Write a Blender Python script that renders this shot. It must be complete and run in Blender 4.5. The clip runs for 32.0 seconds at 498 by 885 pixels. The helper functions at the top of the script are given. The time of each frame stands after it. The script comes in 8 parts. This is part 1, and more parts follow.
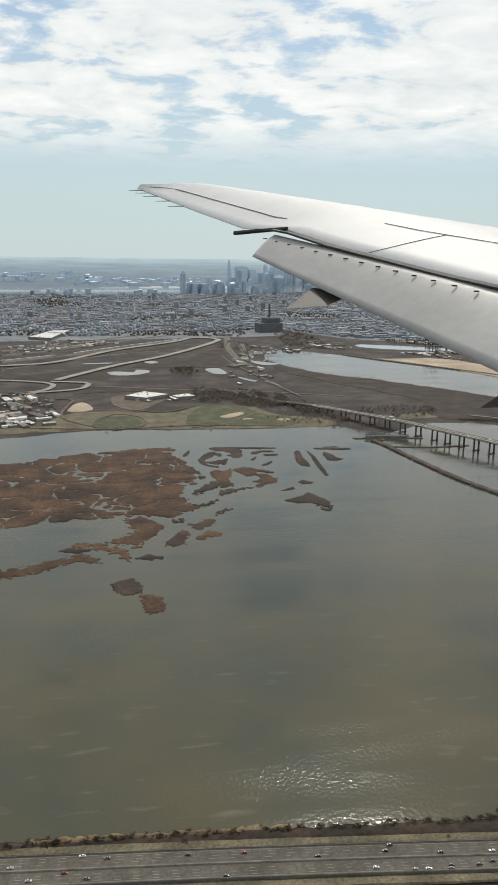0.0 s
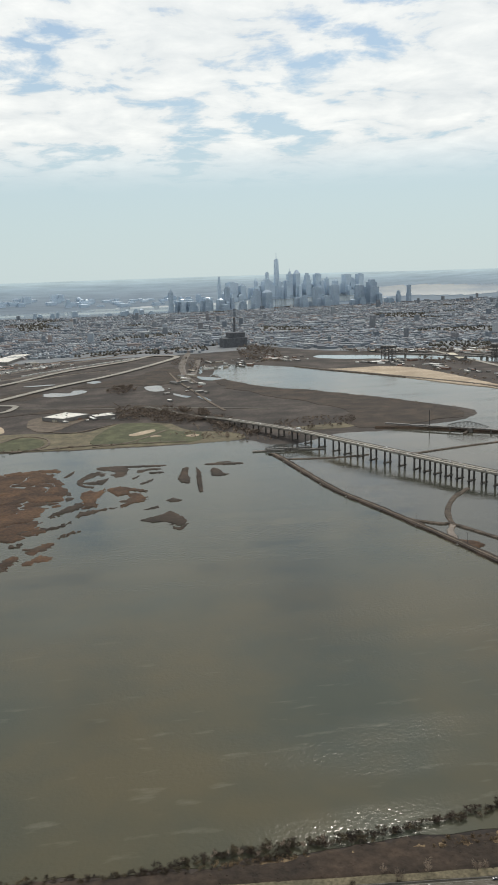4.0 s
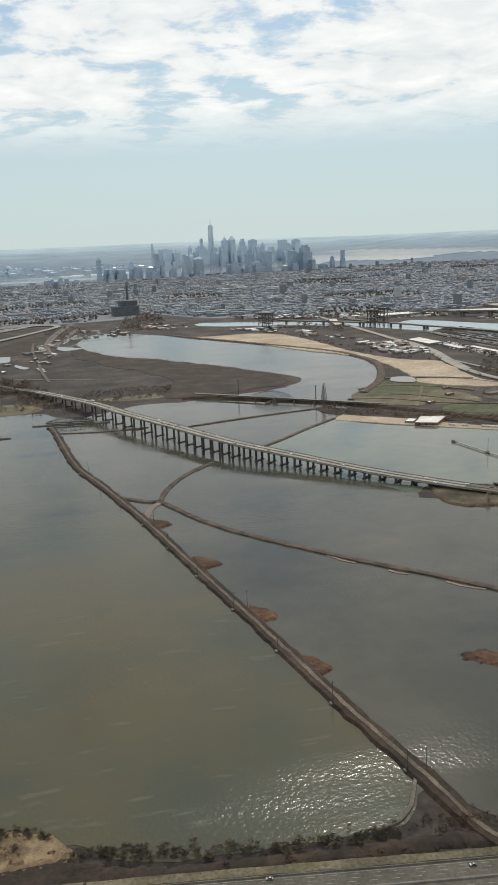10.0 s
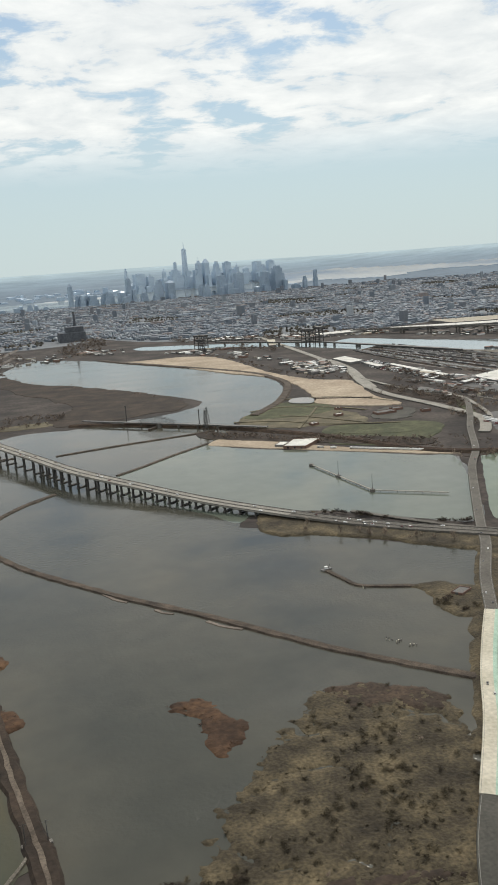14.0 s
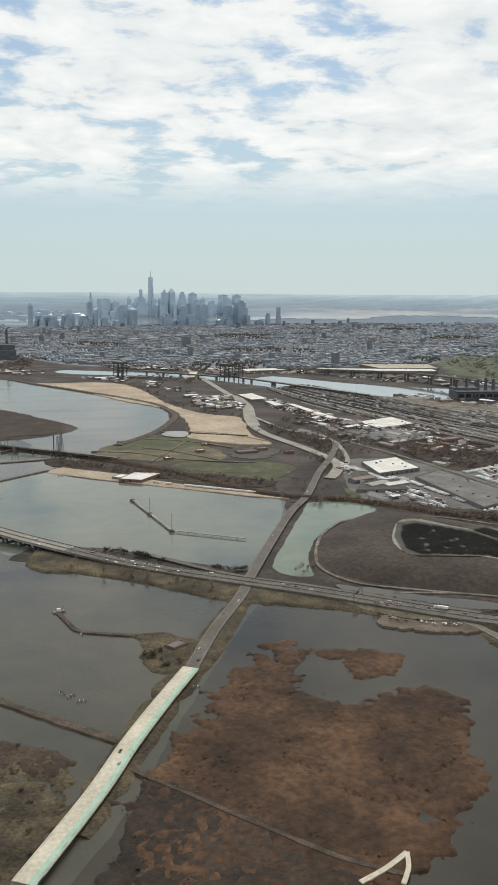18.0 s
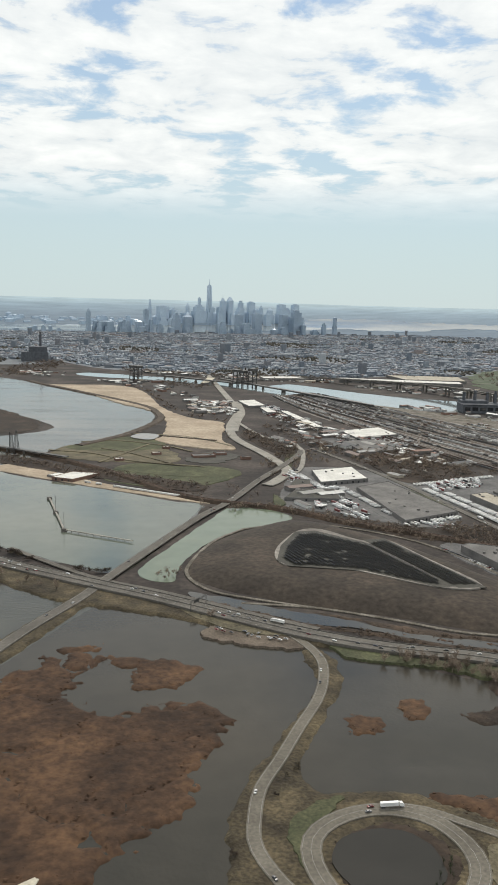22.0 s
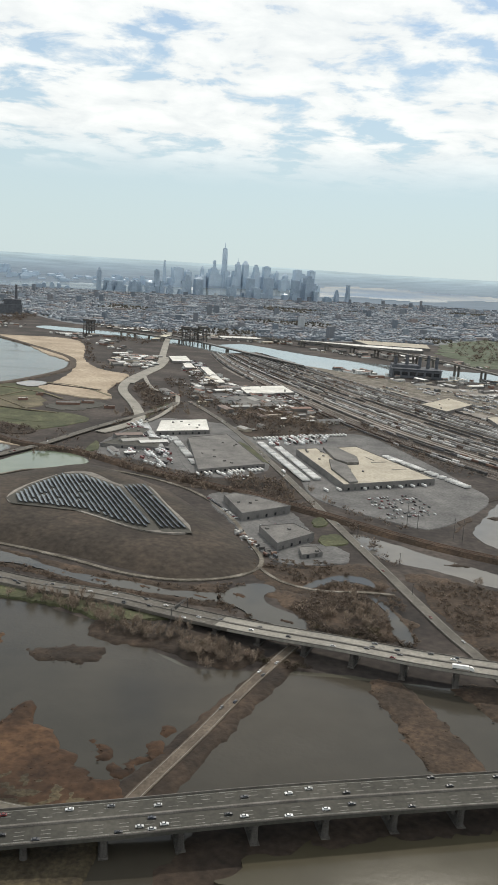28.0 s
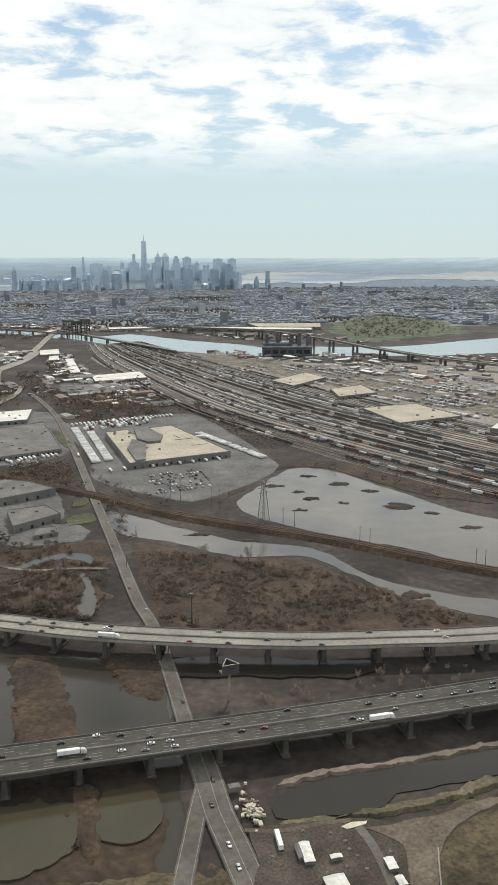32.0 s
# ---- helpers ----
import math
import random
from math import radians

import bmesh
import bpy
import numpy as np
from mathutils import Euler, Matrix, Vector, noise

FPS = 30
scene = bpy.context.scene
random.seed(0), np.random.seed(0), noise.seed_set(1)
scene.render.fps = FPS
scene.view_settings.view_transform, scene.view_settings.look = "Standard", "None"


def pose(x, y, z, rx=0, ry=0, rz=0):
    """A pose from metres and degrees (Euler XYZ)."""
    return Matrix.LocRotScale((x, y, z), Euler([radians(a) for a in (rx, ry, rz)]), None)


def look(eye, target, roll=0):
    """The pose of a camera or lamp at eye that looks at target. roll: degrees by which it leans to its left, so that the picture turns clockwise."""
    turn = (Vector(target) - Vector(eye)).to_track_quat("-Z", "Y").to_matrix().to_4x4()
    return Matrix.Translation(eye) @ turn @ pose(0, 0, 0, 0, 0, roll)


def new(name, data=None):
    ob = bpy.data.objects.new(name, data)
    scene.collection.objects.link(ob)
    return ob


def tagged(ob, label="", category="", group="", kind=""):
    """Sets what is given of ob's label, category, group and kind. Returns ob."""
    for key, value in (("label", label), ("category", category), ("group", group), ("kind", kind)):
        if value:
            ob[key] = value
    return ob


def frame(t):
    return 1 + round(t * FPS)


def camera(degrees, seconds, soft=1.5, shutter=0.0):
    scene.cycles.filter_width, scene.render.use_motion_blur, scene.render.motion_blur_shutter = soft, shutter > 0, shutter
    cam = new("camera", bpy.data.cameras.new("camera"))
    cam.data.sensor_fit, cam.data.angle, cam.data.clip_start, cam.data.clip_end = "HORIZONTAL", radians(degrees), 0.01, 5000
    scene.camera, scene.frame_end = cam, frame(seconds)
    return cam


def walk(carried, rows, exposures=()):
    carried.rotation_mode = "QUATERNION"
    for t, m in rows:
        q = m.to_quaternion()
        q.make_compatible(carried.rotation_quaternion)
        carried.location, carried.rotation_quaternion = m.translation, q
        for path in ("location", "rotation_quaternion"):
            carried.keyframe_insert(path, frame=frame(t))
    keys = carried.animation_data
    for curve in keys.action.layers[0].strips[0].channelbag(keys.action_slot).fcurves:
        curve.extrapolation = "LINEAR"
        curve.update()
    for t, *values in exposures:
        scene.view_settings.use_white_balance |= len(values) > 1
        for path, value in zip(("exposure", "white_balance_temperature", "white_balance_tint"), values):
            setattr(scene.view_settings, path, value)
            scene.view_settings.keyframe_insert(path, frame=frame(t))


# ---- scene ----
from mathutils.geometry import tessellate_polygon

# the flight: seconds, place, yaw, pitch, roll (a half-size world: about 30 m/s, from 188 m down to 129 m)
cam = camera(33.136, 32.0, soft=1.7)
PATH = [
    (0, 0, 0, 188.13, -10.39, -12.78, -0.84),
    (0.5, 16.46, 0.41, 187.29, -10.09, -12.3, -0.47),
    (1, 32.88, 0.81, 186.44, -10.06, -11.37, -0.11),
    (1.5, 49.24, 1.19, 185.59, -9.75, -11.18, 0.09),
    (2, 65.57, 1.56, 184.74, -9.1, -11.84, 0.45),
    (2.5, 81.84, 1.92, 183.88, -8.92, -10.67, 0.34),
    (4.5, 146.48, 3.21, 180.44, -10.52, -11.95, 2.85),
    (5, 162.52, 3.51, 179.58, -12.67, -10.99, 3.19),
    (5.5, 178.52, 3.78, 178.71, -13.24, -13.07, 3.14),
    (6, 194.47, 4.05, 177.84, -13.87, -16.54, 2.75),
    (6.5, 210.38, 4.3, 176.97, -12.82, -16.69, 2.69),
    (7, 226.23, 4.54, 176.09, -11.45, -15.42, 2.63),
    (7.5, 242.05, 4.77, 175.21, -11.08, -15.09, 2.32),
    (8, 257.81, 4.99, 174.33, -10.58, -15.79, 2.88),
    (8.5, 273.53, 5.19, 173.45, -9.99, -15.32, 3.61),
    (9, 289.2, 5.38, 172.56, -10.25, -14.23, 3.18),
    (9.5, 304.83, 5.55, 171.68, -11.56, -13.16, 2.07),
    (10, 320.41, 5.71, 170.79, -11.37, -13.89, 2.31),
    (10.5, 335.94, 5.86, 169.89, -11.3, -14.59, 2.45),
    (11, 351.43, 6, 169, -11.28, -14.69, 2.31),
    (11.5, 366.87, 6.12, 168.1, -11.28, -14.29, 2.06),
    (12, 382.26, 6.23, 167.2, -11.14, -14.57, 2.45),
    (12.5, 397.61, 6.33, 166.3, -11.08, -13.21, 2.95),
    (13, 412.91, 6.41, 165.4, -11.39, -12.01, 3.55),
    (13.5, 428.17, 6.49, 164.49, -11.8, -12.17, 3.88),
    (15.5, 488.72, 6.64, 160.84, -9.94, -13.26, 3.74),
    (16, 503.75, 6.65, 159.92, -10.17, -12.85, 3.09),
    (16.5, 518.72, 6.64, 159, -11.79, -10.92, 1.36),
    (17, 533.65, 6.62, 158.07, -12.61, -8.48, -0.31),
    (17.5, 548.54, 6.59, 157.15, -12.71, -8.61, -0.87),
    (18, 563.38, 6.54, 156.22, -12.27, -10.18, -0.39),
    (18.5, 578.17, 6.49, 155.29, -12.06, -10.72, -0),
    (19, 592.91, 6.41, 154.35, -12.39, -9.94, 0.21),
    (19.5, 607.61, 6.33, 153.42, -12.29, -9.54, 0.24),
    (20, 622.26, 6.23, 152.48, -11.51, -9.43, 0.26),
    (20.5, 636.87, 6.12, 151.54, -9.81, -8.63, 0.02),
    (21, 651.43, 6, 150.6, -8.28, -8.89, -0.32),
    (21.5, 665.94, 5.86, 149.65, -6.97, -9.22, -0.7),
    (22, 680.41, 5.71, 148.7, -6.82, -9.51, -1.52),
    (22.5, 694.83, 5.55, 147.75, -6.46, -11.39, -1.8),
    (23, 709.2, 5.38, 146.8, -6.41, -12.1, -2.49),
    (23.5, 723.53, 5.19, 145.85, -6.64, -12.12, -2.87),
    (24, 737.81, 4.99, 144.89, -6.94, -12.26, -2.82),
    (24.5, 752.05, 4.77, 143.93, -6.97, -12.54, -2.61),
    (25, 766.23, 4.54, 142.97, -7.21, -12.64, -2.77),
    (25.5, 780.38, 4.3, 142, -7.84, -12.6, -3.52),
    (27.5, 836.48, 3.21, 138.12, -4.06, -11.49, -3.25),
    (28, 850.39, 2.91, 137.14, -3.55, -11.77, -3.4),
    (28.5, 864.25, 2.59, 136.16, -3.32, -11.7, -3.79),
    (29, 878.07, 2.26, 135.18, -2.83, -11.9, -4.18),
    (29.5, 891.84, 1.92, 134.2, -2.62, -11.91, -4.36),
    (30, 905.57, 1.56, 133.21, -2.58, -12.48, -3.88),
    (30.5, 919.24, 1.19, 132.22, -2.83, -12.69, -2.97),
    (31, 932.88, 0.81, 131.23, -4.3, -11.93, -2.15),
    (31.5, 946.46, 0.41, 130.24, -6.05, -12.01, -0.87),
    (32, 960, -0, 129.24, -7.45, -12.21, 0),
]
walk(cam, [(t, pose(x, y, z, 90 + pitch, roll, yaw)) for t, x, y, z, yaw, pitch, roll in PATH],
     exposures=[(0.0, -0.06), (12.0, -0.05), (17.0, -0.08), (22.0, 0.0), (28.0, 0.05), (32.0, 0.1)])

# ---- sky, sun ----
SUN_AZ, SUN_EL = radians(20), radians(46)          # azimuth from +y towards +x
world = bpy.data.worlds.new("sky")
scene.world = world
world.use_nodes = True
wn, wl = world.node_tree.nodes, world.node_tree.links
wn.clear()


def wnode(kind, **values):
    n = wn.new(kind)
    for key, v in values.items():
        n.inputs[key].default_value = v
    return n


def wmath(op, a, b=None, clamp=False):
    n = wn.new("ShaderNodeMath")
    n.operation, n.use_clamp = op, clamp
    for i, v in enumerate((a, b)):
        if v is None:
            continue
        if isinstance(v, (int, float)):
            n.inputs[i].default_value = v
        else:
            wl.new(v, n.inputs[i])
    return n.outputs[0]


sky = wn.new("ShaderNodeTexSky")
sky.sky_type, sky.sun_disc = "NISHITA", False
sky.sun_elevation, sky.sun_rotation = SUN_EL, SUN_AZ
sky.air_density, sky.dust_density, sky.ozone_density, sky.altitude = 1.0, 0.25, 3.0, 100
way = wn.new("ShaderNodeTexCoord").outputs["Generated"]
sep = wn.new("ShaderNodeSeparateXYZ")
wl.new(way, sep.inputs[0])
up = wmath("MAXIMUM", sep.outputs[2], 0.02)
high = wmath("ADD", up, 0.13)
flat = wn.new("ShaderNodeCombineXYZ")
wl.new(wmath("DIVIDE", sep.outputs[0], high), flat.inputs[0])
wl.new(wmath("DIVIDE", sep.outputs[1], high), flat.inputs[1])
# broken cloud sheet, thinner gaps low down
big = wnode("ShaderNodeTexNoise", Scale=1.1, Detail=2.0, Roughness=0.5)
fine = wnode("ShaderNodeTexNoise", Scale=3.9, Detail=11.0, Roughness=0.6, Distortion=0.25)
wl.new(flat.outputs[0], big.inputs["Vector"])
wl.new(flat.outputs[0], fine.inputs["Vector"])
dense = wmath("ADD", wmath("MULTIPLY", big.outputs[0], 0.55), wmath("MULTIPLY", fine.outputs[0], 0.75))
cover = wmath("MULTIPLY", wmath("SUBTRACT", dense, 0.545), 12.0, True)
lift = wn.new("ShaderNodeMapRange")
lift.interpolation_type = "SMOOTHSTEP"
wl.new(up, lift.inputs[0])
lift.inputs[1].default_value, lift.inputs[2].default_value = 0.085, 0.15
cover = wmath("MULTIPLY", cover, lift.outputs[0])
tone = wn.new("ShaderNodeMix")
tone.data_type = "RGBA"
tone.inputs[6].default_value, tone.inputs[7].default_value = (0.52, 0.59, 0.64, 1), (1.32, 1.30, 1.22, 1)
wl.new(fine.outputs[0], tone.inputs[0])
blue = wn.new("ShaderNodeVectorMath")
blue.operation = "SCALE"
blue.inputs[3].default_value = 0.105
wl.new(sky.outputs[0], blue.inputs[0])
mixed = wn.new("ShaderNodeMix")
mixed.data_type = "RGBA"
wl.new(wmath("MULTIPLY", cover, 0.93), mixed.inputs[0])
# pale haze low in the sky
haze = wn.new("ShaderNodeMapRange")
haze.interpolation_type = "SMOOTHSTEP"
wl.new(sep.outputs[2], haze.inputs[0])
haze.inputs[1].default_value, haze.inputs[2].default_value, haze.inputs[3].default_value, haze.inputs[4].default_value = 0.0, 0.34, 0.92, 0.36
veil = wn.new("ShaderNodeMix")
veil.data_type = "RGBA"
veil.inputs[7].default_value = (0.575, 0.695, 0.715, 1)
wl.new(haze.outputs[0], veil.inputs[0])
wl.new(blue.outputs[0], veil.inputs[6])
wl.new(veil.outputs[2], mixed.inputs[6])
wl.new(tone.outputs[2], mixed.inputs[7])
back = wn.new("ShaderNodeBackground")
wl.new(mixed.outputs[2], back.inputs[0])
wl.new(back.outputs[0], wn.new("ShaderNodeOutputWorld").inputs[0])

sun = new("sun", bpy.data.lights.new("sun", "SUN"))
sun.data.energy, sun.data.angle, sun.data.color = 2.15, radians(0.6), (1.0, 0.93, 0.82)
sun.matrix_world = look((480, 0, 900), (480 - math.sin(SUN_AZ) * math.cos(SUN_EL), -math.cos(SUN_AZ) * math.cos(SUN_EL), 900 - math.sin(SUN_EL)))


# ---- materials ----
def material(name, dark, light, scale=0.05, rough=0.9, grain=1.0, bump=0.0, metal=0.0, third=None, vary="", contrast=1.0, stretch=(1, 1, 1), spec=0.3):
    """Two or three colours in patches of 1/scale metres, a finer grain, bump, and a tone of its own for each object or island."""
    m = bpy.data.materials.new(name)
    m.use_nodes = True
    n, l = m.node_tree.nodes, m.node_tree.links
    p = n["Principled BSDF"]
    p.inputs["Roughness"].default_value, p.inputs["Metallic"].default_value = rough, metal
    p.inputs["Specular IOR Level"].default_value = spec
    place = n.new("ShaderNodeNewGeometry").outputs["Position"]
    squeeze = n.new("ShaderNodeMapping")
    squeeze.inputs["Scale"].default_value = stretch
    l.new(place, squeeze.inputs[0])
    patches = n.new("ShaderNodeTexNoise")
    patches.inputs["Scale"].default_value, patches.inputs["Detail"].default_value, patches.inputs["Roughness"].default_value = scale, 5, 0.62
    l.new(squeeze.outputs[0], patches.inputs["Vector"])
    ramp = n.new("ShaderNodeValToRGB")
    half = 0.17 / contrast
    ramp.color_ramp.elements[0].position, ramp.color_ramp.elements[0].color = 0.5 - half, (*dark, 1)
    ramp.color_ramp.elements[1].position, ramp.color_ramp.elements[1].color = 0.5 + half, (*light, 1)
    if third:
        e = ramp.color_ramp.elements.new(0.5)
        e.color = (*third, 1)
    l.new(patches.outputs[0], ramp.inputs[0])
    fine = n.new("ShaderNodeTexNoise")
    fine.inputs["Scale"].default_value, fine.inputs["Detail"].default_value = scale * 14, 4
    l.new(squeeze.outputs[0], fine.inputs["Vector"])
    span = n.new("ShaderNodeMapRange")
    span.inputs[1].default_value, span.inputs[2].default_value = 0.25, 0.75
    span.inputs[3].default_value, span.inputs[4].default_value = 1 - 0.32 * grain, 1 + 0.32 * grain
    l.new(fine.outputs[0], span.inputs[0])
    factor = span.outputs[0]
    if vary:
        rnd = n.new("ShaderNodeObjectInfo").outputs["Random"] if vary == "object" else n.new("ShaderNodeNewGeometry").outputs["Random Per Island"]
        own = n.new("ShaderNodeMapRange")
        own.inputs[3].default_value, own.inputs[4].default_value = 0.55, 1.4
        l.new(rnd, own.inputs[0])
        times = n.new("ShaderNodeMath")
        times.operation = "MULTIPLY"
        l.new(factor, times.inputs[0])
        l.new(own.outputs[0], times.inputs[1])
        factor = times.outputs[0]
    mul = n.new("ShaderNodeVectorMath")
    mul.operation = "SCALE"
    l.new(ramp.outputs[0], mul.inputs[0])
    l.new(factor, mul.inputs[3])
    l.new(mul.outputs[0], p.inputs["Base Color"])
    if bump:
        b = n.new("ShaderNodeBump")
        b.inputs["Strength"].default_value, b.inputs["Distance"].default_value = 0.6, bump
        l.new(fine.outputs[0], b.inputs["Height"])
        l.new(b.outputs[0], p.inputs["Normal"])
    return m


def self_lit_distance():
    """Far land that glows in haze colours, paler with height."""
    m = material("self_lit_haze", (0.03, 0.036, 0.04), (0.05, 0.056, 0.06), 0.006, grain=0.8)
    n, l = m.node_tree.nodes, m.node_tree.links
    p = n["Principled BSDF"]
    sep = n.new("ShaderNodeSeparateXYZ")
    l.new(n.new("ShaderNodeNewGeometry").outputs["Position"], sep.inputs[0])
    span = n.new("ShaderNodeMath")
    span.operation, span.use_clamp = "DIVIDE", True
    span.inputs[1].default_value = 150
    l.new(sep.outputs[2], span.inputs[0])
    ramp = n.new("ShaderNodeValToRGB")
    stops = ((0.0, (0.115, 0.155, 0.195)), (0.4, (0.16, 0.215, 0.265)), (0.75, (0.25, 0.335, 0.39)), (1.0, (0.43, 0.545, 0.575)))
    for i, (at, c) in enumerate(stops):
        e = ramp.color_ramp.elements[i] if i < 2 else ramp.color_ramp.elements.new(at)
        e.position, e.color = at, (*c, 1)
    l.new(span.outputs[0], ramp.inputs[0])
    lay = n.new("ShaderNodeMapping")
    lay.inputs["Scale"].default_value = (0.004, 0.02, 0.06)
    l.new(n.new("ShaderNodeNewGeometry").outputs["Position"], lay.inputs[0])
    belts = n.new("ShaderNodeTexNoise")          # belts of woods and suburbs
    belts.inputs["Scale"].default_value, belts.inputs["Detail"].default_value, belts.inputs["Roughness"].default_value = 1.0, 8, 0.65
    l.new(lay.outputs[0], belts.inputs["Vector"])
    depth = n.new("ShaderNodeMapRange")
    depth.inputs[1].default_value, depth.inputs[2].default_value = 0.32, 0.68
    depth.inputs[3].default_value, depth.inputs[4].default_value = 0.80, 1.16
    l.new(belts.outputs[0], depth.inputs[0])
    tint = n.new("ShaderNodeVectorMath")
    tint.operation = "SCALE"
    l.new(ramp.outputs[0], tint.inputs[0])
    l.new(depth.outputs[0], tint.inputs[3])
    # the haze is emitted colour, not air
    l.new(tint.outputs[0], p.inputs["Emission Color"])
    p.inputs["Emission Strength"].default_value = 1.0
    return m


def many_coloured(name, colours, rough=0.8, vary="island", metal=0.0):
    """One of the given colours for each island or object, with weathering."""
    m = bpy.data.materials.new(name)
    m.use_nodes = True
    n, l = m.node_tree.nodes, m.node_tree.links
    p = n["Principled BSDF"]
    p.inputs["Roughness"].default_value, p.inputs["Metallic"].default_value = rough, metal
    ramp = n.new("ShaderNodeValToRGB")
    ramp.color_ramp.interpolation = "CONSTANT"
    el = ramp.color_ramp.elements
    for i, c in enumerate(colours):
        e = el[i] if i < 2 else el.new(i / len(colours))
        e.position, e.color = i / len(colours), (*c, 1)
    rnd = n.new("ShaderNodeObjectInfo").outputs["Random"] if vary == "object" else n.new("ShaderNodeNewGeometry").outputs["Random Per Island"]
    l.new(rnd, ramp.inputs[0])
    dirt = n.new("ShaderNodeTexNoise")
    dirt.inputs["Scale"].default_value, dirt.inputs["Detail"].default_value = 0.6, 4
    l.new(n.new("ShaderNodeNewGeometry").outputs["Position"], dirt.inputs["Vector"])
    span = n.new("ShaderNodeMapRange")
    span.inputs[3].default_value, span.inputs[4].default_value = 0.65, 1.3
    l.new(dirt.outputs[0], span.inputs[0])
    mul = n.new("ShaderNodeVectorMath")
    mul.operation = "SCALE"
    l.new(ramp.outputs[0], mul.inputs[0])
    l.new(span.outputs[0], mul.inputs[3])
    l.new(mul.outputs[0], p.inputs["Base Color"])
    return m


def water_material(name, colours, rough=0.07, swell=0.10, windy=None):
    m = material(name, colours[0], colours[2], scale=0.006, rough=rough, grain=0.25, third=colours[1], contrast=1.3, spec=0.5)
    n, l = m.node_tree.nodes, m.node_tree.links
    p = n["Principled BSDF"]
    p.inputs["IOR"].default_value = 1.33
    place = n.new("ShaderNodeNewGeometry").outputs["Position"]
    ripple = n.new("ShaderNodeTexNoise")
    ripple.inputs["Scale"].default_value, ripple.inputs["Detail"].default_value = 0.55, 3
    l.new(place, ripple.inputs["Vector"])
    gust = n.new("ShaderNodeTexNoise")           # wind streaks: calm and ruffled bands
    gust.inputs["Scale"].default_value, gust.inputs["Detail"].default_value = 0.018, 4
    lay = n.new("ShaderNodeMapping")
    lay.inputs["Scale"].default_value, lay.inputs["Rotation"].default_value = (0.35, 1.6, 1), (0, 0, radians(-18))
    l.new(place, lay.inputs[0])
    l.new(lay.outputs[0], gust.inputs["Vector"])
    span = n.new("ShaderNodeMapRange")
    span.inputs[1].default_value, span.inputs[2].default_value = 0.35, 0.68
    span.inputs[3].default_value, span.inputs[4].default_value = rough * 0.6, rough * 1.9
    l.new(gust.outputs[0], span.inputs[0])
    l.new(span.outputs[0], p.inputs["Roughness"])
    if windy:                                    # open water ruffled by the wind up to this distance from the near shore
        sep = n.new("ShaderNodeSeparateXYZ")
        l.new(place, sep.inputs[0])
        lee = n.new("ShaderNodeMapRange")
        lee.interpolation_type = "SMOOTHSTEP"
        lee.inputs[1].default_value, lee.inputs[2].default_value = windy, windy + 180
        lee.inputs[3].default_value, lee.inputs[4].default_value = 0.04, 0.0
        l.new(sep.outputs[1], lee.inputs[0])
        both = n.new("ShaderNodeMath")
        both.operation = "ADD"
        l.new(span.outputs[0], both.inputs[0])
        l.new(lee.outputs[0], both.inputs[1])
        l.new(both.outputs[0], p.inputs["Roughness"])
        p.inputs["Specular IOR Level"].default_value = 0.35
    b = n.new("ShaderNodeBump")
    b.inputs["Strength"].default_value, b.inputs["Distance"].default_value = 0.5, swell
    force = n.new("ShaderNodeMapRange")
    force.inputs[1].default_value, force.inputs[2].default_value = 0.38, 0.66
    force.inputs[3].default_value, force.inputs[4].default_value = 0.05, 0.75
    l.new(gust.outputs[0], force.inputs[0])
    l.new(force.outputs[0], b.inputs["Strength"])
    l.new(ripple.outputs[0], b.inputs["Height"])
    l.new(b.outputs[0], p.inputs["Normal"])
    return m


BAY = water_material("estuary_water", [(0.052, 0.053, 0.044), (0.068, 0.066, 0.053), (0.088, 0.080, 0.060)], swell=0.26, windy=400)
GREEN_WATER = water_material("green_water", [(0.12, 0.15, 0.10), (0.14, 0.17, 0.12), (0.15, 0.17, 0.115)], 0.06)
POND = water_material("pond_water", [(0.024, 0.022, 0.018), (0.030, 0.027, 0.022), (0.037, 0.033, 0.026)], 0.06, 0.06, 300)
CANAL = water_material("canal_water", [(0.048, 0.046, 0.038), (0.058, 0.054, 0.045), (0.068, 0.062, 0.05)], 0.06, 0.06)
PALE_POND = water_material("pale_pond_water", [(0.10, 0.092, 0.08), (0.125, 0.115, 0.10), (0.15, 0.137, 0.118)], 0.06, 0.06)
GROUND = material("scrub_ground", (0.021, 0.017, 0.015), (0.072, 0.058, 0.049), 0.02, third=(0.038, 0.030, 0.026), grain=1.4, contrast=1.2)
REED = material("reed", (0.025, 0.014, 0.008), (0.105, 0.057, 0.029), 0.03, third=(0.056, 0.030, 0.016), grain=1.5, bump=0.5)
REED_DARK = material("dark_reed", (0.018, 0.013, 0.010), (0.058, 0.039, 0.027), 0.035, third=(0.033, 0.023, 0.016), grain=1.4, bump=0.5)
MEADOW = material("brown_meadow", (0.028, 0.020, 0.014), (0.085, 0.056, 0.037), 0.05, third=(0.050, 0.034, 0.023), grain=1.5, bump=0.4)
REED_TAN = material("tan_reed", (0.09, 0.062, 0.038), (0.26, 0.19, 0.11), 0.2, third=(0.16, 0.112, 0.065), grain=1.3, bump=0.5)
SCRUB = material("olive_scrub", (0.026, 0.020, 0.012), (0.122, 0.095, 0.054), 0.06, third=(0.062, 0.049, 0.029), grain=1.6, bump=0.8)
MUD = material("mud", (0.075, 0.055, 0.042), (0.15, 0.115, 0.088), 0.05, rough=0.6)
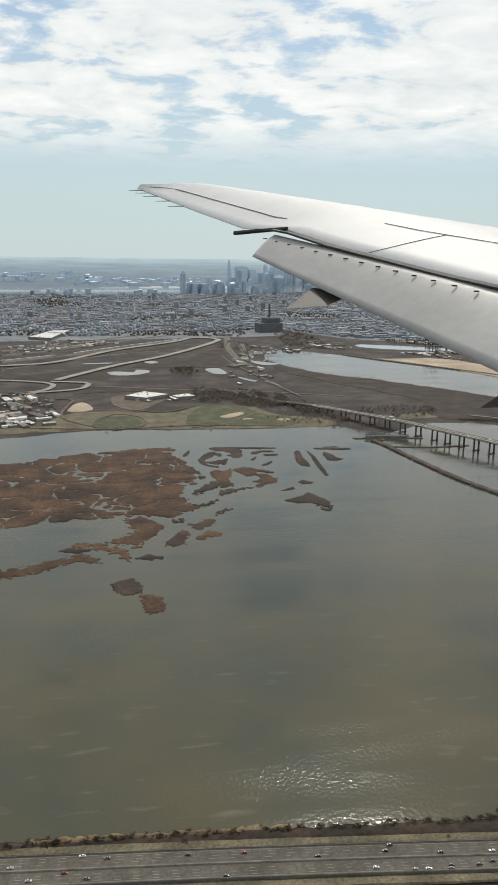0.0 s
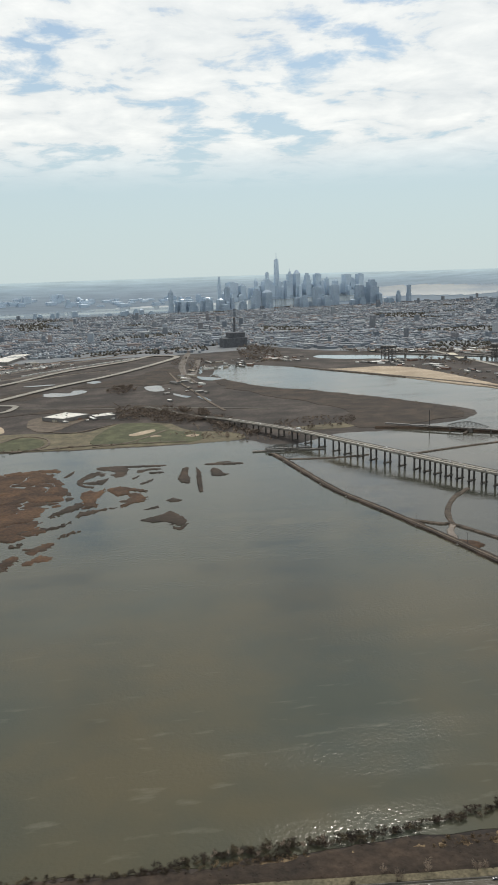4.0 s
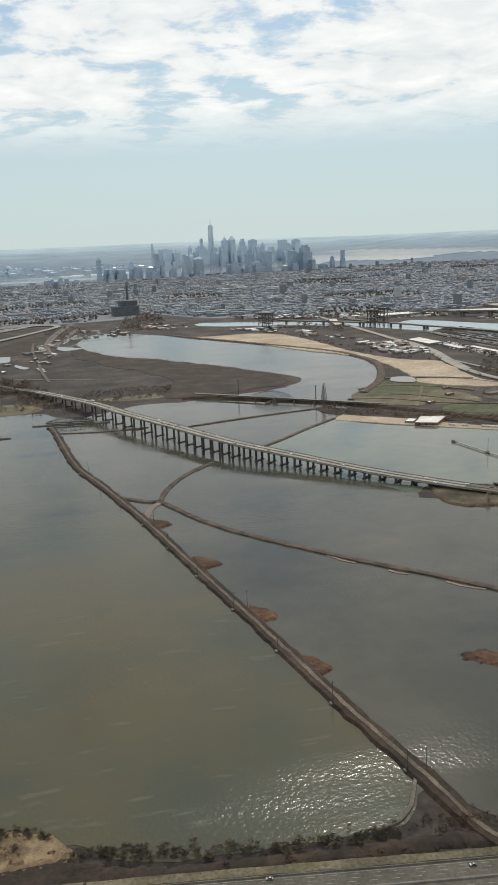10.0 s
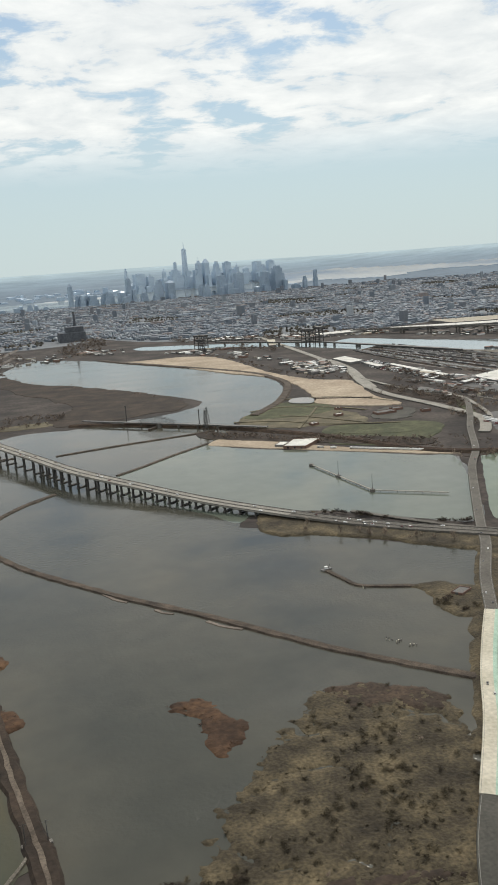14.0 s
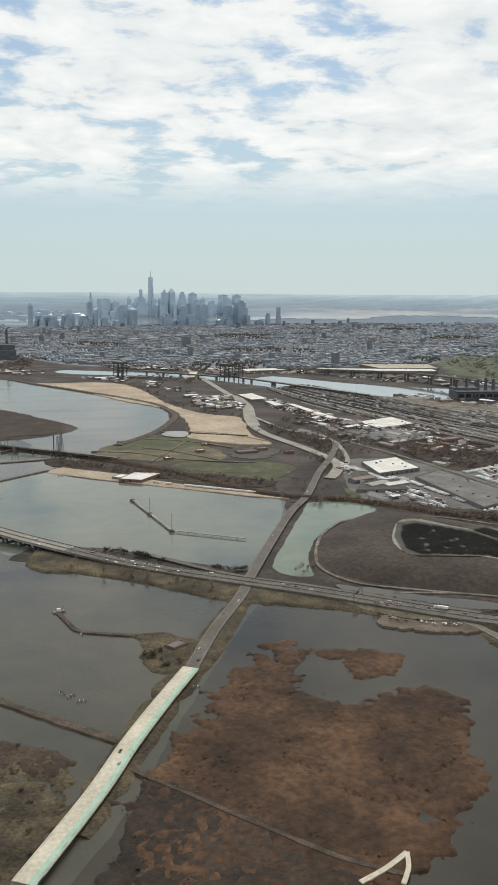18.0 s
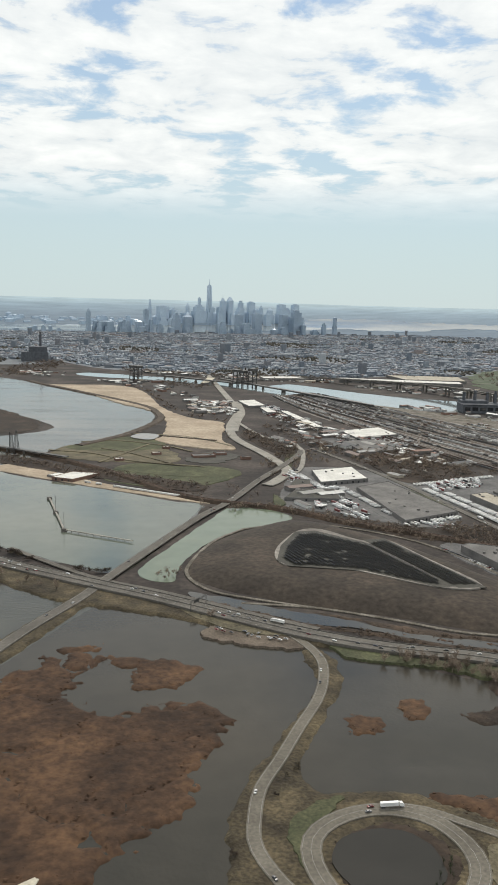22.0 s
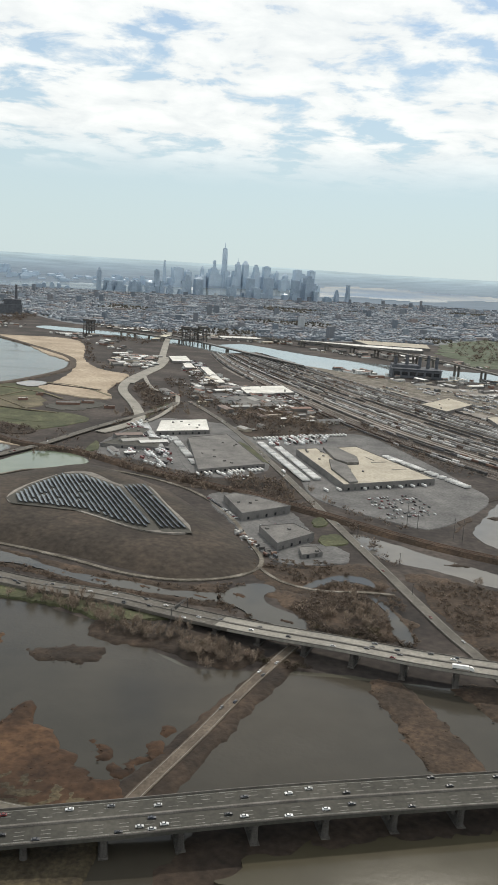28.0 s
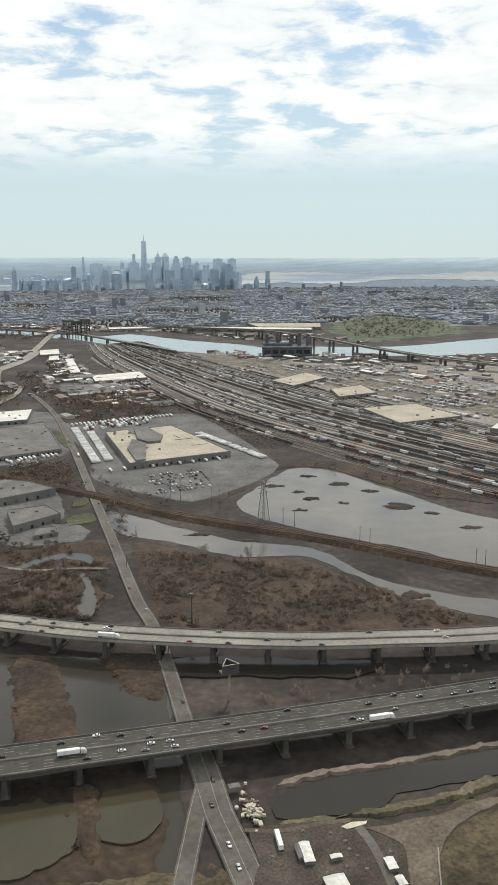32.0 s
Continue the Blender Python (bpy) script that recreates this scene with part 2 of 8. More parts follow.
BANK = material("dike_stone", (0.034, 0.026, 0.020), (0.105, 0.080, 0.060), 0.12, grain=1.5, bump=0.3)
GRASS = material("grass", (0.042, 0.050, 0.024), (0.100, 0.104, 0.052), 0.06, third=(0.066, 0.068, 0.035), grain=1.4)
SAND = material("sand_fill", (0.27, 0.215, 0.155), (0.43, 0.35, 0.26), 0.02, third=(0.35, 0.28, 0.205), grain=0.8)
ASPHALT = material("asphalt", (0.045, 0.043, 0.036), (0.078, 0.073, 0.061), 0.06, grain=0.8, rough=0.85)
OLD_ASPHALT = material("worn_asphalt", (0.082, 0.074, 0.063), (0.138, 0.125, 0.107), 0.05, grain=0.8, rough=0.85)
TAN_ASPHALT = material("tan_asphalt", (0.105, 0.093, 0.074), (0.168, 0.150, 0.121), 0.06, grain=0.9, rough=0.85)
HIGHWAY_TAN = material("ageing_highway_asphalt", (0.070, 0.062, 0.049), (0.118, 0.105, 0.085), 0.06, grain=0.9, rough=0.85)
CONCRETE = material("concrete", (0.20, 0.185, 0.16), (0.31, 0.29, 0.25), 0.06, grain=0.8, rough=0.8)
PALE_CONCRETE = material("pale_concrete", (0.44, 0.40, 0.31), (0.58, 0.53, 0.43), 0.05, grain=0.6, rough=0.8)
DARK_CONCRETE = material("weathered_concrete", (0.10, 0.09, 0.08), (0.19, 0.175, 0.155), 0.2, grain=1.0)
# concrete darkened because the piers stand in shade below the decks
PIER = material("shade_dark_pier_concrete", (0.055, 0.05, 0.046), (0.105, 0.096, 0.086), 0.2, grain=1.0)
PAINT = material("road_paint", (0.17, 0.165, 0.15), (0.34, 0.33, 0.30), 0.4, grain=0.8)
STEEL = material("dark_steel", (0.06, 0.058, 0.056), (0.115, 0.11, 0.105), 0.3, rough=0.6, metal=0.2)
GALVANISED = material("galvanised_steel", (0.20, 0.20, 0.20), (0.30, 0.30, 0.295), 0.3, rough=0.5, metal=0.3)
# dark brick lightened towards blue-grey, haze included in the colour
HAZED_SOOT = material("hazed_sooty_brick", (0.075, 0.08, 0.09), (0.13, 0.135, 0.148), 0.2, grain=0.8)
RUST = material("rusty_steel", (0.07, 0.04, 0.028), (0.14, 0.085, 0.06), 0.4, rough=0.8)
BALLAST = material("rail_ballast", (0.095, 0.083, 0.072), (0.175, 0.155, 0.136), 0.08, grain=1.4)
GRAVEL = material("gravel_yard", (0.145, 0.130, 0.114), (0.30, 0.272, 0.24), 0.025, grain=1.1)
ROOF_TAN = material("tan_roof", (0.32, 0.285, 0.225), (0.44, 0.395, 0.32), 0.06, grain=0.8)
ROOF_WHITE = material("white_roof", (0.52, 0.505, 0.46), (0.74, 0.72, 0.67), 0.08, grain=0.6)
ROOF_GREY = material("grey_roof", (0.105, 0.10, 0.095), (0.19, 0.18, 0.168), 0.08, grain=0.9)
WALL_GREY = material("grey_cladding", (0.13, 0.125, 0.12), (0.20, 0.19, 0.18), 0.1, grain=0.5)
WALL_BRICK = material("brick_wall", (0.15, 0.09, 0.07), (0.22, 0.14, 0.11), 0.1, grain=0.8)
BARK = material("bare_twigs", (0.15, 0.115, 0.088), (0.28, 0.22, 0.168), 0.5, grain=1.0, vary="object")
EVERGREEN = material("evergreen", (0.018, 0.028, 0.014), (0.05, 0.06, 0.03), 0.5, vary="object")
# house colours blued and low in contrast, with the distance haze mixed in
HOUSES = many_coloured("haze_tinted_houses", [(0.151, 0.173, 0.200), (0.175, 0.195, 0.222), (0.138, 0.162, 0.193), (0.201, 0.223, 0.248), (0.163, 0.176, 0.198), (0.244, 0.276, 0.308), (0.147, 0.168, 0.196), (0.297, 0.336, 0.381), (0.188, 0.191, 0.206), (0.158, 0.185, 0.220), (0.234, 0.261, 0.285), (0.141, 0.163, 0.192), (0.38, 0.40, 0.42), (0.25, 0.215, 0.205), (0.165, 0.18, 0.20)])
TREES_FAR = material("far_bare_trees", (0.035, 0.032, 0.026), (0.09, 0.082, 0.065), 0.05, grain=1.4, vary="island")
BOXES = many_coloured("container_paint", [(0.40, 0.39, 0.37), (0.11, 0.06, 0.045), (0.55, 0.54, 0.52), (0.07, 0.075, 0.085), (0.30, 0.29, 0.28), (0.05, 0.048, 0.046), (0.08, 0.075, 0.07), (0.18, 0.11, 0.08)], vary="object")
TRAILER = many_coloured("trailer_paint", [(0.70, 0.69, 0.66), (0.78, 0.77, 0.75), (0.58, 0.57, 0.55), (0.74, 0.73, 0.71)], vary="object", rough=0.5)
CAR_PAINT = many_coloured("car_paint", [(0.72, 0.72, 0.71), (0.02, 0.02, 0.022), (0.06, 0.06, 0.065), (0.45, 0.45, 0.44), (0.03, 0.035, 0.05), (0.03, 0.03, 0.032), (0.16, 0.02, 0.02), (0.16, 0.16, 0.16), (0.04, 0.04, 0.04), (0.62, 0.62, 0.61)], vary="object", rough=0.35)
CAR_ISLE = many_coloured("parked_car_paint", [(0.72, 0.72, 0.71), (0.03, 0.03, 0.032), (0.55, 0.55, 0.54), (0.66, 0.66, 0.65), (0.75, 0.75, 0.74), (0.16, 0.04, 0.04)], rough=0.4)
GLASS = material("dark_glass", (0.015, 0.017, 0.02), (0.03, 0.033, 0.038), 0.5, rough=0.12, spec=0.6)
RUBBER = material("tyre_rubber", (0.02, 0.02, 0.02), (0.035, 0.035, 0.035), 1.0)
PANEL = material("solar_glass", (0.012, 0.015, 0.026), (0.022, 0.028, 0.042), 0.5, rough=0.2, spec=1.0)
PANEL.node_tree.nodes["Principled BSDF"].inputs["IOR"].default_value = 2.0
# distance haze is put into the towers' colours: pale blue-grey glass and walls
TOWER = material("haze_tinted_tower_glass", (0.42, 0.51, 0.61), (0.53, 0.62, 0.71), 0.02, rough=0.4, grain=0.4, metal=0.4, spec=0.7)
TOWER_NEAR = material("haze_tinted_tower_facade", (0.28, 0.35, 0.43), (0.38, 0.46, 0.55), 0.02, rough=0.4, grain=0.6, metal=0.35, spec=0.7)
HOUSES_OBJ = many_coloured("shed_roofs", [(0.30, 0.29, 0.27), (0.58, 0.57, 0.54), (0.10, 0.10, 0.10), (0.68, 0.67, 0.64), (0.14, 0.135, 0.13), (0.20, 0.15, 0.13), (0.36, 0.355, 0.34)], vary="object")
HOUSES_ISLE = many_coloured("far_shed_roofs", [(0.30, 0.29, 0.27), (0.62, 0.61, 0.58), (0.16, 0.15, 0.14), (0.72, 0.71, 0.68), (0.40, 0.35, 0.28), (0.22, 0.13, 0.10), (0.10, 0.10, 0.10)])
DISTANCE = self_lit_distance()
# pale base colour adds painted sky sheen to the far rivers
FAR_WATER = material("sheen_pale_far_water", (0.19, 0.215, 0.22), (0.25, 0.275, 0.275), 0.004, rough=0.05, grain=0.2, spec=1.0)
MARSH_WATER = water_material("marsh_water", [(0.038, 0.035, 0.028), (0.048, 0.043, 0.034), (0.060, 0.052, 0.040)], swell=0.16, windy=400)
OLIVE_POND = water_material("olive_pond_water", [(0.046, 0.041, 0.026), (0.057, 0.050, 0.033), (0.068, 0.060, 0.040)], 0.08, 0.05, 300)
MOUND = material("mound_grass", (0.024, 0.018, 0.014), (0.068, 0.051, 0.038), 0.025, third=(0.041, 0.032, 0.024), grain=1.4, bump=0.4)
LOT = material("lot_asphalt", (0.082, 0.080, 0.079), (0.155, 0.150, 0.145), 0.05, grain=1.0, rough=0.9)
DRY_GRASS = material("dry_grass", (0.075, 0.066, 0.042), (0.17, 0.145, 0.092), 0.06, third=(0.115, 0.098, 0.062), grain=1.4)
BRUSHWOOD = material("brown_brush", (0.11, 0.082, 0.062), (0.21, 0.16, 0.122), 0.08, grain=1.2, vary="island")
WOODS = material("bare_woods", (0.10, 0.076, 0.060), (0.20, 0.155, 0.122), 0.05, grain=1.4, vary="island")
PALE_MUD = material("pale_mud", (0.07, 0.060, 0.047), (0.24, 0.215, 0.18), 0.09, third=(0.125, 0.11, 0.088), grain=1.5)
DIRT = material("dirt", (0.075, 0.058, 0.044), (0.15, 0.12, 0.092), 0.08, grain=1.2)
YARD = material("dark_yard_dirt", (0.038, 0.031, 0.025), (0.092, 0.075, 0.060), 0.12, third=(0.060, 0.049, 0.039), grain=1.5)
LAGOON = water_material("lagoon_water", [(0.098, 0.112, 0.088), (0.115, 0.130, 0.104), (0.130, 0.142, 0.112)], 0.06, 0.06)
# street grey lifted and blued: the haze over the city is in this colour
STREETS = material("haze_tinted_streets", (0.13, 0.14, 0.15), (0.20, 0.212, 0.225), 0.02, grain=1.0)
FIELDS = material("mottled_fields", (0.045, 0.050, 0.034), (0.13, 0.13, 0.10), 0.035, third=(0.065, 0.085, 0.045), grain=1.5)
MINT = material("green_membrane", (0.30, 0.42, 0.33), (0.42, 0.55, 0.45), 0.2, grain=0.6)
# same haze tint, a little darker, for podiums and roof plant
TOWER_BAND = material("haze_tinted_tower_trim", (0.36, 0.43, 0.51), (0.44, 0.51, 0.59), 0.05, rough=0.3, grain=0.4, metal=0.5)


def sediment(m):
    """Tan silt clouds in the shallows west of the causeway, thinning towards the far shore."""
    n, l = m.node_tree.nodes, m.node_tree.links
    p = n["Principled BSDF"]
    sep = n.new("ShaderNodeSeparateXYZ")
    place = n.new("ShaderNodeNewGeometry").outputs["Position"]
    l.new(place, sep.inputs[0])

    def calc(op, a, b, clamp=False):
        q = n.new("ShaderNodeMath")
        q.operation, q.use_clamp = op, clamp
        for i, v in enumerate((a, b)):
            if isinstance(v, (int, float)):
                q.inputs[i].default_value = v
            else:
                l.new(v, q.inputs[i])
        return q.outputs[0]

    side = calc("MULTIPLY", calc("SUBTRACT", calc("SUBTRACT", 464.0, calc("MULTIPLY", sep.outputs[1], 0.228)), sep.outputs[0]), 0.25, True)
    depth = calc("MULTIPLY", calc("SUBTRACT", 760.0, sep.outputs[1]), 1 / 420, True)
    cloud = n.new("ShaderNodeTexNoise")
    cloud.inputs["Scale"].default_value, cloud.inputs["Detail"].default_value, cloud.inputs["Roughness"].default_value = 0.011, 4, 0.55
    l.new(place, cloud.inputs["Vector"])
    drift = calc("MULTIPLY", calc("SUBTRACT", cloud.outputs[0], 0.33), 3.4, True)
    mix = n.new("ShaderNodeMix")
    mix.data_type = "RGBA"
    streak = n.new("ShaderNodeTexNoise")         # pale stretched streaks in the near water's colour
    lay = n.new("ShaderNodeMapping")
    lay.inputs["Scale"].default_value, lay.inputs["Rotation"].default_value = (0.045, 0.17, 1), (0, 0, radians(14))
    streak.inputs["Scale"].default_value, streak.inputs["Detail"].default_value = 1.0, 5
    l.new(place, lay.inputs[0])
    l.new(lay.outputs[0], streak.inputs["Vector"])
    pale_streaks = calc("MULTIPLY", calc("MULTIPLY", calc("SUBTRACT", streak.outputs[0], 0.62), 2.2, True), calc("MULTIPLY", side, calc("MULTIPLY", calc("SUBTRACT", 430.0, sep.outputs[1]), 1 / 150, True)))
    mix.inputs[7].default_value = (0.082, 0.071, 0.041, 1)
    old = p.inputs["Base Color"].links[0].from_socket
    l.new(calc("MULTIPLY", calc("MULTIPLY", side, depth), drift), mix.inputs[0])
    green = n.new("ShaderNodeMix")               # greener open water west of the causeway
    green.data_type = "RGBA"
    green.inputs[7].default_value = (0.049, 0.057, 0.042, 1)
    l.new(old, green.inputs[6])
    l.new(calc("MULTIPLY", side, 0.85), green.inputs[0])
    l.new(green.outputs[2], mix.inputs[6])
    pale = n.new("ShaderNodeMix")
    pale.data_type = "RGBA"
    pale.inputs[7].default_value = (0.20, 0.19, 0.15, 1)
    l.new(mix.outputs[2], pale.inputs[6])
    l.new(pale_streaks, pale.inputs[0])
    l.new(pale.outputs[2], p.inputs["Base Color"])


sediment(BAY)


# ---- shape helpers ----
def rise(x, y):
    """Height of the land: flat marsh, climbing to the far hills round the horizon."""
    r = math.hypot(x - 480, y)
    return 0.0 if r < 4000 else 150 * ((r - 4000) / 850) ** 2


def spline(pts, closed=False, n=5):
    """Catmull-Rom through the points of a plan (2 to 4 numbers each)."""
    p = np.array(pts, float)
    k, out = len(p), []
    for i in range(k if closed else k - 1):
        if closed:
            a, b, c, d = p[(i - 1) % k], p[i], p[(i + 1) % k], p[(i + 2) % k]
        else:
            a, b, c, d = p[max(i - 1, 0)], p[i], p[i + 1], p[min(i + 2, k - 1)]
        for j in range(n):
            s = j / n
            out.append(0.5 * (2 * b + (c - a) * s + (2 * a - 5 * b + 4 * c - d) * s * s + (3 * b - a - 3 * c + d) * s ** 3))
    if not closed:
        out.append(p[-1])
    return np.array(out)


def even(line, step):
    """Points at even steps along a line."""
    line = np.array(line, float)
    seg = np.hypot(*np.diff(line[:, :2], axis=0).T)
    run = np.concatenate([[0], np.cumsum(seg)])
    k = max(2, int(run[-1] / step) + 1)
    at = np.linspace(0, run[-1], k)
    return np.stack([np.interp(at, run, line[:, i]) for i in range(line.shape[1])], 1)


def ragged(pts, amount, scale, seed=0.0, step=None):
    """A closed outline with a frayed edge."""
    line = spline(pts, True, 6)
    line = np.vstack([line, line[:1]])
    if step:
        line = even(line, step)
    out = []
    for x, y in line[:-1]:
        v = noise.noise_vector(Vector((x / scale, y / scale, seed))) + 0.5 * noise.noise_vector(Vector((x * 3.1 / scale, y * 3.1 / scale, seed + 7)))
        out.append((x + v.x * amount, y + v.y * amount))
    return out


def mesh(name, verts, faces, mat, smooth=False):
    me = bpy.data.meshes.new(name)
    me.from_pydata([tuple(v) for v in verts], [], faces)
    for m in (mat if isinstance(mat, (list, tuple)) else [mat]):
        me.materials.append(m)
    if smooth:
        me.polygons.foreach_set("use_smooth", [True] * len(me.polygons))
    return me


def bm_mesh(name, bm, mat):
    me = bpy.data.meshes.new(name)
    bm.to_mesh(me)
    bm.free()
    me.materials.append(mat)
    return me


def part(name, me, parent, label="", m=None):
    ob = new(name, me)
    ob.parent = parent
    if m is not None:
        ob.matrix_basis = m
    if label:
        ob["label"] = label
    return ob


def thing(name, label, category, group="", kind="", me=None, m=None):
    ob = new(name, me)
    if m is not None:
        ob.matrix_basis = m
    return tagged(ob, label, category, group, kind)


def slab(name, outline, z0, z1, mat, inset=0.0):
    """A flat-topped piece of land, roof or water: a top and sloping sides."""
    pts = [Vector((x, y, 0)) for x, y in outline]
    area = sum(a.x * b.y - b.x * a.y for a, b in zip(pts, pts[1:] + pts[:1]))
    if area < 0:
        pts.reverse()
    k = len(pts)
    top = []
    for i, p in enumerate(pts):
        if inset:
            e = (pts[(i + 1) % k] - pts[i - 1])
            side = Vector((-e.y, e.x, 0)).normalized() * inset
            top.append((p.x + side.x, p.y + side.y, z1))
        else:
            top.append((p.x, p.y, z1))
    tris = tessellate_polygon([[Vector(t) for t in top]])
    faces = []
    for t in tris:
        a, b, c = (Vector(top[i]) for i in t)
        faces.append(tuple(t) if (b - a).cross(c - a).z > 0 else tuple(reversed(t)))
    verts = list(top)
    if z1 - z0 > 0.001:
        verts += [(p.x, p.y, z0) for p in pts]
        faces += [(i, k + i, k + (i + 1) % k, (i + 1) % k) for i in range(k)]
    return mesh(name, verts, faces, mat)


def strip(name, line, width, mat, thick=0.3, z=None, slope=0.0):
    """A road, dike or deck along a line of (x, y, z): top, two sides and an underside."""
    line = np.array(line, float)
    if line.shape[1] == 2:
        line = np.hstack([line, np.full((len(line), 1), z)])
    w = np.broadcast_to(np.array(width, float), (len(line),))
    verts, faces = [], []
    for i, (x, y, h) in enumerate(line):
        d = line[min(i + 1, len(line) - 1)] - line[max(i - 1, 0)]
        s = np.array([-d[1], d[0]]) / max(1e-6, math.hypot(d[0], d[1])) * w[i] / 2
        o = s * (1 + slope)
        verts += [(x + s[0], y + s[1], h), (x - s[0], y - s[1], h), (x - o[0], y - o[1], h - thick), (x + o[0], y + o[1], h - thick)]
        if i:
            a, b = 4 * i - 4, 4 * i
            for j in range(4):
                faces.append((a + j, a + (j + 1) % 4, b + (j + 1) % 4, b + j)[::-1])
    e = len(verts)
    faces += [(0, 1, 2, 3), (e - 1, e - 2, e - 3, e - 4)]
    return mesh(name, verts, faces, mat)


def offset(line, d):
    """The line moved sideways by d (to its left)."""
    line = np.array(line, float)
    out = line.copy()
    for i in range(len(line)):
        t = line[min(i + 1, len(line) - 1)] - line[max(i - 1, 0)]
        out[i, :2] += np.array([-t[1], t[0]]) / max(1e-6, math.hypot(t[0], t[1])) * d
    return out


def block(sx, sy, sz, z=0.0, taper=1.0, x=0.0, y=0.0):
    """Corners and faces of a box that stands on z."""
    v = []
    for h, k in ((0, 1.0), (sz, taper)):
        v += [(x + a * sx / 2 * k, y + b * sy / 2 * k, z + h) for a, b in ((-1, -1), (1, -1), (1, 1), (-1, 1))]
    return v, [(3, 2, 1, 0), (4, 5, 6, 7), (0, 1, 5, 4), (1, 2, 6, 5), (2, 3, 7, 6), (3, 0, 4, 7)]


def joined(blocks):
    verts, faces = [], []
    for v, f in blocks:
        k = len(verts)
        verts += v
        faces += [tuple(i + k for i in q) for q in f]
    return verts, faces


def bevelled(name, sx, sy, sz, mat, edge=0.1, z=0.0):
    bm = bmesh.new()
    bmesh.ops.create_cube(bm, size=1, matrix=Matrix.Translation((0, 0, z + sz / 2)) @ Matrix.Diagonal((sx, sy, sz, 1)))
    bmesh.ops.bevel(bm, geom=bm.edges[:], offset=edge, segments=1, affect="EDGES")
    return bm_mesh(name, bm, mat)


def rod(a, b, r0, r1=None, n=6):
    """Corners and faces of a tapered round bar from a to b."""
    a, b = Vector(a), Vector(b)
    r1 = r0 if r1 is None else r1
    q = (b - a).to_track_quat("Z", "Y")
    v = []
    for c, r in ((a, r0), (b, r1)):
        v += [tuple(c + q @ Vector((math.cos(i * 2 * math.pi / n) * r, math.sin(i * 2 * math.pi / n) * r, 0))) for i in range(n)]
    f = [(i, (i + 1) % n, n + (i + 1) % n, n + i) for i in range(n)] + [tuple(range(n - 1, -1, -1)), tuple(range(n, 2 * n))]
    return v, f


def inside(x, y, poly):
    hit, j = False, len(poly) - 1
    for i in range(len(poly)):
        (xi, yi), (xj, yj) = poly[i][:2], poly[j][:2]
        if (yi > y) != (yj > y) and x < (xj - xi) * (y - yi) / (yj - yi) + xi:
            hit = not hit
        j = i
    return hit


# ---- ground: one sheet out to the far hills ----
def ground_sheet():
    xs = np.concatenate([np.linspace(-4900, -700, 36), np.linspace(-600, 2200, 29), np.linspace(2300, 5900, 31)])
    ys = np.concatenate([np.linspace(-4900, -300, 30), np.linspace(-200, 4000, 22), np.linspace(4050, 4900, 25)])
    verts, faces, k = [], [], len(xs)
    for y in ys:
        for x in xs:
            verts.append((x, y, min(rise(x, y), 150) - max(0.0, min(9.0, (math.hypot(x - 480, y) - 4150) * 0.06))))
    for j in range(len(ys) - 1):
        for i in range(k - 1):
            a = j * k + i
            faces.append((a, a + 1, a + k + 1, a + k))
    return thing("ground", "brown scrubby lowland reaching to hazy far hills", "ground", kind="structure", me=mesh("ground", verts, faces, GROUND, True))


ground_sheet()
thing("city_ground", "city streets and yards tinted blue-grey for haze", "ground", kind="structure", me=slab("city_ground", spline([(-1100, 1940), (330, 1880), (420, 2100), (600, 1810), (860, 1720), (1040, 1690), (1340, 1760), (1700, 1650), (2700, 1900), (2800, 3200), (1950, 3690), (1300, 3900), (700, 3790), (0, 3680), (-1100, 3700)], True, 5).tolist(), 0, 0.3, STREETS))


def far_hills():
    """Self-lit haze colours on a plain backdrop all round, just above the climbing ground."""
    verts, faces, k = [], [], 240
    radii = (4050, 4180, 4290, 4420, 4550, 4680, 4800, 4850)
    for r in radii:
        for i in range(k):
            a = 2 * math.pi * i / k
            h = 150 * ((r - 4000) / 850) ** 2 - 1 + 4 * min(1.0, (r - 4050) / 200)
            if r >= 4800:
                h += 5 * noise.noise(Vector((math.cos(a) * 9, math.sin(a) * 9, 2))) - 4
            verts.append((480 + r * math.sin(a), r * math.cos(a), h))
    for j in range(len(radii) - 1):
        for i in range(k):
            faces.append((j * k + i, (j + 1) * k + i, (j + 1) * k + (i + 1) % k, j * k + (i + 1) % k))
    return thing("backdrop_hills", "self-lit backdrop of hazy hills and suburbs on the horizon", "distance", kind="structure", me=mesh("backdrop_hills", verts, faces, DISTANCE, True))


far_hills()

# ---- water ----
ESTUARY = [(-1400, 330), (-400, 275), (-34, 246), (132, 232), (221, 231), (301, 222), (330, 209), (384, 206), (401, 208), (414, 221), (421, 214), (428, 203), (456, 196), (560, 178), (690, 165), (700, 140), (800, 110), (950, 110),
           (966, 150), (966, 215), (961, 255), (940, 262), (905, 270), (885, 270), (870, 268), (856, 272), (842, 283), (824, 304), (803, 317), (785, 333), (745, 352), (720, 372), (682, 396), (640, 412),
           (600, 440), (543, 487), (527, 500), (545, 520), (590, 505), (640, 465), (667, 455), (692, 510), (722, 603), (700, 617), (656, 652), (600, 690), (570, 712), (548, 735),
           (556, 757), (575, 800), (590, 835), (612, 866), (660, 945), (690, 1066), (667, 1196), (571, 1359), (502, 1465), (440, 1560), (346, 1626), (305, 1490),
           (304, 1428), (384, 1250), (468, 1140), (531, 1066), (573, 985), (546, 933), (508, 913), (464, 902), (421, 887), (372, 887), (320, 850), (290, 853), (267, 884),
           (188, 879), (96, 883), (12, 890), (-41, 881), (-96, 860), (-400, 800), (-1400, 700)]
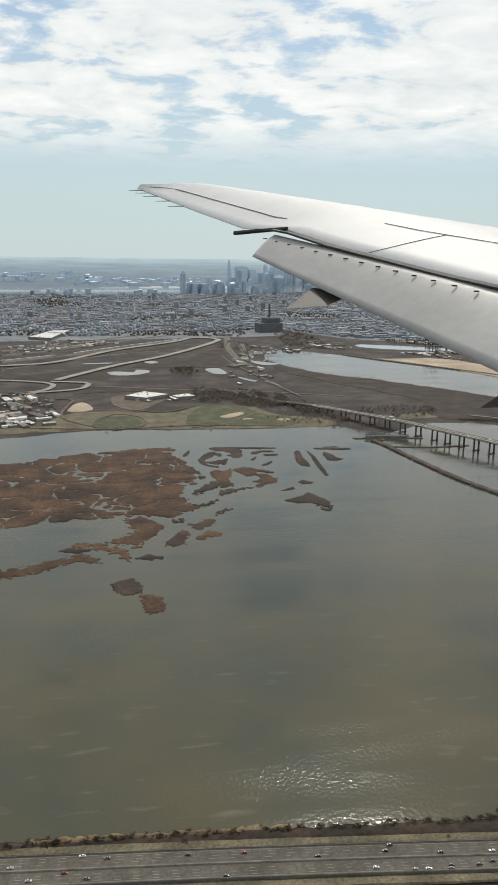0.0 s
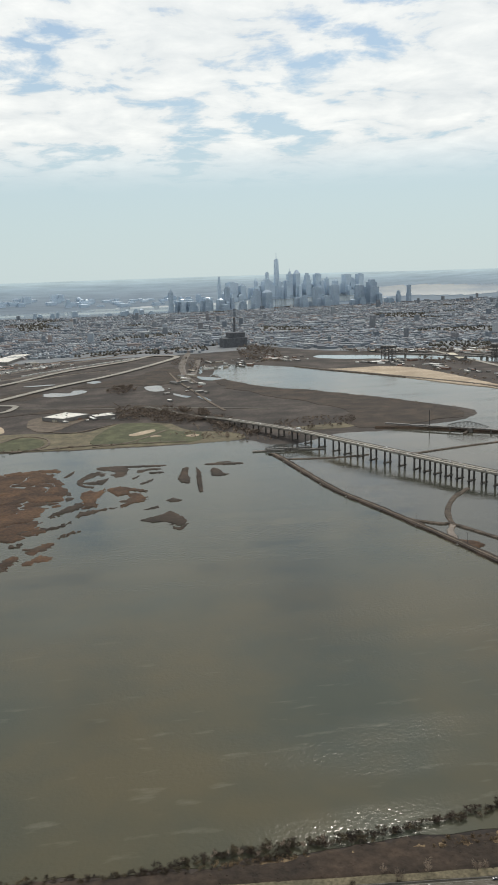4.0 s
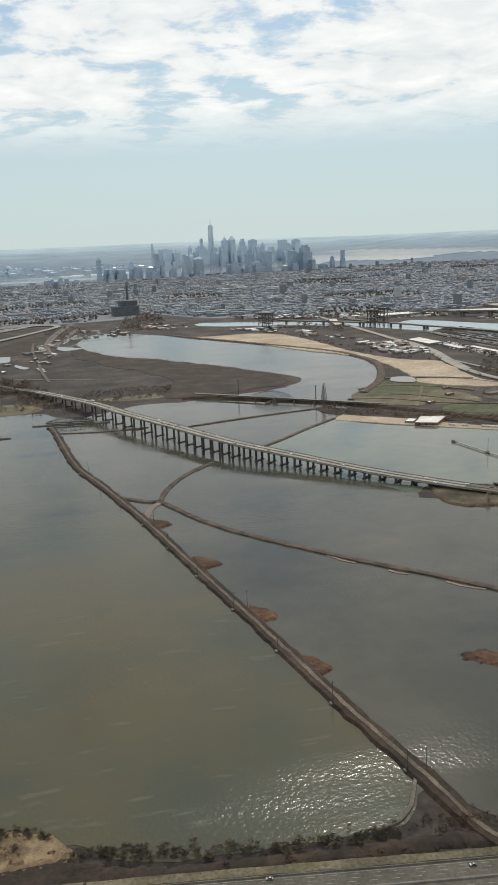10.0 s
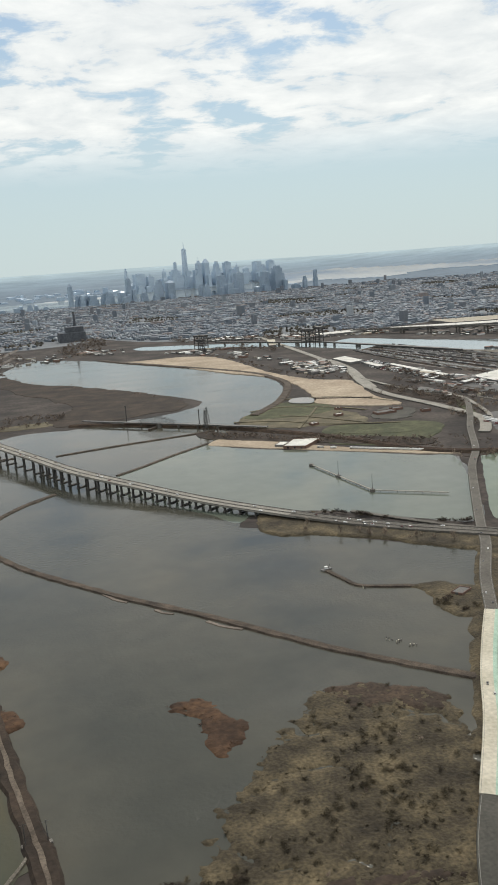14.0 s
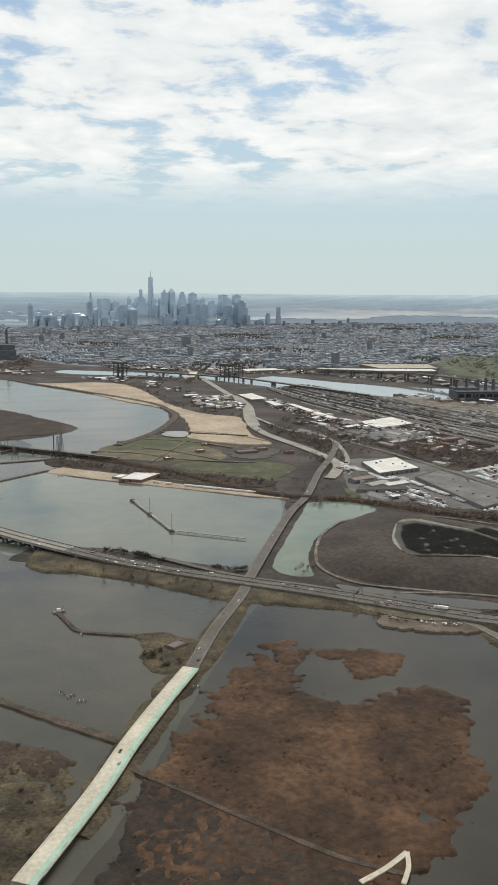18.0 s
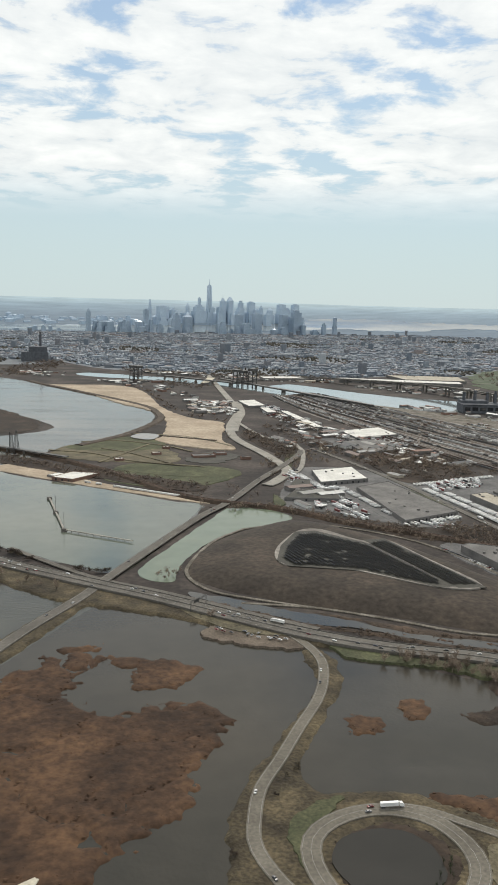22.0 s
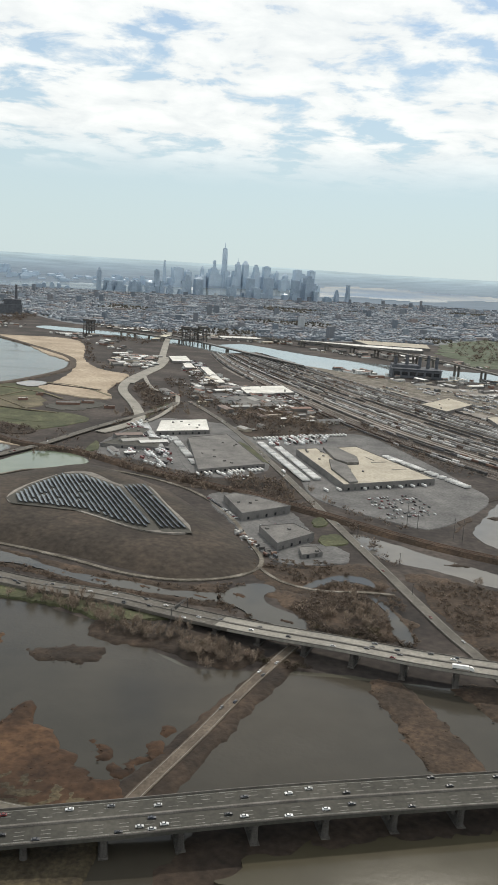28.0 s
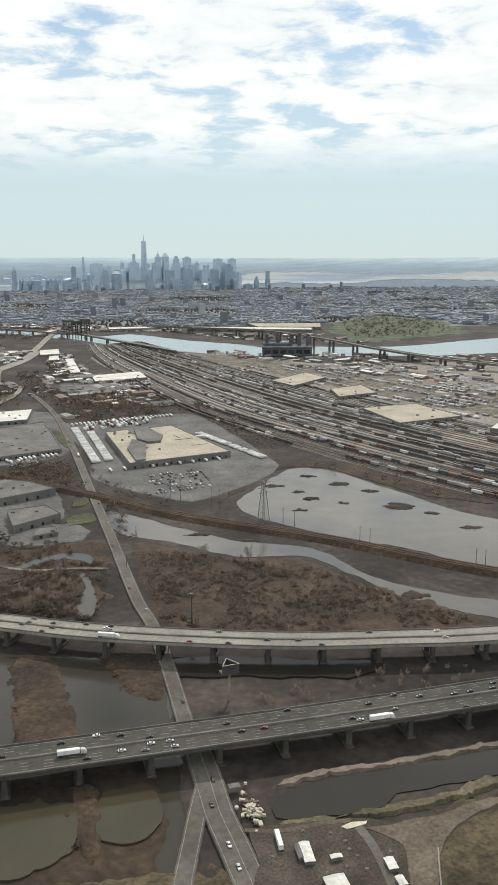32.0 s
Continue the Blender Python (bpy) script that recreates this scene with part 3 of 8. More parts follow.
thing("water_estuary", "olive-brown tidal water of a wide estuary", "water", kind="structure", me=slab("water_estuary", ragged(ESTUARY, 2.5, 14, step=5), 0, 0.12, BAY))


PONDS = []


def pool(name, pts, label, mat, fray=1.5, z=0.14, step=3):
    if mat is CANAL:
        PONDS.append(pts)
    return thing(name, label, "water", kind="structure", me=slab(name, ragged(pts, fray, 9, step=step), 0, z, mat))


pool("water_lagoon", [(461, 666), (480, 684), (512, 717), (545, 745), (549, 737), (570, 714), (600, 692), (656, 654), (700, 619), (720, 604), (691, 512), (667, 458), (640, 467), (590, 507), (545, 522), (527, 506), (512, 532), (476, 580), (452, 620)], "pale greenish lagoon behind the bridge", LAGOON, 0.8)
pool("water_marsh", [(545, 186), (575, 235), (600, 290), (640, 372), (660, 404), (682, 396), (720, 372), (745, 352), (785, 333), (803, 317), (824, 304), (842, 283), (856, 272), (885, 270), (940, 262), (961, 255), (966, 215), (966, 152), (950, 112), (800, 112), (702, 142), (692, 167), (560, 181)], "dark brown still water between reed marshes", MARSH_WATER, 0.8)
pool("water_canal", [(748, 606), (783, 570), (747, 541), (718, 507), (700, 464), (694, 436), (676, 453), (700, 512), (724, 565)], "pale green canal beside a causeway road", GREEN_WATER, 0.8)
pool("water_river", [(560, 1720), (700, 1650), (800, 1575), (885, 1500), (950, 1535), (1045, 1400), (1168, 1300), (1352, 1262), (1570, 1380), (2000, 1560), (2000, 1400),
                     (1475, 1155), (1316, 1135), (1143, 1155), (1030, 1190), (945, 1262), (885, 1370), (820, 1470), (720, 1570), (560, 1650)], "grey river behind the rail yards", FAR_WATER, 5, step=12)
pool("water_pond_long", [(942, 430), (980, 395), (1003, 374), (1038, 358), (1061, 313), (1130, 270), (1120, 258), (1068, 290), (1051, 317), (1031, 349), (1001, 353), (972, 377), (948, 393)], "long grey pond below a rail bank", PALE_POND)
pool("water_pond_wide", [(1010, 434), (1033, 479), (1056, 511), (1081, 496), (1104, 450), (1139, 391), (1230, 330), (1200, 280), (1111, 322), (1084, 350), (1053, 374), (1024, 402)], "wide grey pond dotted with mud islets", PALE_POND)
pool("water_ditch", [(702, 420), (723, 409), (746, 393), (772, 380), (791, 366), (809, 356), (828, 350), (849, 342), (866, 340), (866, 331), (854, 333), (834, 339), (811, 347), (793, 357), (779, 366), (756, 374), (734, 389), (708, 408)], "grey canal between a highway and a mound", CANAL, 1.8, z=0.5)
pool("water_pond_ramp", [(866, 336), (874, 348), (883, 352), (890, 350), (891, 345), (885, 338), (889, 328), (896, 319), (901, 310), (899, 303), (891, 305), (881, 314), (871, 327)], "grey pond below the viaduct's end", CANAL, 2.4, z=0.5)
pool("water_channel", [(903, 351), (917, 362), (930, 366), (938, 359), (936, 350), (932, 357), (919, 357), (908, 348)], "thin curved channel in brown marsh", CANAL, 1.8, z=0.5)
pool("water_creek", [(934, 340), (939, 324), (941, 300), (936, 292), (934, 305), (936, 322), (933, 335)], "small winding creek in brown marsh", CANAL, 0.8, z=0.7)
pool("water_pond_near", [(989, 173), (992, 182), (1008, 187), (1023, 189), (1039, 191), (1053, 194), (1120, 207), (1120, 196), (1048, 182), (1035, 180), (1021, 178), (1016, 174), (1004, 172)], "dark pond beside an elevated highway", POND, 1.2, 0.3)
pool("water_flats", [(19, 1328), (33, 1340), (59, 1331), (69, 1357), (87, 1342), (71, 1305), (32, 1296)], "pale flooded hollow in a brown meadow", PALE_POND, 3, 0.75)
pool("water_flats_east", [(178, 1355), (191, 1368), (204, 1360), (207, 1307), (190, 1296), (180, 1322)], "pale flooded hollow in a brown meadow", PALE_POND, 3, 0.75)


def far_sheet(name, pts, label, mat, lift=1.0, cells=26):
    """Water or land that lies on the far slope."""
    xs, ys = [p[0] for p in pts], [p[1] for p in pts]
    verts, faces, seen = [], [], {}
    gx, gy = np.linspace(min(xs), max(xs), cells * 3), np.linspace(min(ys), max(ys), cells)
    for j in range(cells - 1):
        for i in range(cells * 3 - 1):
            if inside((gx[i] + gx[i + 1]) / 2, (gy[j] + gy[j + 1]) / 2, pts):
                q = []
                for a, b in ((i, j), (i + 1, j), (i + 1, j + 1), (i, j + 1)):
                    if (a, b) not in seen:
                        seen[a, b] = len(verts)
                        verts.append((gx[a], gy[b], rise(gx[a], gy[b]) + 0.8 + (lift - 0.8) * max(0.0, min(1.0, (math.hypot(gx[a] - 480, gy[b]) - 3970) / 110))))
                    q.append(seen[a, b])
                faces.append(tuple(q))
    return thing(name, label, "water", kind="structure", me=mesh(name, verts, faces, mat, True))


HUDSON = spline([(-1500, 3850), (-396, 3790), (-59, 3745), (300, 3790), (454, 3805), (700, 3870), (1100, 4060), (1462, 4130), (1678, 4150), (1928, 4041), (2290, 4060), (2900, 3700),
                 (3100, 3900), (2290, 4150), (2042, 4275), (1684, 4410), (1462, 4380), (1100, 4300), (794, 4290), (300, 4230), (98, 4190), (-421, 4060), (-1500, 4100)], True, 4).tolist()
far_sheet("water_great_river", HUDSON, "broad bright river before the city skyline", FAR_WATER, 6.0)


# ---- marshes, islands, banks ----
LEVEL = [0]
LAND, ROADS, ROAD_LINE = [], [], {}       # outlines of dry land in the water; centre lines of roads, kept free of trees
TUFTS = []
tuft_rng = random.Random(17)


def wild(name, pts, fray, scale, step, z, mat, seed):
    """Land with a frayed shore, creeks and holes: the part of a grid where a field of distance and noise is above nought."""
    P = spline(pts, True, 5)
    Q = np.roll(P, -1, axis=0)
    lo, hi = P.min(0) - fray * 1.5 - step, P.max(0) + fray * 1.5 + step
    gx, gy = np.arange(lo[0], hi[0], step), np.arange(lo[1], hi[1], step)
    X, Y = np.meshgrid(gx, gy)
    dist, hit = np.full(X.shape, 1e9), np.zeros(X.shape, bool)
    for (ax, ay), (bx, by) in zip(P, Q):
        ex, ey = bx - ax, by - ay
        t = np.clip(((X - ax) * ex + (Y - ay) * ey) / max(1e-9, ex * ex + ey * ey), 0, 1)
        dist = np.minimum(dist, np.hypot(X - ax - t * ex, Y - ay - t * ey))
        if ay != by:
            hit ^= ((ay > Y) != (by > Y)) & (X < ex * (Y - ay) / ey + ax)
    F = np.where(hit, dist, -dist)
    big = float(max(hi - lo)) > 110 and not name.startswith("bank_")
    for j in range(len(gy)):
        for i in range(len(gx)):
            if F[j, i] < -2.2 * fray:
                continue
            x, y = gx[i], gy[j]
            a = noise.noise(Vector((x / scale, y / scale, seed))) + 0.6 * noise.noise(Vector((x * 2.3 / scale, y * 2.3 / scale, seed + 3))) + 0.35 * noise.noise(Vector((x * 5 / scale, y * 5 / scale, seed + 8)))
            F[j, i] += a * fray * 1.5
            if big:
                w = noise.noise(Vector((x / 34, y / 34, seed + 11))) + 0.25 * noise.noise(Vector((x / 9, y / 9, seed)))
                F[j, i] = min(F[j, i], abs(w) * 30 - (0.85 if name == "marsh_west" else 0.1) + 1.2 * noise.noise(Vector((x / 40, y / 40, seed + 21))))
    verts, faces, seen = [], [], {}

    def corner(i, j):
        if (i, j) not in seen:
            f = F[j, i]
            seen[i, j] = len(verts)
            verts.append((gx[i], gy[j], 0.1 + (z - 0.1) * min(1.0, f / 1.6) * (1 + 0.25 * noise.noise(Vector((gx[i] / 3, gy[j] / 3, seed))))))
        return seen[i, j]

    def cross(i, j, k, m):
        key = (i, j, k, m) if (i, j) < (k, m) else (k, m, i, j)
        if key not in seen:
            t = F[j, i] / (F[j, i] - F[m, k])
            seen[key] = len(verts)
            verts.append((gx[i] + (gx[k] - gx[i]) * t, gy[j] + (gy[m] - gy[j]) * t, 0.05))
        return seen[key]

    for j in range(len(gy) - 1):
        for i in range(len(gx) - 1):
            c = ((i, j), (i + 1, j), (i + 1, j + 1), (i, j + 1))
            on = [F[m, k] > 0 for k, m in c]
            if not any(on):
                continue
            poly = []
            for q in range(4):
                a, b = c[q], c[(q + 1) % 4]
                if on[q]:
                    poly.append(corner(*a))
                if on[q] != on[(q + 1) % 4]:
                    poly.append(cross(*a, *b))
            if len(poly) > 2:
                faces.append(tuple(poly))
            if all(on) and gx[i] > 150 and not name.startswith("marsh_valley") and (not name.startswith("bank_") or name in ("bank_near_reeds", "bank_verge")) and tuft_rng.random() < 0.6:
                TUFTS.append((gx[i] + tuft_rng.uniform(-1, 1) * step, gy[j] + tuft_rng.uniform(-1, 1) * step, z - 0.12, mat.name))
    return mesh(name, verts, faces, mat, True)



def marsh(name, pts, label, mat=REED, z=0.7, fray=3.0, scale=8, step=2.5, kind="structure", cat="marsh"):
    LEVEL[0] += 1
    LAND.append(pts)
    z += 0.011 * (LEVEL[0] % 23)
    if cat == "marsh":
        return thing(name, label, cat, kind=kind, me=wild(name, pts, fray, scale, min(step, 1.6 if fray < 6 else 2.6), z, mat, LEVEL[0]))
    return thing(name, label, cat, kind=kind, me=slab(name, ragged(pts, fray, scale, step=step), 0, z, mat, inset=0.5))


marsh("marsh_west", [(-180, 725), (-106, 744), (-60, 761), (-36, 774), (-11, 783), (15, 792), (52, 800), (75, 792), (70, 774), (78, 755), (82, 722), (83, 689), (79, 666), (71, 656), (66, 644), (68, 620), (73, 600), (65, 591), (58, 582), (44, 583), (30, 588), (10, 585), (-17, 583), (-40, 579), (-75, 565), (-180, 545)], "wide rusty-brown reed marsh cut by creeks", REED, fray=4.5, scale=11)
for pts in ([(18, 577), (32, 582), (44, 562), (41, 548), (31, 532), (24, 518), (19, 526), (8, 528), (5, 534), (18, 543), (24, 556)], [(-8, 525), (-1, 532), (10, 522), (19, 512), (20, 500), (18, 493), (8, 512), (-2, 519)],
            [(-140, 470), (-50, 493), (-32, 501), (-19, 507), (-12, 512), (-1, 502), (0, 494), (-11, 498), (-21, 496), (-30, 488), (-48, 479), (-140, 455)], [(-19, 525), (-13, 532), (-7, 532), (-7, 525), (-13, 522)]):
    marsh("reed_shoal", pts, "ragged shoal of brown reeds off a marsh", REED, 0.5, 3.6, 4.5, 1.1)


def islets(label, mat, fray, shapes):
    for pts in shapes:
        marsh("reed_islet", pts, label, mat, 0.55, fray * 1.5, 3.2, 1.0)


islets("thin mud bar fringed with brown reeds", REED_DARK, 0.7, ([(109, 787), (115, 798), (170, 790), (168, 784), (139, 788), (139, 779), (133, 756), (127, 760), (125, 774), (119, 780)], [(92, 748), (100, 769), (109, 779), (112, 771), (105, 756), (98, 747), (99, 730), (107, 724), (106, 718), (99, 723), (93, 733)]))
islets("small crumb of brown reeds beside a marsh", REED_DARK, 0.6, ([(109, 745), (114, 746), (120, 750), (115, 729), (111, 730)], [(147, 775), (155, 773), (151, 765), (146, 766)], [(147, 724), (154, 731), (160, 738), (157, 728), (149, 719)], [(79, 765), (84, 781), (89, 789), (86, 773), (82, 763)], [(140, 744), (148, 754), (148, 751), (143, 741)], [(86, 712), (89, 701), (88, 696), (85, 700)], [(85, 693), (92, 688), (86, 679)]))
islets("broken rusty reed islet beside the marsh", REED, 1.6, ([(97, 700), (104, 710), (110, 705), (116, 712), (115, 695), (110, 674), (111, 658), (105, 655), (100, 653), (99, 672)], [(119, 710), (128, 716), (139, 710), (146, 703), (151, 697), (150, 691), (139, 699), (135, 688), (127, 685), (122, 698)], [(136, 691), (144, 690), (150, 676), (147, 664), (138, 658), (131, 649), (130, 656), (137, 673)]))
islets("low shred of drowned brown reeds", REED_DARK, 2.0, ([(79, 650), (97, 672), (98, 655), (85, 644), (76, 634)], [(101, 646), (129, 651), (117, 646), (102, 634), (94, 632)], [(71, 609), (80, 610), (90, 619), (90, 616), (81, 604), (69, 601)], [(84, 581), (89, 590), (97, 596), (98, 593), (89, 585)], [(52, 571), (60, 577), (59, 570), (54, 567)]))
islets("small rusty reed islet in open water", REED, 1.2, ([(65, 554), (70, 564), (77, 572), (83, 572), (81, 562), (74, 555), (69, 548)], [(64, 533), (69, 540), (74, 547), (83, 541), (81, 534), (74, 533), (68, 528)], [(42, 519), (47, 532), (52, 544), (58, 550), (61, 544), (58, 532), (54, 524), (49, 526)], [(22, 441), (33, 438), (34, 420), (24, 417)]))
islets("small brown reed islet in open water", REED_DARK, 1.0, ([(143, 611), (156, 619), (167, 630), (172, 619), (175, 612), (177, 600), (173, 590), (168, 592), (161, 602), (153, 602)], [(165, 596), (169, 586), (177, 594), (172, 579), (166, 584)], [(146, 637), (152, 644), (159, 647), (157, 640), (151, 638)], [(6, 460), (20, 466), (24, 446), (11, 444)]))
islets("narrow mud bar with brown reeds", REED_DARK, 0.7, ([(189, 770), (194, 772), (192, 751), (191, 718), (188, 712), (181, 726)], [(202, 771), (204, 756), (202, 723), (199, 689), (199, 681), (195, 681), (196, 709), (199, 745)], [(214, 784), (245, 779), (244, 772), (214, 777)], [(215, 763), (222, 757), (224, 741), (229, 736), (219, 731), (212, 736)]))
for pts, label, mat in (
        ([(460, 296), (474, 298), (479, 285), (487, 276), (476, 259), (470, 266), (470, 283)], "hooked islet of rusty reeds", REED),
        ([(666, 342), (678, 341), (677, 331), (666, 334)], "small islet of rusty reeds", REED),
        ([(678, 338), (694, 336), (703, 327), (693, 313), (676, 312)], "ragged islet of rusty reeds", REED),
        ([(754, 285), (767, 282), (764, 273), (754, 272)], "small oval islet of brown reeds", REED),
        ([(776, 295), (786, 296), (785, 283), (776, 280)], "broken little islet of brown reeds", REED),
        ([(799, 284), (824, 286), (820, 274), (802, 275)], "flat brown mud islet", REED_DARK),
        ([(826, 227), (831, 222), (837, 213), (849, 233), (850, 229), (847, 219), (837, 208), (831, 213)], "hooked strip of brown reeds", REED)):
    marsh("reed_islet", pts, label, mat, 0.55, 2.2, 5, 1.4)
marsh("marsh_scrub", [(455, 180), (464, 215), (474, 236), (491, 258), (505, 274), (522, 289), (540, 287), (560, 270), (557, 242), (545, 207), (536, 180)], "olive scrub and dry reeds on low ground", SCRUB, fray=4)
marsh("marsh_rust", [(577, 240), (590, 263), (604, 292), (624, 322), (642, 345), (655, 358), (662, 340), (652, 313), (667, 288), (683, 298), (711, 290), (697, 252), (691, 231), (672, 212), (655, 195), (620, 190), (585, 205)], "wide marsh of rusty reeds", REED, fray=5)
marsh("marsh_near", [(545, 185), (570, 215), (585, 257), (602, 241), (622, 215), (640, 196), (640, 170), (560, 160)], "dark brown reeds beside a causeway", REED_DARK, fray=2)
marsh("marsh_loop", [(764, 236), (778, 233), (791, 231), (799, 236), (804, 247), (809, 236), (820, 221), (828, 209), (838, 203), (838, 194), (816, 192), (793, 205), (778, 222)], "brown reeds behind a highway ramp", REED, fray=2.5)
marsh("marsh_spit", [(916, 266), (929, 262), (936, 236), (941, 205), (926, 205), (919, 236)], "curved spit of rusty reeds between two highways", MEADOW, fray=1.5, scale=5)
marsh("marsh_spit_east", [(944, 262), (949, 250), (954, 236), (964, 232), (964, 262)], "strip of brown reeds beside a road", MEADOW, fray=1.2, scale=5)
marsh("bank_rampland", [(690, 150), (702, 200), (704, 222), (712, 245), (722, 262), (735, 286), (748, 310), (748, 345), (758, 342), (760, 318), (752, 296), (740, 272), (730, 250), (735, 238), (760, 236), (790, 218), (830, 198), (830, 165), (800, 140), (760, 120)], "dry grass and scrub round a highway loop ramp", SCRUB, 0.9, fray=1.2)
marsh("bank_road_spit", [(888, 288), (896, 280), (878, 250), (864, 225), (848, 196), (832, 196), (846, 220), (858, 240), (872, 262)], "causeway bank with brown scrub", REED_DARK, 0.8, fray=1.0)
marsh("bank_near_reeds", [(242, 226), (258, 238), (277, 236), (300, 226), (303, 214), (271, 214), (246, 219)], "bank of tan dry reeds beside the highway", REED_TAN, 1.1, fray=1.5, scale=4)
marsh("bank_highway", [(537, 488), (546, 472), (570, 463), (599, 443), (625, 419), (645, 405), (690, 385), (720, 368), (760, 345), (765, 352), (700, 400), (652, 428), (614, 456), (570, 500), (545, 520)], "grassy scrub bank carrying a highway to the bridge", SCRUB, 1.2, fray=1.2)
marsh("bank_piers", [(588, 372), (592, 366), (591, 346), (598, 331), (612, 330), (618, 345), (624, 362), (611, 366), (604, 374)], "scrubby bank beside a causeway", SCRUB, 0.9, fray=1.5)
marsh("marsh_loop_ring", [(737, 185), (731, 193), (730, 206), (733, 213), (740, 219), (750, 221.5), (760, 218), (766, 209), (766.5, 199), (761, 191), (753, 186)], "ring of brown reeds round a pond", REED_DARK, 1.02, 0.8, 4)
pool("water_loop", [(731, 207), (735, 214), (744, 217), (752, 216), (759, 210), (761, 202), (759, 195), (754, 190), (746, 188), (737, 190), (732, 197)], "dark round pond inside a loop ramp", POND, 0.8, z=1.32)
pool("water_under_viaduct", [(860, 169), (870, 175), (889, 181), (924, 184), (940, 184), (944, 173), (941, 166), (926, 162), (898, 164), (880, 160), (868, 163)], "murky olive pond below a viaduct", OLIVE_POND, 4.0, z=1.0, step=1.5)
pool("water_between", [(966, 246), (990, 243), (1004, 240), (1030, 238), (1034, 246), (1012, 251), (990, 256), (968, 257)], "dark channel between two viaducts", POND, 1.8, z=0.55)
pool("water_beside_ramp", [(948, 187), (960, 187), (963, 178), (958, 169), (948, 170)], "murky olive pond beside a ramp", OLIVE_POND, 1.6, z=1.0, step=1.5)
for x, y, a, b in ((790, 361, 5, 1.5), (801, 356.5, 4, 1.6), (815, 350, 6, 1.8), (838, 343.5, 7, 1.6), (858, 336, 4, 2), (876, 338, 4, 3), (893, 312, 3, 2)):
    marsh("reed_islet", [(x - a, y + a * 0.45), (x, y + b), (x + a, y - a * 0.45), (x, y - b)], "clump of rusty reeds in a canal", REED, 0.75, 1.2, 4, 1.3)
marsh("marsh_canal", [(700, 402), (734, 383), (756, 370), (779, 360), (793, 353), (811, 343), (834, 335), (868, 325), (872, 330), (834, 341), (811, 349), (793, 359), (756, 376), (708, 410)], "rusty reeds along a canal", MEADOW, 0.42, 1.2, 5)
marsh("marsh_canal", [(762, 390), (784, 378), (803, 368), (828, 356), (850, 350), (864, 352), (866, 340), (849, 342), (828, 349), (809, 355), (791, 365), (772, 379)], "rusty reeds along a canal", MEADOW, 0.42, 1.2, 5)
marsh("marsh_depot", [(880, 380), (905, 376), (935, 384), (944, 372), (938, 345), (900, 345), (886, 356)], "brown marsh behind a depot", MEADOW, 0.2, 2, 6)
marsh("bank_belt", [(816, 302), (826, 316), (842, 308), (857, 302), (875, 290), (880, 283), (871, 271), (857, 276), (843, 286), (823, 290)], "brown leaf litter below a belt of bare trees", REED_DARK, 0.6, 1.5, 6)
marsh("marsh_viaduct_spit", [(940, 191), (947, 189), (949, 166), (944, 165), (941, 179)], "brown reeds between two murky ponds", MEADOW, 1.0, 1.0, 4)
marsh("bank_south", [(860, 100), (862, 152), (900, 158), (968, 158), (1000, 166), (1020, 168), (1050, 177), (1130, 194), (1130, 100)], "bare scrubby ground south of the highways", SCRUB, 0.6, fray=2)

marsh("bank_verge", [(-60, 249), (-34, 245), (60, 238), (132, 231), (163, 229), (200, 231), (240, 228), (300, 218), (330, 207), (420, 200), (520, 190), (520, 184), (420, 193), (310, 203), (240, 210), (160, 219), (60, 231), (-60, 243)], "dark brown verge between the highway and the water", REED_DARK, 0.75, 1.2, 5)
marsh("bank_verge_tan", [(-20, 246), (30, 242), (60, 240), (62, 237), (30, 239), (-20, 243)], "thin strip of pale dry reeds at the water", REED_TAN, 0.95, 1.0, 4, 1.2)
marsh("bank_verge_tan", [(166, 229), (200, 229), (246, 224), (246, 220), (200, 225), (166, 226)], "thin strip of pale dry reeds at the water", REED_TAN, 0.95, 1.0, 4, 1.2)
marsh("marsh_cap", [(520, 290), (530, 290), (545, 286), (560, 274), (556, 262), (540, 270), (525, 272)], "rusty reeds on the tip of a scrub island", MEADOW, 0.95, 2.0, 6)
marsh("marsh_valley", [(955, 372), (975, 366), (1003, 350), (1030, 344), (1050, 312), (1085, 272), (1060, 262), (1010, 265), (970, 275), (962, 310)], "brown reed meadow between a pond and a viaduct", MEADOW, 0.4, 3.0, 14)
marsh("marsh_valley_west", [(885, 345), (905, 345), (930, 340), (944, 318), (940, 300), (925, 298), (905, 312), (892, 330)], "brown reed meadow beside a road", MEADOW, 0.4, 3.0, 10)
marsh("sand_fill", [(500, 1478), (531, 1470), (600, 1475), (652, 1443), (677, 1366), (702, 1174), (735, 1074), (773, 1028), (763, 916), (768, 838), (704, 869), (690, 900), (700, 935), (703, 1060), (690, 1130), (647, 1210), (613, 1285), (560, 1400)], "pale bare sand fill along the river bend", SAND, 0.9, 4, 25, 8, cat="sand")
marsh("meadow_green", [(640, 735), (687, 735), (731, 757), (765, 722), (726, 672), (690, 665), (650, 690)], "green field beside the rail line", GRASS, 0.4, 3, 20, 6, cat="lawn")
marsh("meadow_bend", [(600, 850), (650, 915), (690, 905), (700, 850), (650, 830)], "green strip beside the river bend", GRASS, 0.4, 3, 20, 6, cat="lawn")
marsh("meadow_links", [(1310, 1345), (1364, 1730), (1550, 1980), (1620, 1800), (1560, 1500), (1452, 1400)], "green fields across the river", FIELDS, 0.4, 40, 60, 12, cat="lawn")
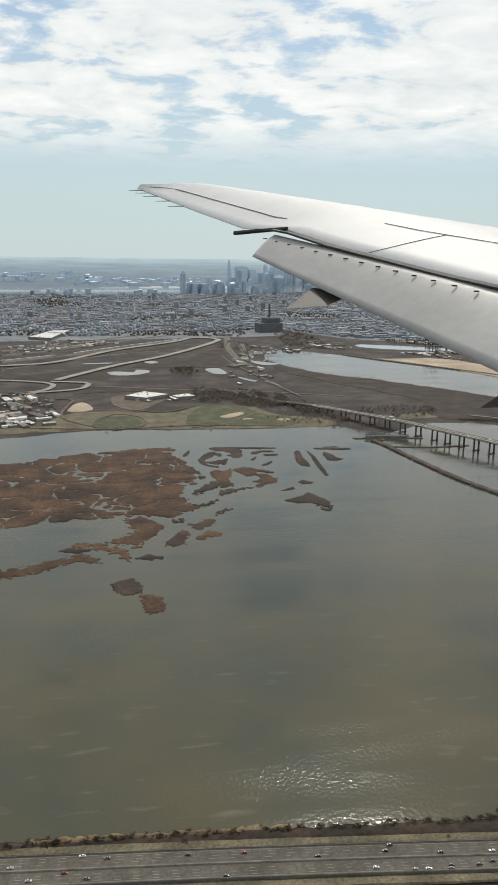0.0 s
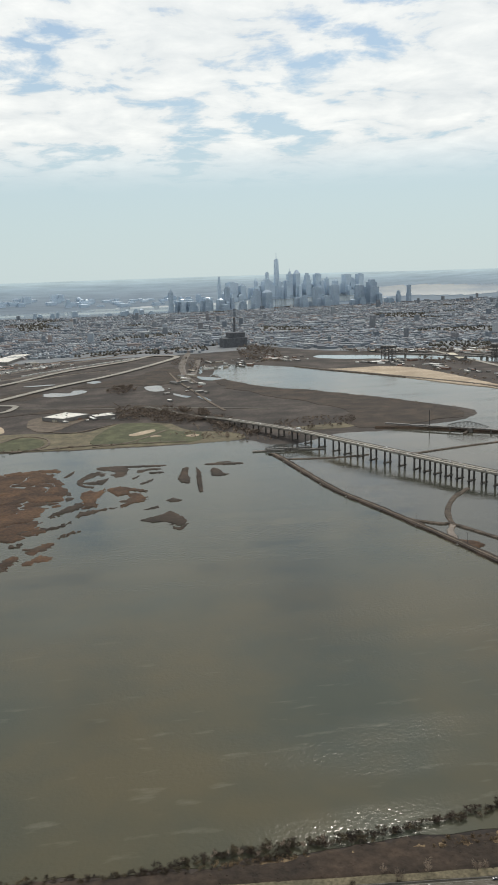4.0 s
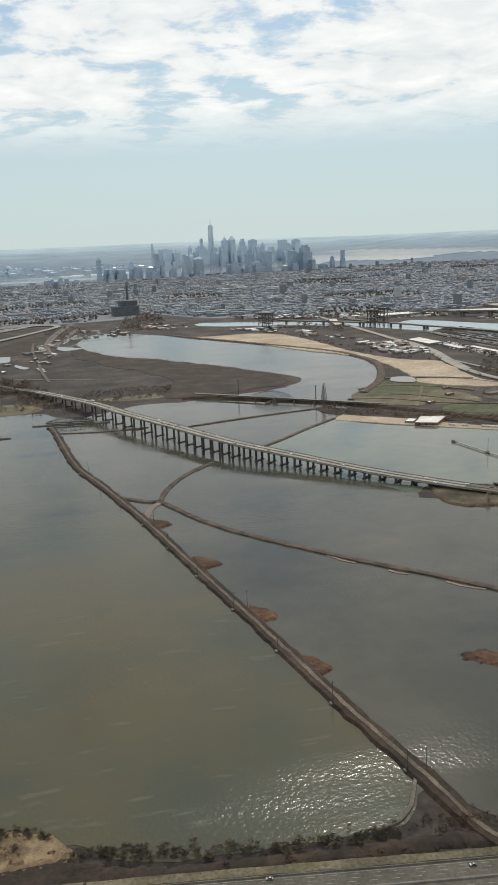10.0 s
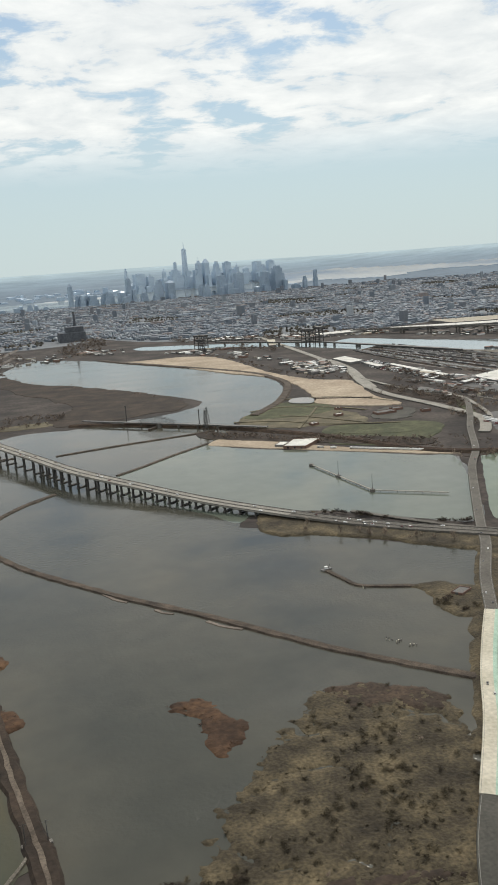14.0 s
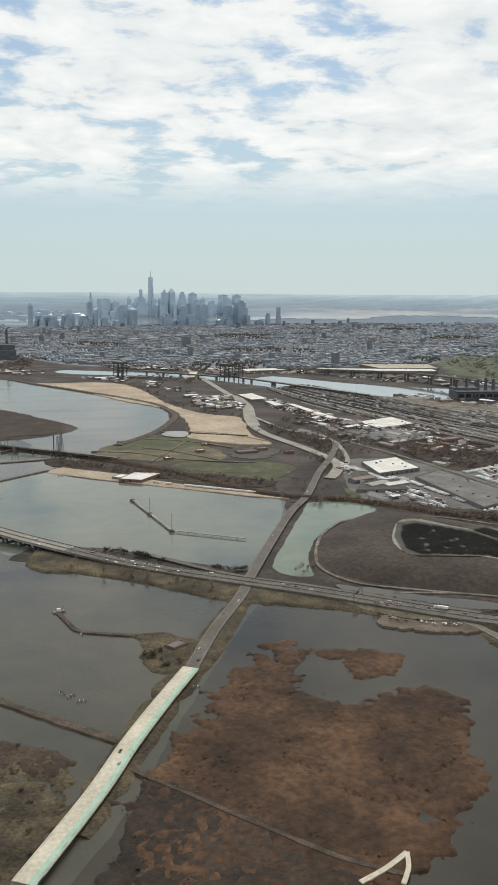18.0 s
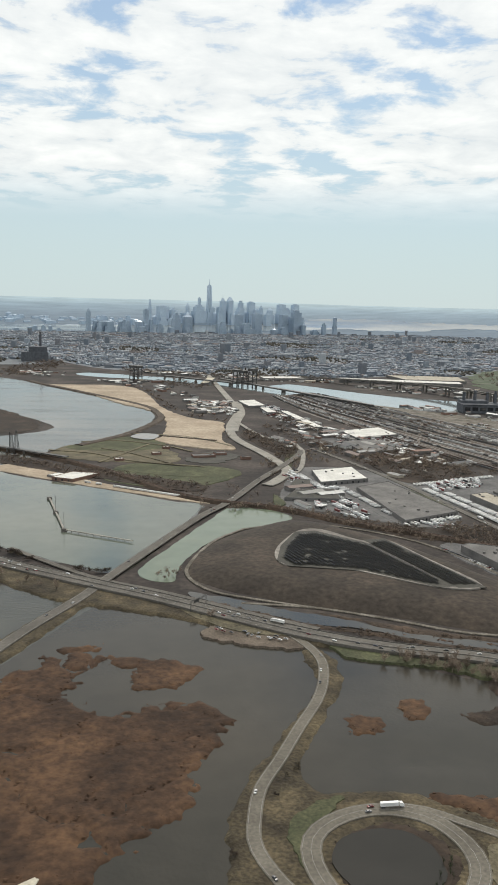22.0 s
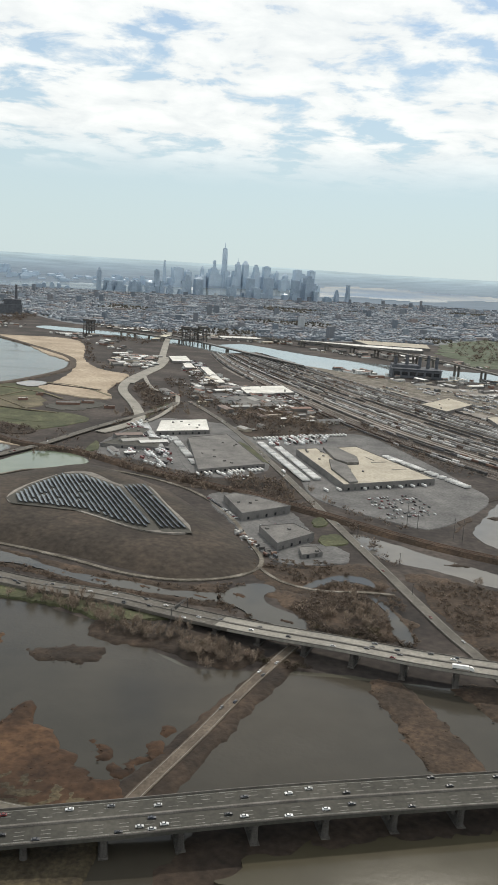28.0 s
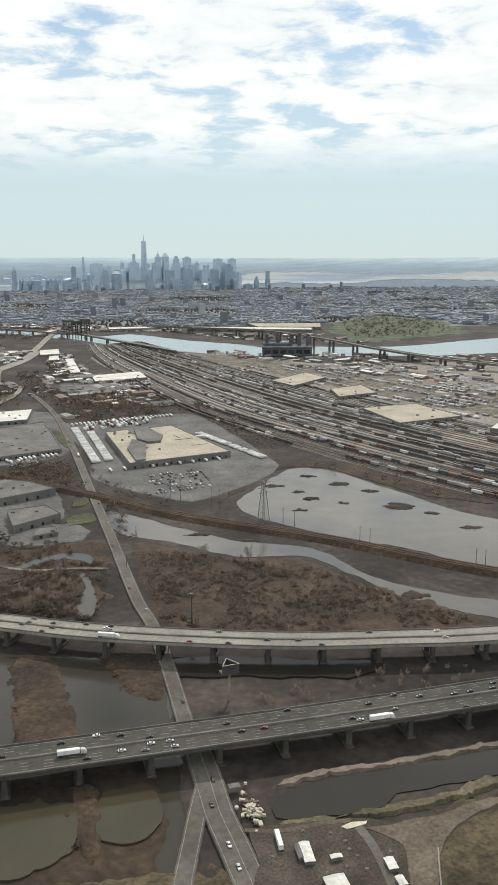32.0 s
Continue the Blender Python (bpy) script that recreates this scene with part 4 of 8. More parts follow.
marsh("yard_gravel", [(895, 1160), (935, 1010), (1006, 785), (1090, 600), (1205, 450), (1420, 330), (1700, 900), (1420, 1040), (1200, 1060), (1003, 1230), (930, 1290)], "wide gravel rail yard", GRAVEL, 0.25, 4, 30, 10, cat="yard")
marsh("lot_mall", [(899, 670), (950, 692), (1002, 712), (1030, 620), (1044, 545), (1046, 513), (1024, 477), (991, 445), (973, 451), (931, 497), (925, 560)], "worn asphalt lot round a warehouse", LOT, 0.3, 0.5, 20, 8, cat="lot")
marsh("lot_depot", [(828, 690), (838, 650), (856, 545), (908, 572), (890, 660), (882, 705)], "worn asphalt lot beside a white-roofed building", LOT, 0.3, 0.5, 20, 8, cat="lot")
marsh("shore_yard", [(545, 742), (575, 716), (600, 697), (655, 657), (720, 614), (726, 620), (660, 668), (610, 720), (590, 750), (570, 770)], "sandy yard on the lagoon shore", SAND, 0.35, 2, 15, 5, cat="yard")



# ---- the far shore: park, meadows, hollows and yards ----
marsh("meadow_shore", [(-60, 896), (-40, 980), (10, 1000), (90, 985), (130, 1030), (190, 1015), (215, 960), (262, 930), (262, 889), (188, 884), (96, 888), (12, 895), (-41, 887)], "dry olive grass of a shore park", DRY_GRASS, 0.2, 3, 15, 5, cat="lawn")
marsh("meadow_oval", [(-3, 931), (6, 956), (23, 971), (42, 959), (50, 932), (42, 904), (18, 895), (1, 903)], "green oval playing field in a park", GRASS, 0.5, 1, 15, 4, cat="lawn")
marsh("meadow_park", [(103, 946), (126, 1016), (147, 1030), (180, 1010), (199, 960), (225, 947), (215, 895), (150, 897), (106, 905)], "green ball fields of a park", GRASS, 0.5, 2, 15, 4, cat="lawn")
for pts in ([(143, 952), (155, 965), (171, 977), (174, 966), (159, 947), (147, 941)], [(205, 925), (214, 934), (222, 926), (213, 916)], [(165, 930), (172, 940), (180, 932)]):
    marsh("ball_diamond", pts, "bare tan infield of a ball field", SAND, 0.8, 1, 8, 3, cat="ball field")
marsh("bare_lot", [(-32, 1002), (-27, 1047), (-15, 1062), (-3, 1021), (-13, 1000)], "bare sandy lot beside a park", SAND, 0.5, 2, 20, 6, cat="lot")
marsh("campus_lot", [(22, 1096), (53, 1125), (97, 1103), (78, 1049), (50, 1001), (24, 1034)], "pale worn forecourt of a campus", DIRT, 0.4, 2, 20, 5, cat="lot")
for pts in ([(300, 1480), (330, 1360), (372, 1280), (430, 1218), (468, 1165), (525, 1080), (560, 990), (546, 950), (505, 930), (460, 915), (420, 905), (400, 960), (420, 1020), (400, 1100), (340, 1220), (300, 1330)], [(-30, 1130), (90, 1180), (210, 1150), (250, 1080), (190, 1060), (60, 1140)], [(60, 1400), (160, 1500), (230, 1640), (260, 1560), (240, 1400), (150, 1380)], [(-160, 1290), (-60, 1330), (0, 1390), (10, 1290), (-60, 1270)]):
    marsh("meadow_rust", pts, "brown marsh meadow on the far shore", REED_DARK, 0.2, 9, 40, 8, cat="meadow")
for pts in ([(520, 960), (548, 985), (540, 1010), (500, 990)], [(330, 940), (400, 950), (470, 960), (430, 935), (360, 915)], [(-110, 905), (-50, 925), (-50, 900), (-100, 880)]):
    marsh("meadow_pale", pts, "pale dry grass at the shore", DRY_GRASS, 0.35, 4, 15, 4, cat="meadow")
for pts in ([(217, 1269), (230, 1244), (240, 1226), (233, 1216), (220, 1239)], [(250, 1220), (259, 1214), (265, 1175), (257, 1186)], [(-20, 1440), (20, 1450), (30, 1440), (-10, 1430)], [(84, 1455), (100, 1470), (108, 1446), (93, 1432)], [(271, 1499), (279, 1458), (316, 1417), (287, 1397), (271, 1443)], [(292, 1586), (305, 1614), (288, 1507), (282, 1507)]):
    pool("water_flats", pts, "pale flooded hollow in a brown meadow", PALE_POND, 2, 0.75)

marsh("lot_roadside", [(704, 362), (715, 372), (745, 358), (752, 346), (740, 345), (722, 350)], "bare dirt lot beside a highway", DIRT, 1.0, 2.0, 4, 1.2, cat="lot")
marsh("verge_green", [(761, 352), (777, 342), (799, 333), (835, 317), (846, 312), (824, 309), (803, 320), (780, 328), (765, 335)], "green-brown grass between a highway and the shore", GRASS, 1.0, 2, 5, 1.5, cat="verge")
marsh("verge_green", [(697, 397), (720, 382), (751, 368), (755, 358), (727, 361), (704, 381)], "green-brown grass between a highway and the shore", DRY_GRASS, 1.3, 0.5, 8, 3, cat="verge")
marsh("verge_loop", [(724, 226), (734, 233), (741, 233), (730, 219), (726, 204), (727, 195), (722, 204), (720, 214)], "green grass round a loop ramp", GRASS, 1.12, 1.6, 4, 1.2, cat="verge")
marsh("verge_loop", [(774, 204), (779, 206), (786, 196), (800, 191), (799, 189), (773, 190)], "dry grass round a loop ramp", DRY_GRASS, 1.12, 1.6, 4, 1.2, cat="verge")
marsh("verge_loop", [(776, 208), (783, 206), (790, 196), (782, 194), (776, 201)], "dry tan grass inside a junction", DRY_GRASS, 1.18, 1.6, 4, 1.2, cat="verge")
marsh("bare_mud", [(267, 171), (275, 175), (286, 176), (300, 176), (293, 164)], "pale cracked mud flat south of the highway", PALE_MUD, 0.5, 2, 6, 1.5, cat="mud flat")
marsh("bank_viaduct", [(850, 148), (856, 186), (884, 193), (925, 198), (958, 202), (961, 160), (940, 150)], "dark scrub and mud below a viaduct", REED_DARK, 0.4, 1.5)
marsh("mud_reeds", [(990, 171), (1004, 171.5), (1018, 174), (1034, 177.5), (1048, 182), (1090, 192), (1090, 188), (1046, 177.5), (1032, 173), (1017, 170.5), (1003, 169.5), (990, 168.5)], "tan dry reeds along a dark pond", DRY_GRASS, 0.9, 1.6, 4, 1.2, cat="reeds")
marsh("mud_reeds", [(992, 186), (1002, 190), (1024, 192), (1055, 197), (1090, 203), (1090, 200), (1053, 194), (1023, 189), (1001, 186.5), (992, 183.5)], "low tan bank along a dark pond", MUD, 0.7, 1.4, 4, 1.2, cat="reeds")
marsh("yard_dirt", [(981.7, 168), (990, 169.8), (998, 169.8), (1006.3, 169.8), (1016, 167), (1018, 160), (1015, 142), (1012, 118), (985, 118), (980, 146.4), (982.3, 157.6)], "dark packed dirt of a contractor's yard", YARD, 0.95, 0.6, 4, 1.2, cat="yard")
marsh("yard_track", [(1007.9, 165.8), (1016, 166.5), (1029.5, 169), (1034.5, 171), (1044, 173), (1060, 176), (1060, 172), (1045, 170), (1035, 166), (1027, 160), (1022.6, 152.5), (1018.5, 141.5), (1014, 120), (1009, 120), (1012, 142), (1014.5, 153.4), (1014.7, 158.8), (1010.6, 163.6)], "pale curving dirt track beside a small yard", DIRT, 1.08, 0.4, 4, 1.2, cat="track")
marsh("lot_clutter", [(864, 497), (876, 440), (892, 388), (905, 378), (930, 384), (931, 405), (914, 412), (919, 420), (912, 468), (893, 500)], "worn asphalt yard round two depots", LOT, 0.3, 1.6, 5, 1.5, cat="lot")
for pts in ([(921, 421), (932, 428), (936, 414), (923, 407)], [(922, 453), (929, 459), (930, 445), (922, 440)], [(890, 655), (897, 650), (910, 592), (904, 596)], [(806, 735), (815, 760), (830, 830), (815, 800)], [(780, 640), (775, 600), (785, 612)]):
    marsh("verge_lawn", pts, "small green lawn beside a road", GRASS, 0.45, 1.0, 4, 1.2, cat="lawn")
for pts in ([(892, 738), (896, 801), (941, 853), (976, 711), (936, 690), (903, 680)], [(840, 541), (872, 536), (912, 536), (919, 494), (888, 506), (845, 517)], [(786, 934), (801, 965), (837, 850), (845, 817), (824, 809), (804, 837)], [(725, 600), (780, 590), (830, 548), (880, 506), (925, 468), (930, 476), (880, 520), (830, 560), (770, 604)], [(1000, 440), (1040, 515), (1100, 520), (1150, 420), (1110, 450), (1080, 500), (1055, 516), (1030, 486)]):
    marsh("wood_floor", pts, "dark leaf litter under bare trees", REED_DARK, 0.3, 4, 14, 5, cat="woodland floor")
marsh("yard_tan", [(1010, 1230), (1160, 860), (1250, 680), (1330, 560), (1420, 600), (1300, 850), (1180, 1040)], "wide tan gravel freight yard", PALE_MUD, 0.3, 5, 30, 10, cat="yard")


pool("water_sand_pond", [(663, 910), (674, 934), (691, 930), (693, 913), (683, 893)], "pale pond in the sand fill", PALE_POND, 1.0, 1.6)
marsh("lot_works", [(715, 782), (744, 829), (769, 807), (747, 767)], "dark works yard beside a field", ASPHALT, 0.5, 5, 8, 2, cat="lot")
marsh("meadow_green", [(654, 737), (669, 764), (701, 757), (736, 730), (720, 704)], "green field beside the rail line", GRASS, 0.55, 2, 12, 4, cat="lawn")
marsh("meadow_pale", [(589, 805), (623, 884), (696, 851), (712, 783), (671, 770)], "pale dry grass between yard roads", DRY_GRASS, 0.3, 4, 15, 5, cat="meadow")
marsh("wood_floor", [(549, 804), (590, 766), (655, 726), (726, 676), (713, 652), (644, 697), (547, 770)], "dark brush along a rail line", REED_DARK, 0.5, 2, 12, 4, cat="woodland floor")


marsh("lot_industry", [(876, 927), (961, 978), (984, 909), (943, 814), (899, 851)], "worn asphalt parking lot beside the tracks", LOT, 0.32, 2, 8, 3, cat="lot")
marsh("lot_industry", [(782, 606), (820, 580), (850, 556), (906, 566), (905, 690), (872, 742), (820, 748), (798, 690)], "worn asphalt yards between warehouses", LOT, 0.15, 2, 8, 3, cat="lot")


# capped landfill: a low dome
def landfill():
    base = np.array(ragged([(780, 562), (743, 535), (718, 503), (704, 462), (710, 434), (745, 407), (804, 378), (850, 354), (878, 362), (888, 378), (878, 420), (840, 503), (806, 545)], 1.0, 15, step=6))
    mid = base.mean(0)
    verts, faces, k = [], [], len(base)
    for s, z in ((1.0, 0.0), (0.92, 2.4), (0.8, 5.0), (0.66, 6.3), (0.4, 6.8), (0.02, 7.0)):
        verts += [(*(mid + (p - mid) * s), z) for p in base]
    for r in range(5):
        for i in range(k):
            faces.append((r * k + i, r * k + (i + 1) % k, (r + 1) * k + (i + 1) % k, (r + 1) * k + i))
    return thing("landfill_mound", "low brown grassed mound of a capped landfill", "mound", kind="structure", me=mesh("landfill_mound", verts, faces, MOUND, True))


landfill()


# dikes
def dike(name, pts, width, label, z=1.0, mat=BANK):
    line = even(spline(pts, n=8), 4)
    w = [width * (1 + 0.3 * noise.noise(Vector((x / 9, y / 9, width))) + 0.2 * noise.noise(Vector((x / 3.5, y / 3.5, width)))) for x, y in line]
    line = np.array([(x + 0.6 * noise.noise(Vector((x / 6, y / 6, 3))), y, z) for x, y in line])
    return thing(name, label, "dike", kind="structure", me=strip(name, line, w, mat, z, slope=0.35))


MAIN_DIKE = [(281, 806), (287, 780), (305, 658), (326, 585), (349, 500), (366, 428), (385, 350), (397, 299), (406, 261), (415, 228), (421, 202), (428, 189)]
dike("dike_rail", MAIN_DIKE, 6.0, "stone causeway with scrubby banks across the water", 1.3, REED_DARK)
dike("dike_track_bed", MAIN_DIKE, 1.6, "worn stony track along a causeway", 1.42, DIRT)
dike("dike_fork", [(333, 562), (352, 545), (361, 541), (380, 500), (400, 468), (429, 433), (453, 406), (487, 372), (512, 344), (531, 323), (549, 306), (575, 283), (583, 276)], 3.6, "narrow old dike across the water", 0.9)
dike("dike_branch", [(361, 541), (365, 560), (375, 584), (390, 608), (411, 630)], 3.6, "narrow curved dike in shallow water", 0.8)
dike("dike_spur", [(349, 510), (353, 528), (361, 541)], 4, "short mud bank joining two dikes", 0.7, MUD)
dike("dike_far", [(409, 764), (469, 782), (537, 797), (560, 805)], 3.2, "thin straight dike in open water", 0.8)
dike("dike_far_south", [(459, 666), (480, 685), (512, 718), (545, 748)], 3.0, "thin straight dike in open water", 0.8)
dike("dike_north", [(287, 780), (330, 772), (372, 775)], 2.5, "thin dike below the bridge", 0.7)
dike("dike_causeway", [(560, 232), (575, 262), (588, 290), (600, 315), (615, 340), (630, 372), (650, 412)], 11, "vegetated bank of a causeway road", 1.0, SCRUB)
dike("dike_beach", [(392, 206), (399, 208), (405, 213), (409, 220), (412, 226)], 1.1, "pale beach at the foot of the causeway", 0.7, PALE_MUD)
dike("dike_slough", [(578, 264), (595, 246), (614, 226), (634, 206), (650, 195)], 1.8, "low bank along a narrow slough", 1.1)
dike("dike_sand_rim", [(612, 860), (660, 938), (696, 1050), (694, 1120), (672, 1200), (576, 1362), (508, 1468), (470, 1540)], 8, "dark rim between the river and the sand fill", 1.4)
dike("dike_sand_cut", [(697, 922), (724, 908), (755, 892)], 4, "dark ditch bank across the sand fill", 1.5, REED_DARK)
dike("dike_pier", [(556, 407), (561, 392), (567, 381), (593, 371), (603, 362)], 2.2, "timber-edged jetty in the lagoon", 0.8)
for pts in ([(372, 436), (380, 424), (372, 420)], [(388, 366), (395, 354), (388, 350)], [(352, 507), (361, 497), (354, 492)], [(399, 312), (405, 302), (399, 298)]):
    marsh("reed_islet", [(x + 3 * dx, y + 3 * dy) for (x, y), (dx, dy) in zip(pts, ((-1, 1), (1, 0), (-1, -1)))], "tuft of brown reeds beside the causeway", REED, 0.9, 1.0, 4, 1.5)
for a, b in (((440, 418), (451, 403)), ((464, 389), (472, 381)), ((486, 367), (500, 353))):
    dike("dike_remnant", [a, ((a[0] + b[0]) / 2 - 1, (a[1] + b[1]) / 2 - 1), b], 1.6, "broken remnant of an old dike", 0.4, MUD)


for x, y, a, b in ((1035, 470, 6, 2), (1047, 455, 4, 1.5), (1060, 490, 5, 2), (1052, 440, 5, 2), (1075, 470, 7, 2.5), (1088, 452, 5, 2), (1068, 430, 3, 1.5), (1096, 420, 8, 4), (1110, 405, 4, 2), (1042, 420, 4, 1.5), (1120, 380, 6, 2), (1008, 374, 4, 1.5), (1065, 300, 6, 2.5), (985, 386, 5, 1.6)):
    marsh("mud_islet", [(x - a, y), (x, y + 1.7 * b), (x + 1.2 * a, y - 1), (x, y - 1.7 * b)], "dark mud islet in a shallow pond", REED_DARK, 0.5, 1.6, 4, 1.2)
for x, y, a, b in ((112, 770, 6, 8), (128, 760, 8, 6), (160, 775, 10, 4), (150, 790, 16, 3), (105, 735, 7, 6), (172, 660, 5, 9), (70, 560, 8, 5), (50, 525, 5, 8), (230, 786, 15, 2), (140, 668, 10, 7), (60, 600, 9, 6), (165, 760, 8, 4), (30, 500, 9, 5), (-15, 520, 12, 5)):
    marsh("reed_islet", [(x - a, y), (x, y + b), (x + a, y - 1), (x, y - b)], "scattered reed islet off the marsh", REED_DARK, 0.5, 3.0, 7, 1.6)


# ---- roads ----
def road(name, pts, width, label, mat=ASPHALT, z=0.9, step=5, edge=True):
    line = even(spline(pts, n=8), step)
    if line.shape[1] == 2:
        line = np.hstack([line, np.full((len(line), 1), z)])
    ROADS.append((line, width))
    ROAD_LINE[name] = line
    ob = thing(name, label, "road", kind="structure", me=strip(name, line, width, mat, 0.5, slope=0.05))
    if edge:
        for s in (-1, 1):
            part("edge_line", strip("edge_line", offset(line, s * (width / 2 - 0.5)) + np.array([0, 0, 0.03]), 0.12, PAINT, 0.02), ob, "white painted edge line")
    return ob, line


NEAR_HWY = [(-1200, 335, 1.5), (-400, 268, 1.5), (-34, 231, 1.5), (60, 221, 1.5), (160, 209, 1.5), (240, 200, 1.5), (310, 194, 1.5), (420, 180, 1.5), (500, 172, 1.5), (600, 168, 1.5), (700, 172, 2.0), (760, 175, 3.5), (830, 181, 6.5),
            (884, 188.5, 7.5), (963, 199, 7.0), (1020, 206, 7.0), (1090, 216, 7.0), (1200, 232, 7.0), (1500, 280, 5.0)]
WEST_HWY = [(170, 1150, 1.2), (222, 1060, 1.2), (262, 985, 6.5), (320, 866, 11.5), (354, 786, 13), (394, 710, 12.5), (429, 647, 11.5), (471, 597, 8.5), (509, 553, 6), (548, 515, 4), (600, 470, 2),
            (652, 432, 2), (690, 406, 2), (749, 361, 2), (786, 341, 2), (822, 329, 2), (850, 314, 2.5), (878, 297, 4.5), (908, 282, 6.5), (945, 266, 7.5), (1000, 254, 7), (1040, 250, 7), (1090, 249, 7), (1250, 262, 6), (1500, 300, 4)]


def highway(name, pts, width, label, median, dashes, mat, mark=0.16):
    line = even(spline(pts, n=8), 6)
    ROADS.append((line, width))
    ob = thing(name, label, "highway", kind="structure", me=strip(name, line, width, mat, 0.9, slope=0.02))
    up = np.array([0, 0, 0.03])
    for s in (-1, 1):
        part("parapet", strip("parapet", offset(line, s * (width / 2 - 0.1)) + np.array([0, 0, 0.4]), 0.2, DARK_CONCRETE, 0.42), ob, "low weathered concrete parapet")
        part("edge_line", strip("edge_line", offset(line, s * (width / 2 - 0.9)) + up, mark, PAINT, 0.02), ob)
    part("median_barrier", strip("median_barrier", line + np.array([0, 0, 0.42]), median, DARK_CONCRETE, 0.42, slope=0.5), ob, "weathered concrete median barrier")
    # broken lane lines: far too many to count
    verts, faces = [], []
    for d in dashes:
        lane = even(offset(line, d), 3.0)
        for i in range(0, len(lane) - 1, 2):
            if not -200 < lane[i][0] < 1300:
                continue
            v, f = strip_piece(lane[i], lane[i] + (lane[i + 1] - lane[i]) * 0.75, mark)
            k = len(verts)
            verts += v
            faces += [tuple(q + k for q in g) for g in f]
    tagged(part("lane_marks", mesh("lane_marks", verts, faces, PAINT), ob, "broken white lane lines"), kind="stuff")
    return ob, line


def strip_piece(a, b, w):
    d = np.array(b) - np.array(a)
    s = np.array([-d[1], d[0], 0]) / math.hypot(d[0], d[1]) * w / 2
    up = np.array([0, 0, 0.03])
    return [tuple(a + s + up), tuple(a - s + up), tuple(b - s + up), tuple(b + s + up)], [(0, 1, 2, 3)]


near_hwy, NEAR_LINE = highway("highway_near", NEAR_HWY, 13.4, "wide dark asphalt highway with light traffic", 0.6, (-5.0, -3.65, -2.3, 2.3, 3.65, 5.0), ASPHALT, 0.13)
for side, x0, x1 in ((9.6, -300, 540), (-8.8, -300, 430)):
    verge = np.array([p for p in even(offset(np.array(spline(NEAR_HWY, n=8)), side), 5) if x0 < p[0] < x1])
    verge[:, 2] = 1.0
    thing("verge_dry", "pale dry grass verge beside the highway", "verge", kind="structure", me=strip("verge_dry", verge, [3.2 + 0.9 * noise.noise(Vector((x / 7, y / 7, side))) for x, y, _ in verge], DRY_GRASS, 0.6, slope=0.2))
west_hwy, WEST_LINE = highway("highway_bridge", WEST_HWY, 11, "pale concrete highway bridge curving over the estuary", 0.6, (-3.4, -1.8, 1.8, 3.4), CONCRETE)


# asphalt where the highway runs on the ground, concrete on bridge and viaduct
west_hwy.data.materials.append(OLD_ASPHALT)
for poly in west_hwy.data.polygons:
    if 560 < poly.center.x < 868 or poly.center.x < 262:
        poly.material_index = 1


near_hwy.data.materials.append(HIGHWAY_TAN)
for poly in near_hwy.data.polygons:
    if poly.center.x < 800:
        poly.material_index = 1


# piers of the elevated stretches: two columns and a crosshead each
def piers(owner, line, half, span, when, columns=2):
    cache, last = {}, -1e9
    run = 0.0
    for i in range(1, len(line)):
        run += math.hypot(*(line[i] - line[i - 1])[:2])
        x, y, h = line[i]
        if run - last < (span * 1.5 if x < 350 and columns == 2 else span if x < 395 or columns > 2 or x > 600 else 10) or not when(x, y, h):
            continue
        last = run
        d = line[min(i + 1, len(line) - 1)] - line[i - 1]
        m = pose(x, y, 0, 0, 0, math.degrees(math.atan2(d[1], d[0])))
        key = round(h * 2) / 2
        if key not in cache:
            cap = joined([block(1.3, 2 * half - 1.4, 1.0, key - 1.9), block(1.1, 2 * half - 4.0, 0.6, key - 2.5)])
            foot = bevelled("footing", 2.4, 2 * half - 1.0, 0.7, PIER, 0.1, 0)
            cols = mesh("column", *rod((0, 0, 0), (0, 0, key - 1.8), 0.95, 0.85, 8), PIER)
            cache[key] = (mesh("crosshead", *cap, PIER), foot, cols)
        cap, foot, col = cache[key]
        p = part("pier", cap, owner, "", m)
        part("footing", foot, p)
        for j in range(columns):
            part("column", col, p, "", pose(0, (half - 1.8) * (2 * j / (columns - 1) - 1), 0))


piers(west_hwy, WEST_LINE, 5.5, 15, lambda x, y, h: h > 3.5 and 210 < x < 1150)
piers(near_hwy, NEAR_LINE, 6.7, 14, lambda x, y, h: h > 3.5 and x < 1150, 3)
for pts, w, label in ((WEST_LINE, 9.6, ""), (NEAR_LINE, 12, "")):
    own = west_hwy if pts is WEST_LINE else near_hwy
    high = np.array([p for p in pts if p[2] > 3.2 and 200 < p[0] < 1250])
    cut = [i for i in range(1, len(high)) if math.hypot(*(high[i] - high[i - 1])[:2]) > 20]
    for run in np.split(high, cut):
        for s in (-0.42, -0.14, 0.14, 0.42):
            part("girder", strip("girder", offset(run, s * w) - np.array([0, 0, 0.9]), 0.35, STEEL, 0.8), own, "dark steel girder below the deck")

CAUSE = [(520, 150), (536, 189), (551, 216), (568, 248), (581, 276), (595, 303), (609, 328), (627, 370), (649, 413), (664, 450), (714, 562), (743, 615), (775, 690), (803, 748), (830, 810), (836, 835)]
road("road_causeway", CAUSE[6:], 6.0, "grey two-lane causeway road", OLD_ASPHALT, 1.6)
road("bridge_pale", [(548, 211), (568, 248), (581, 276), (595, 303), (610, 330)], 7.0, "pale new concrete causeway bridge deck", PALE_CONCRETE, 2.6)
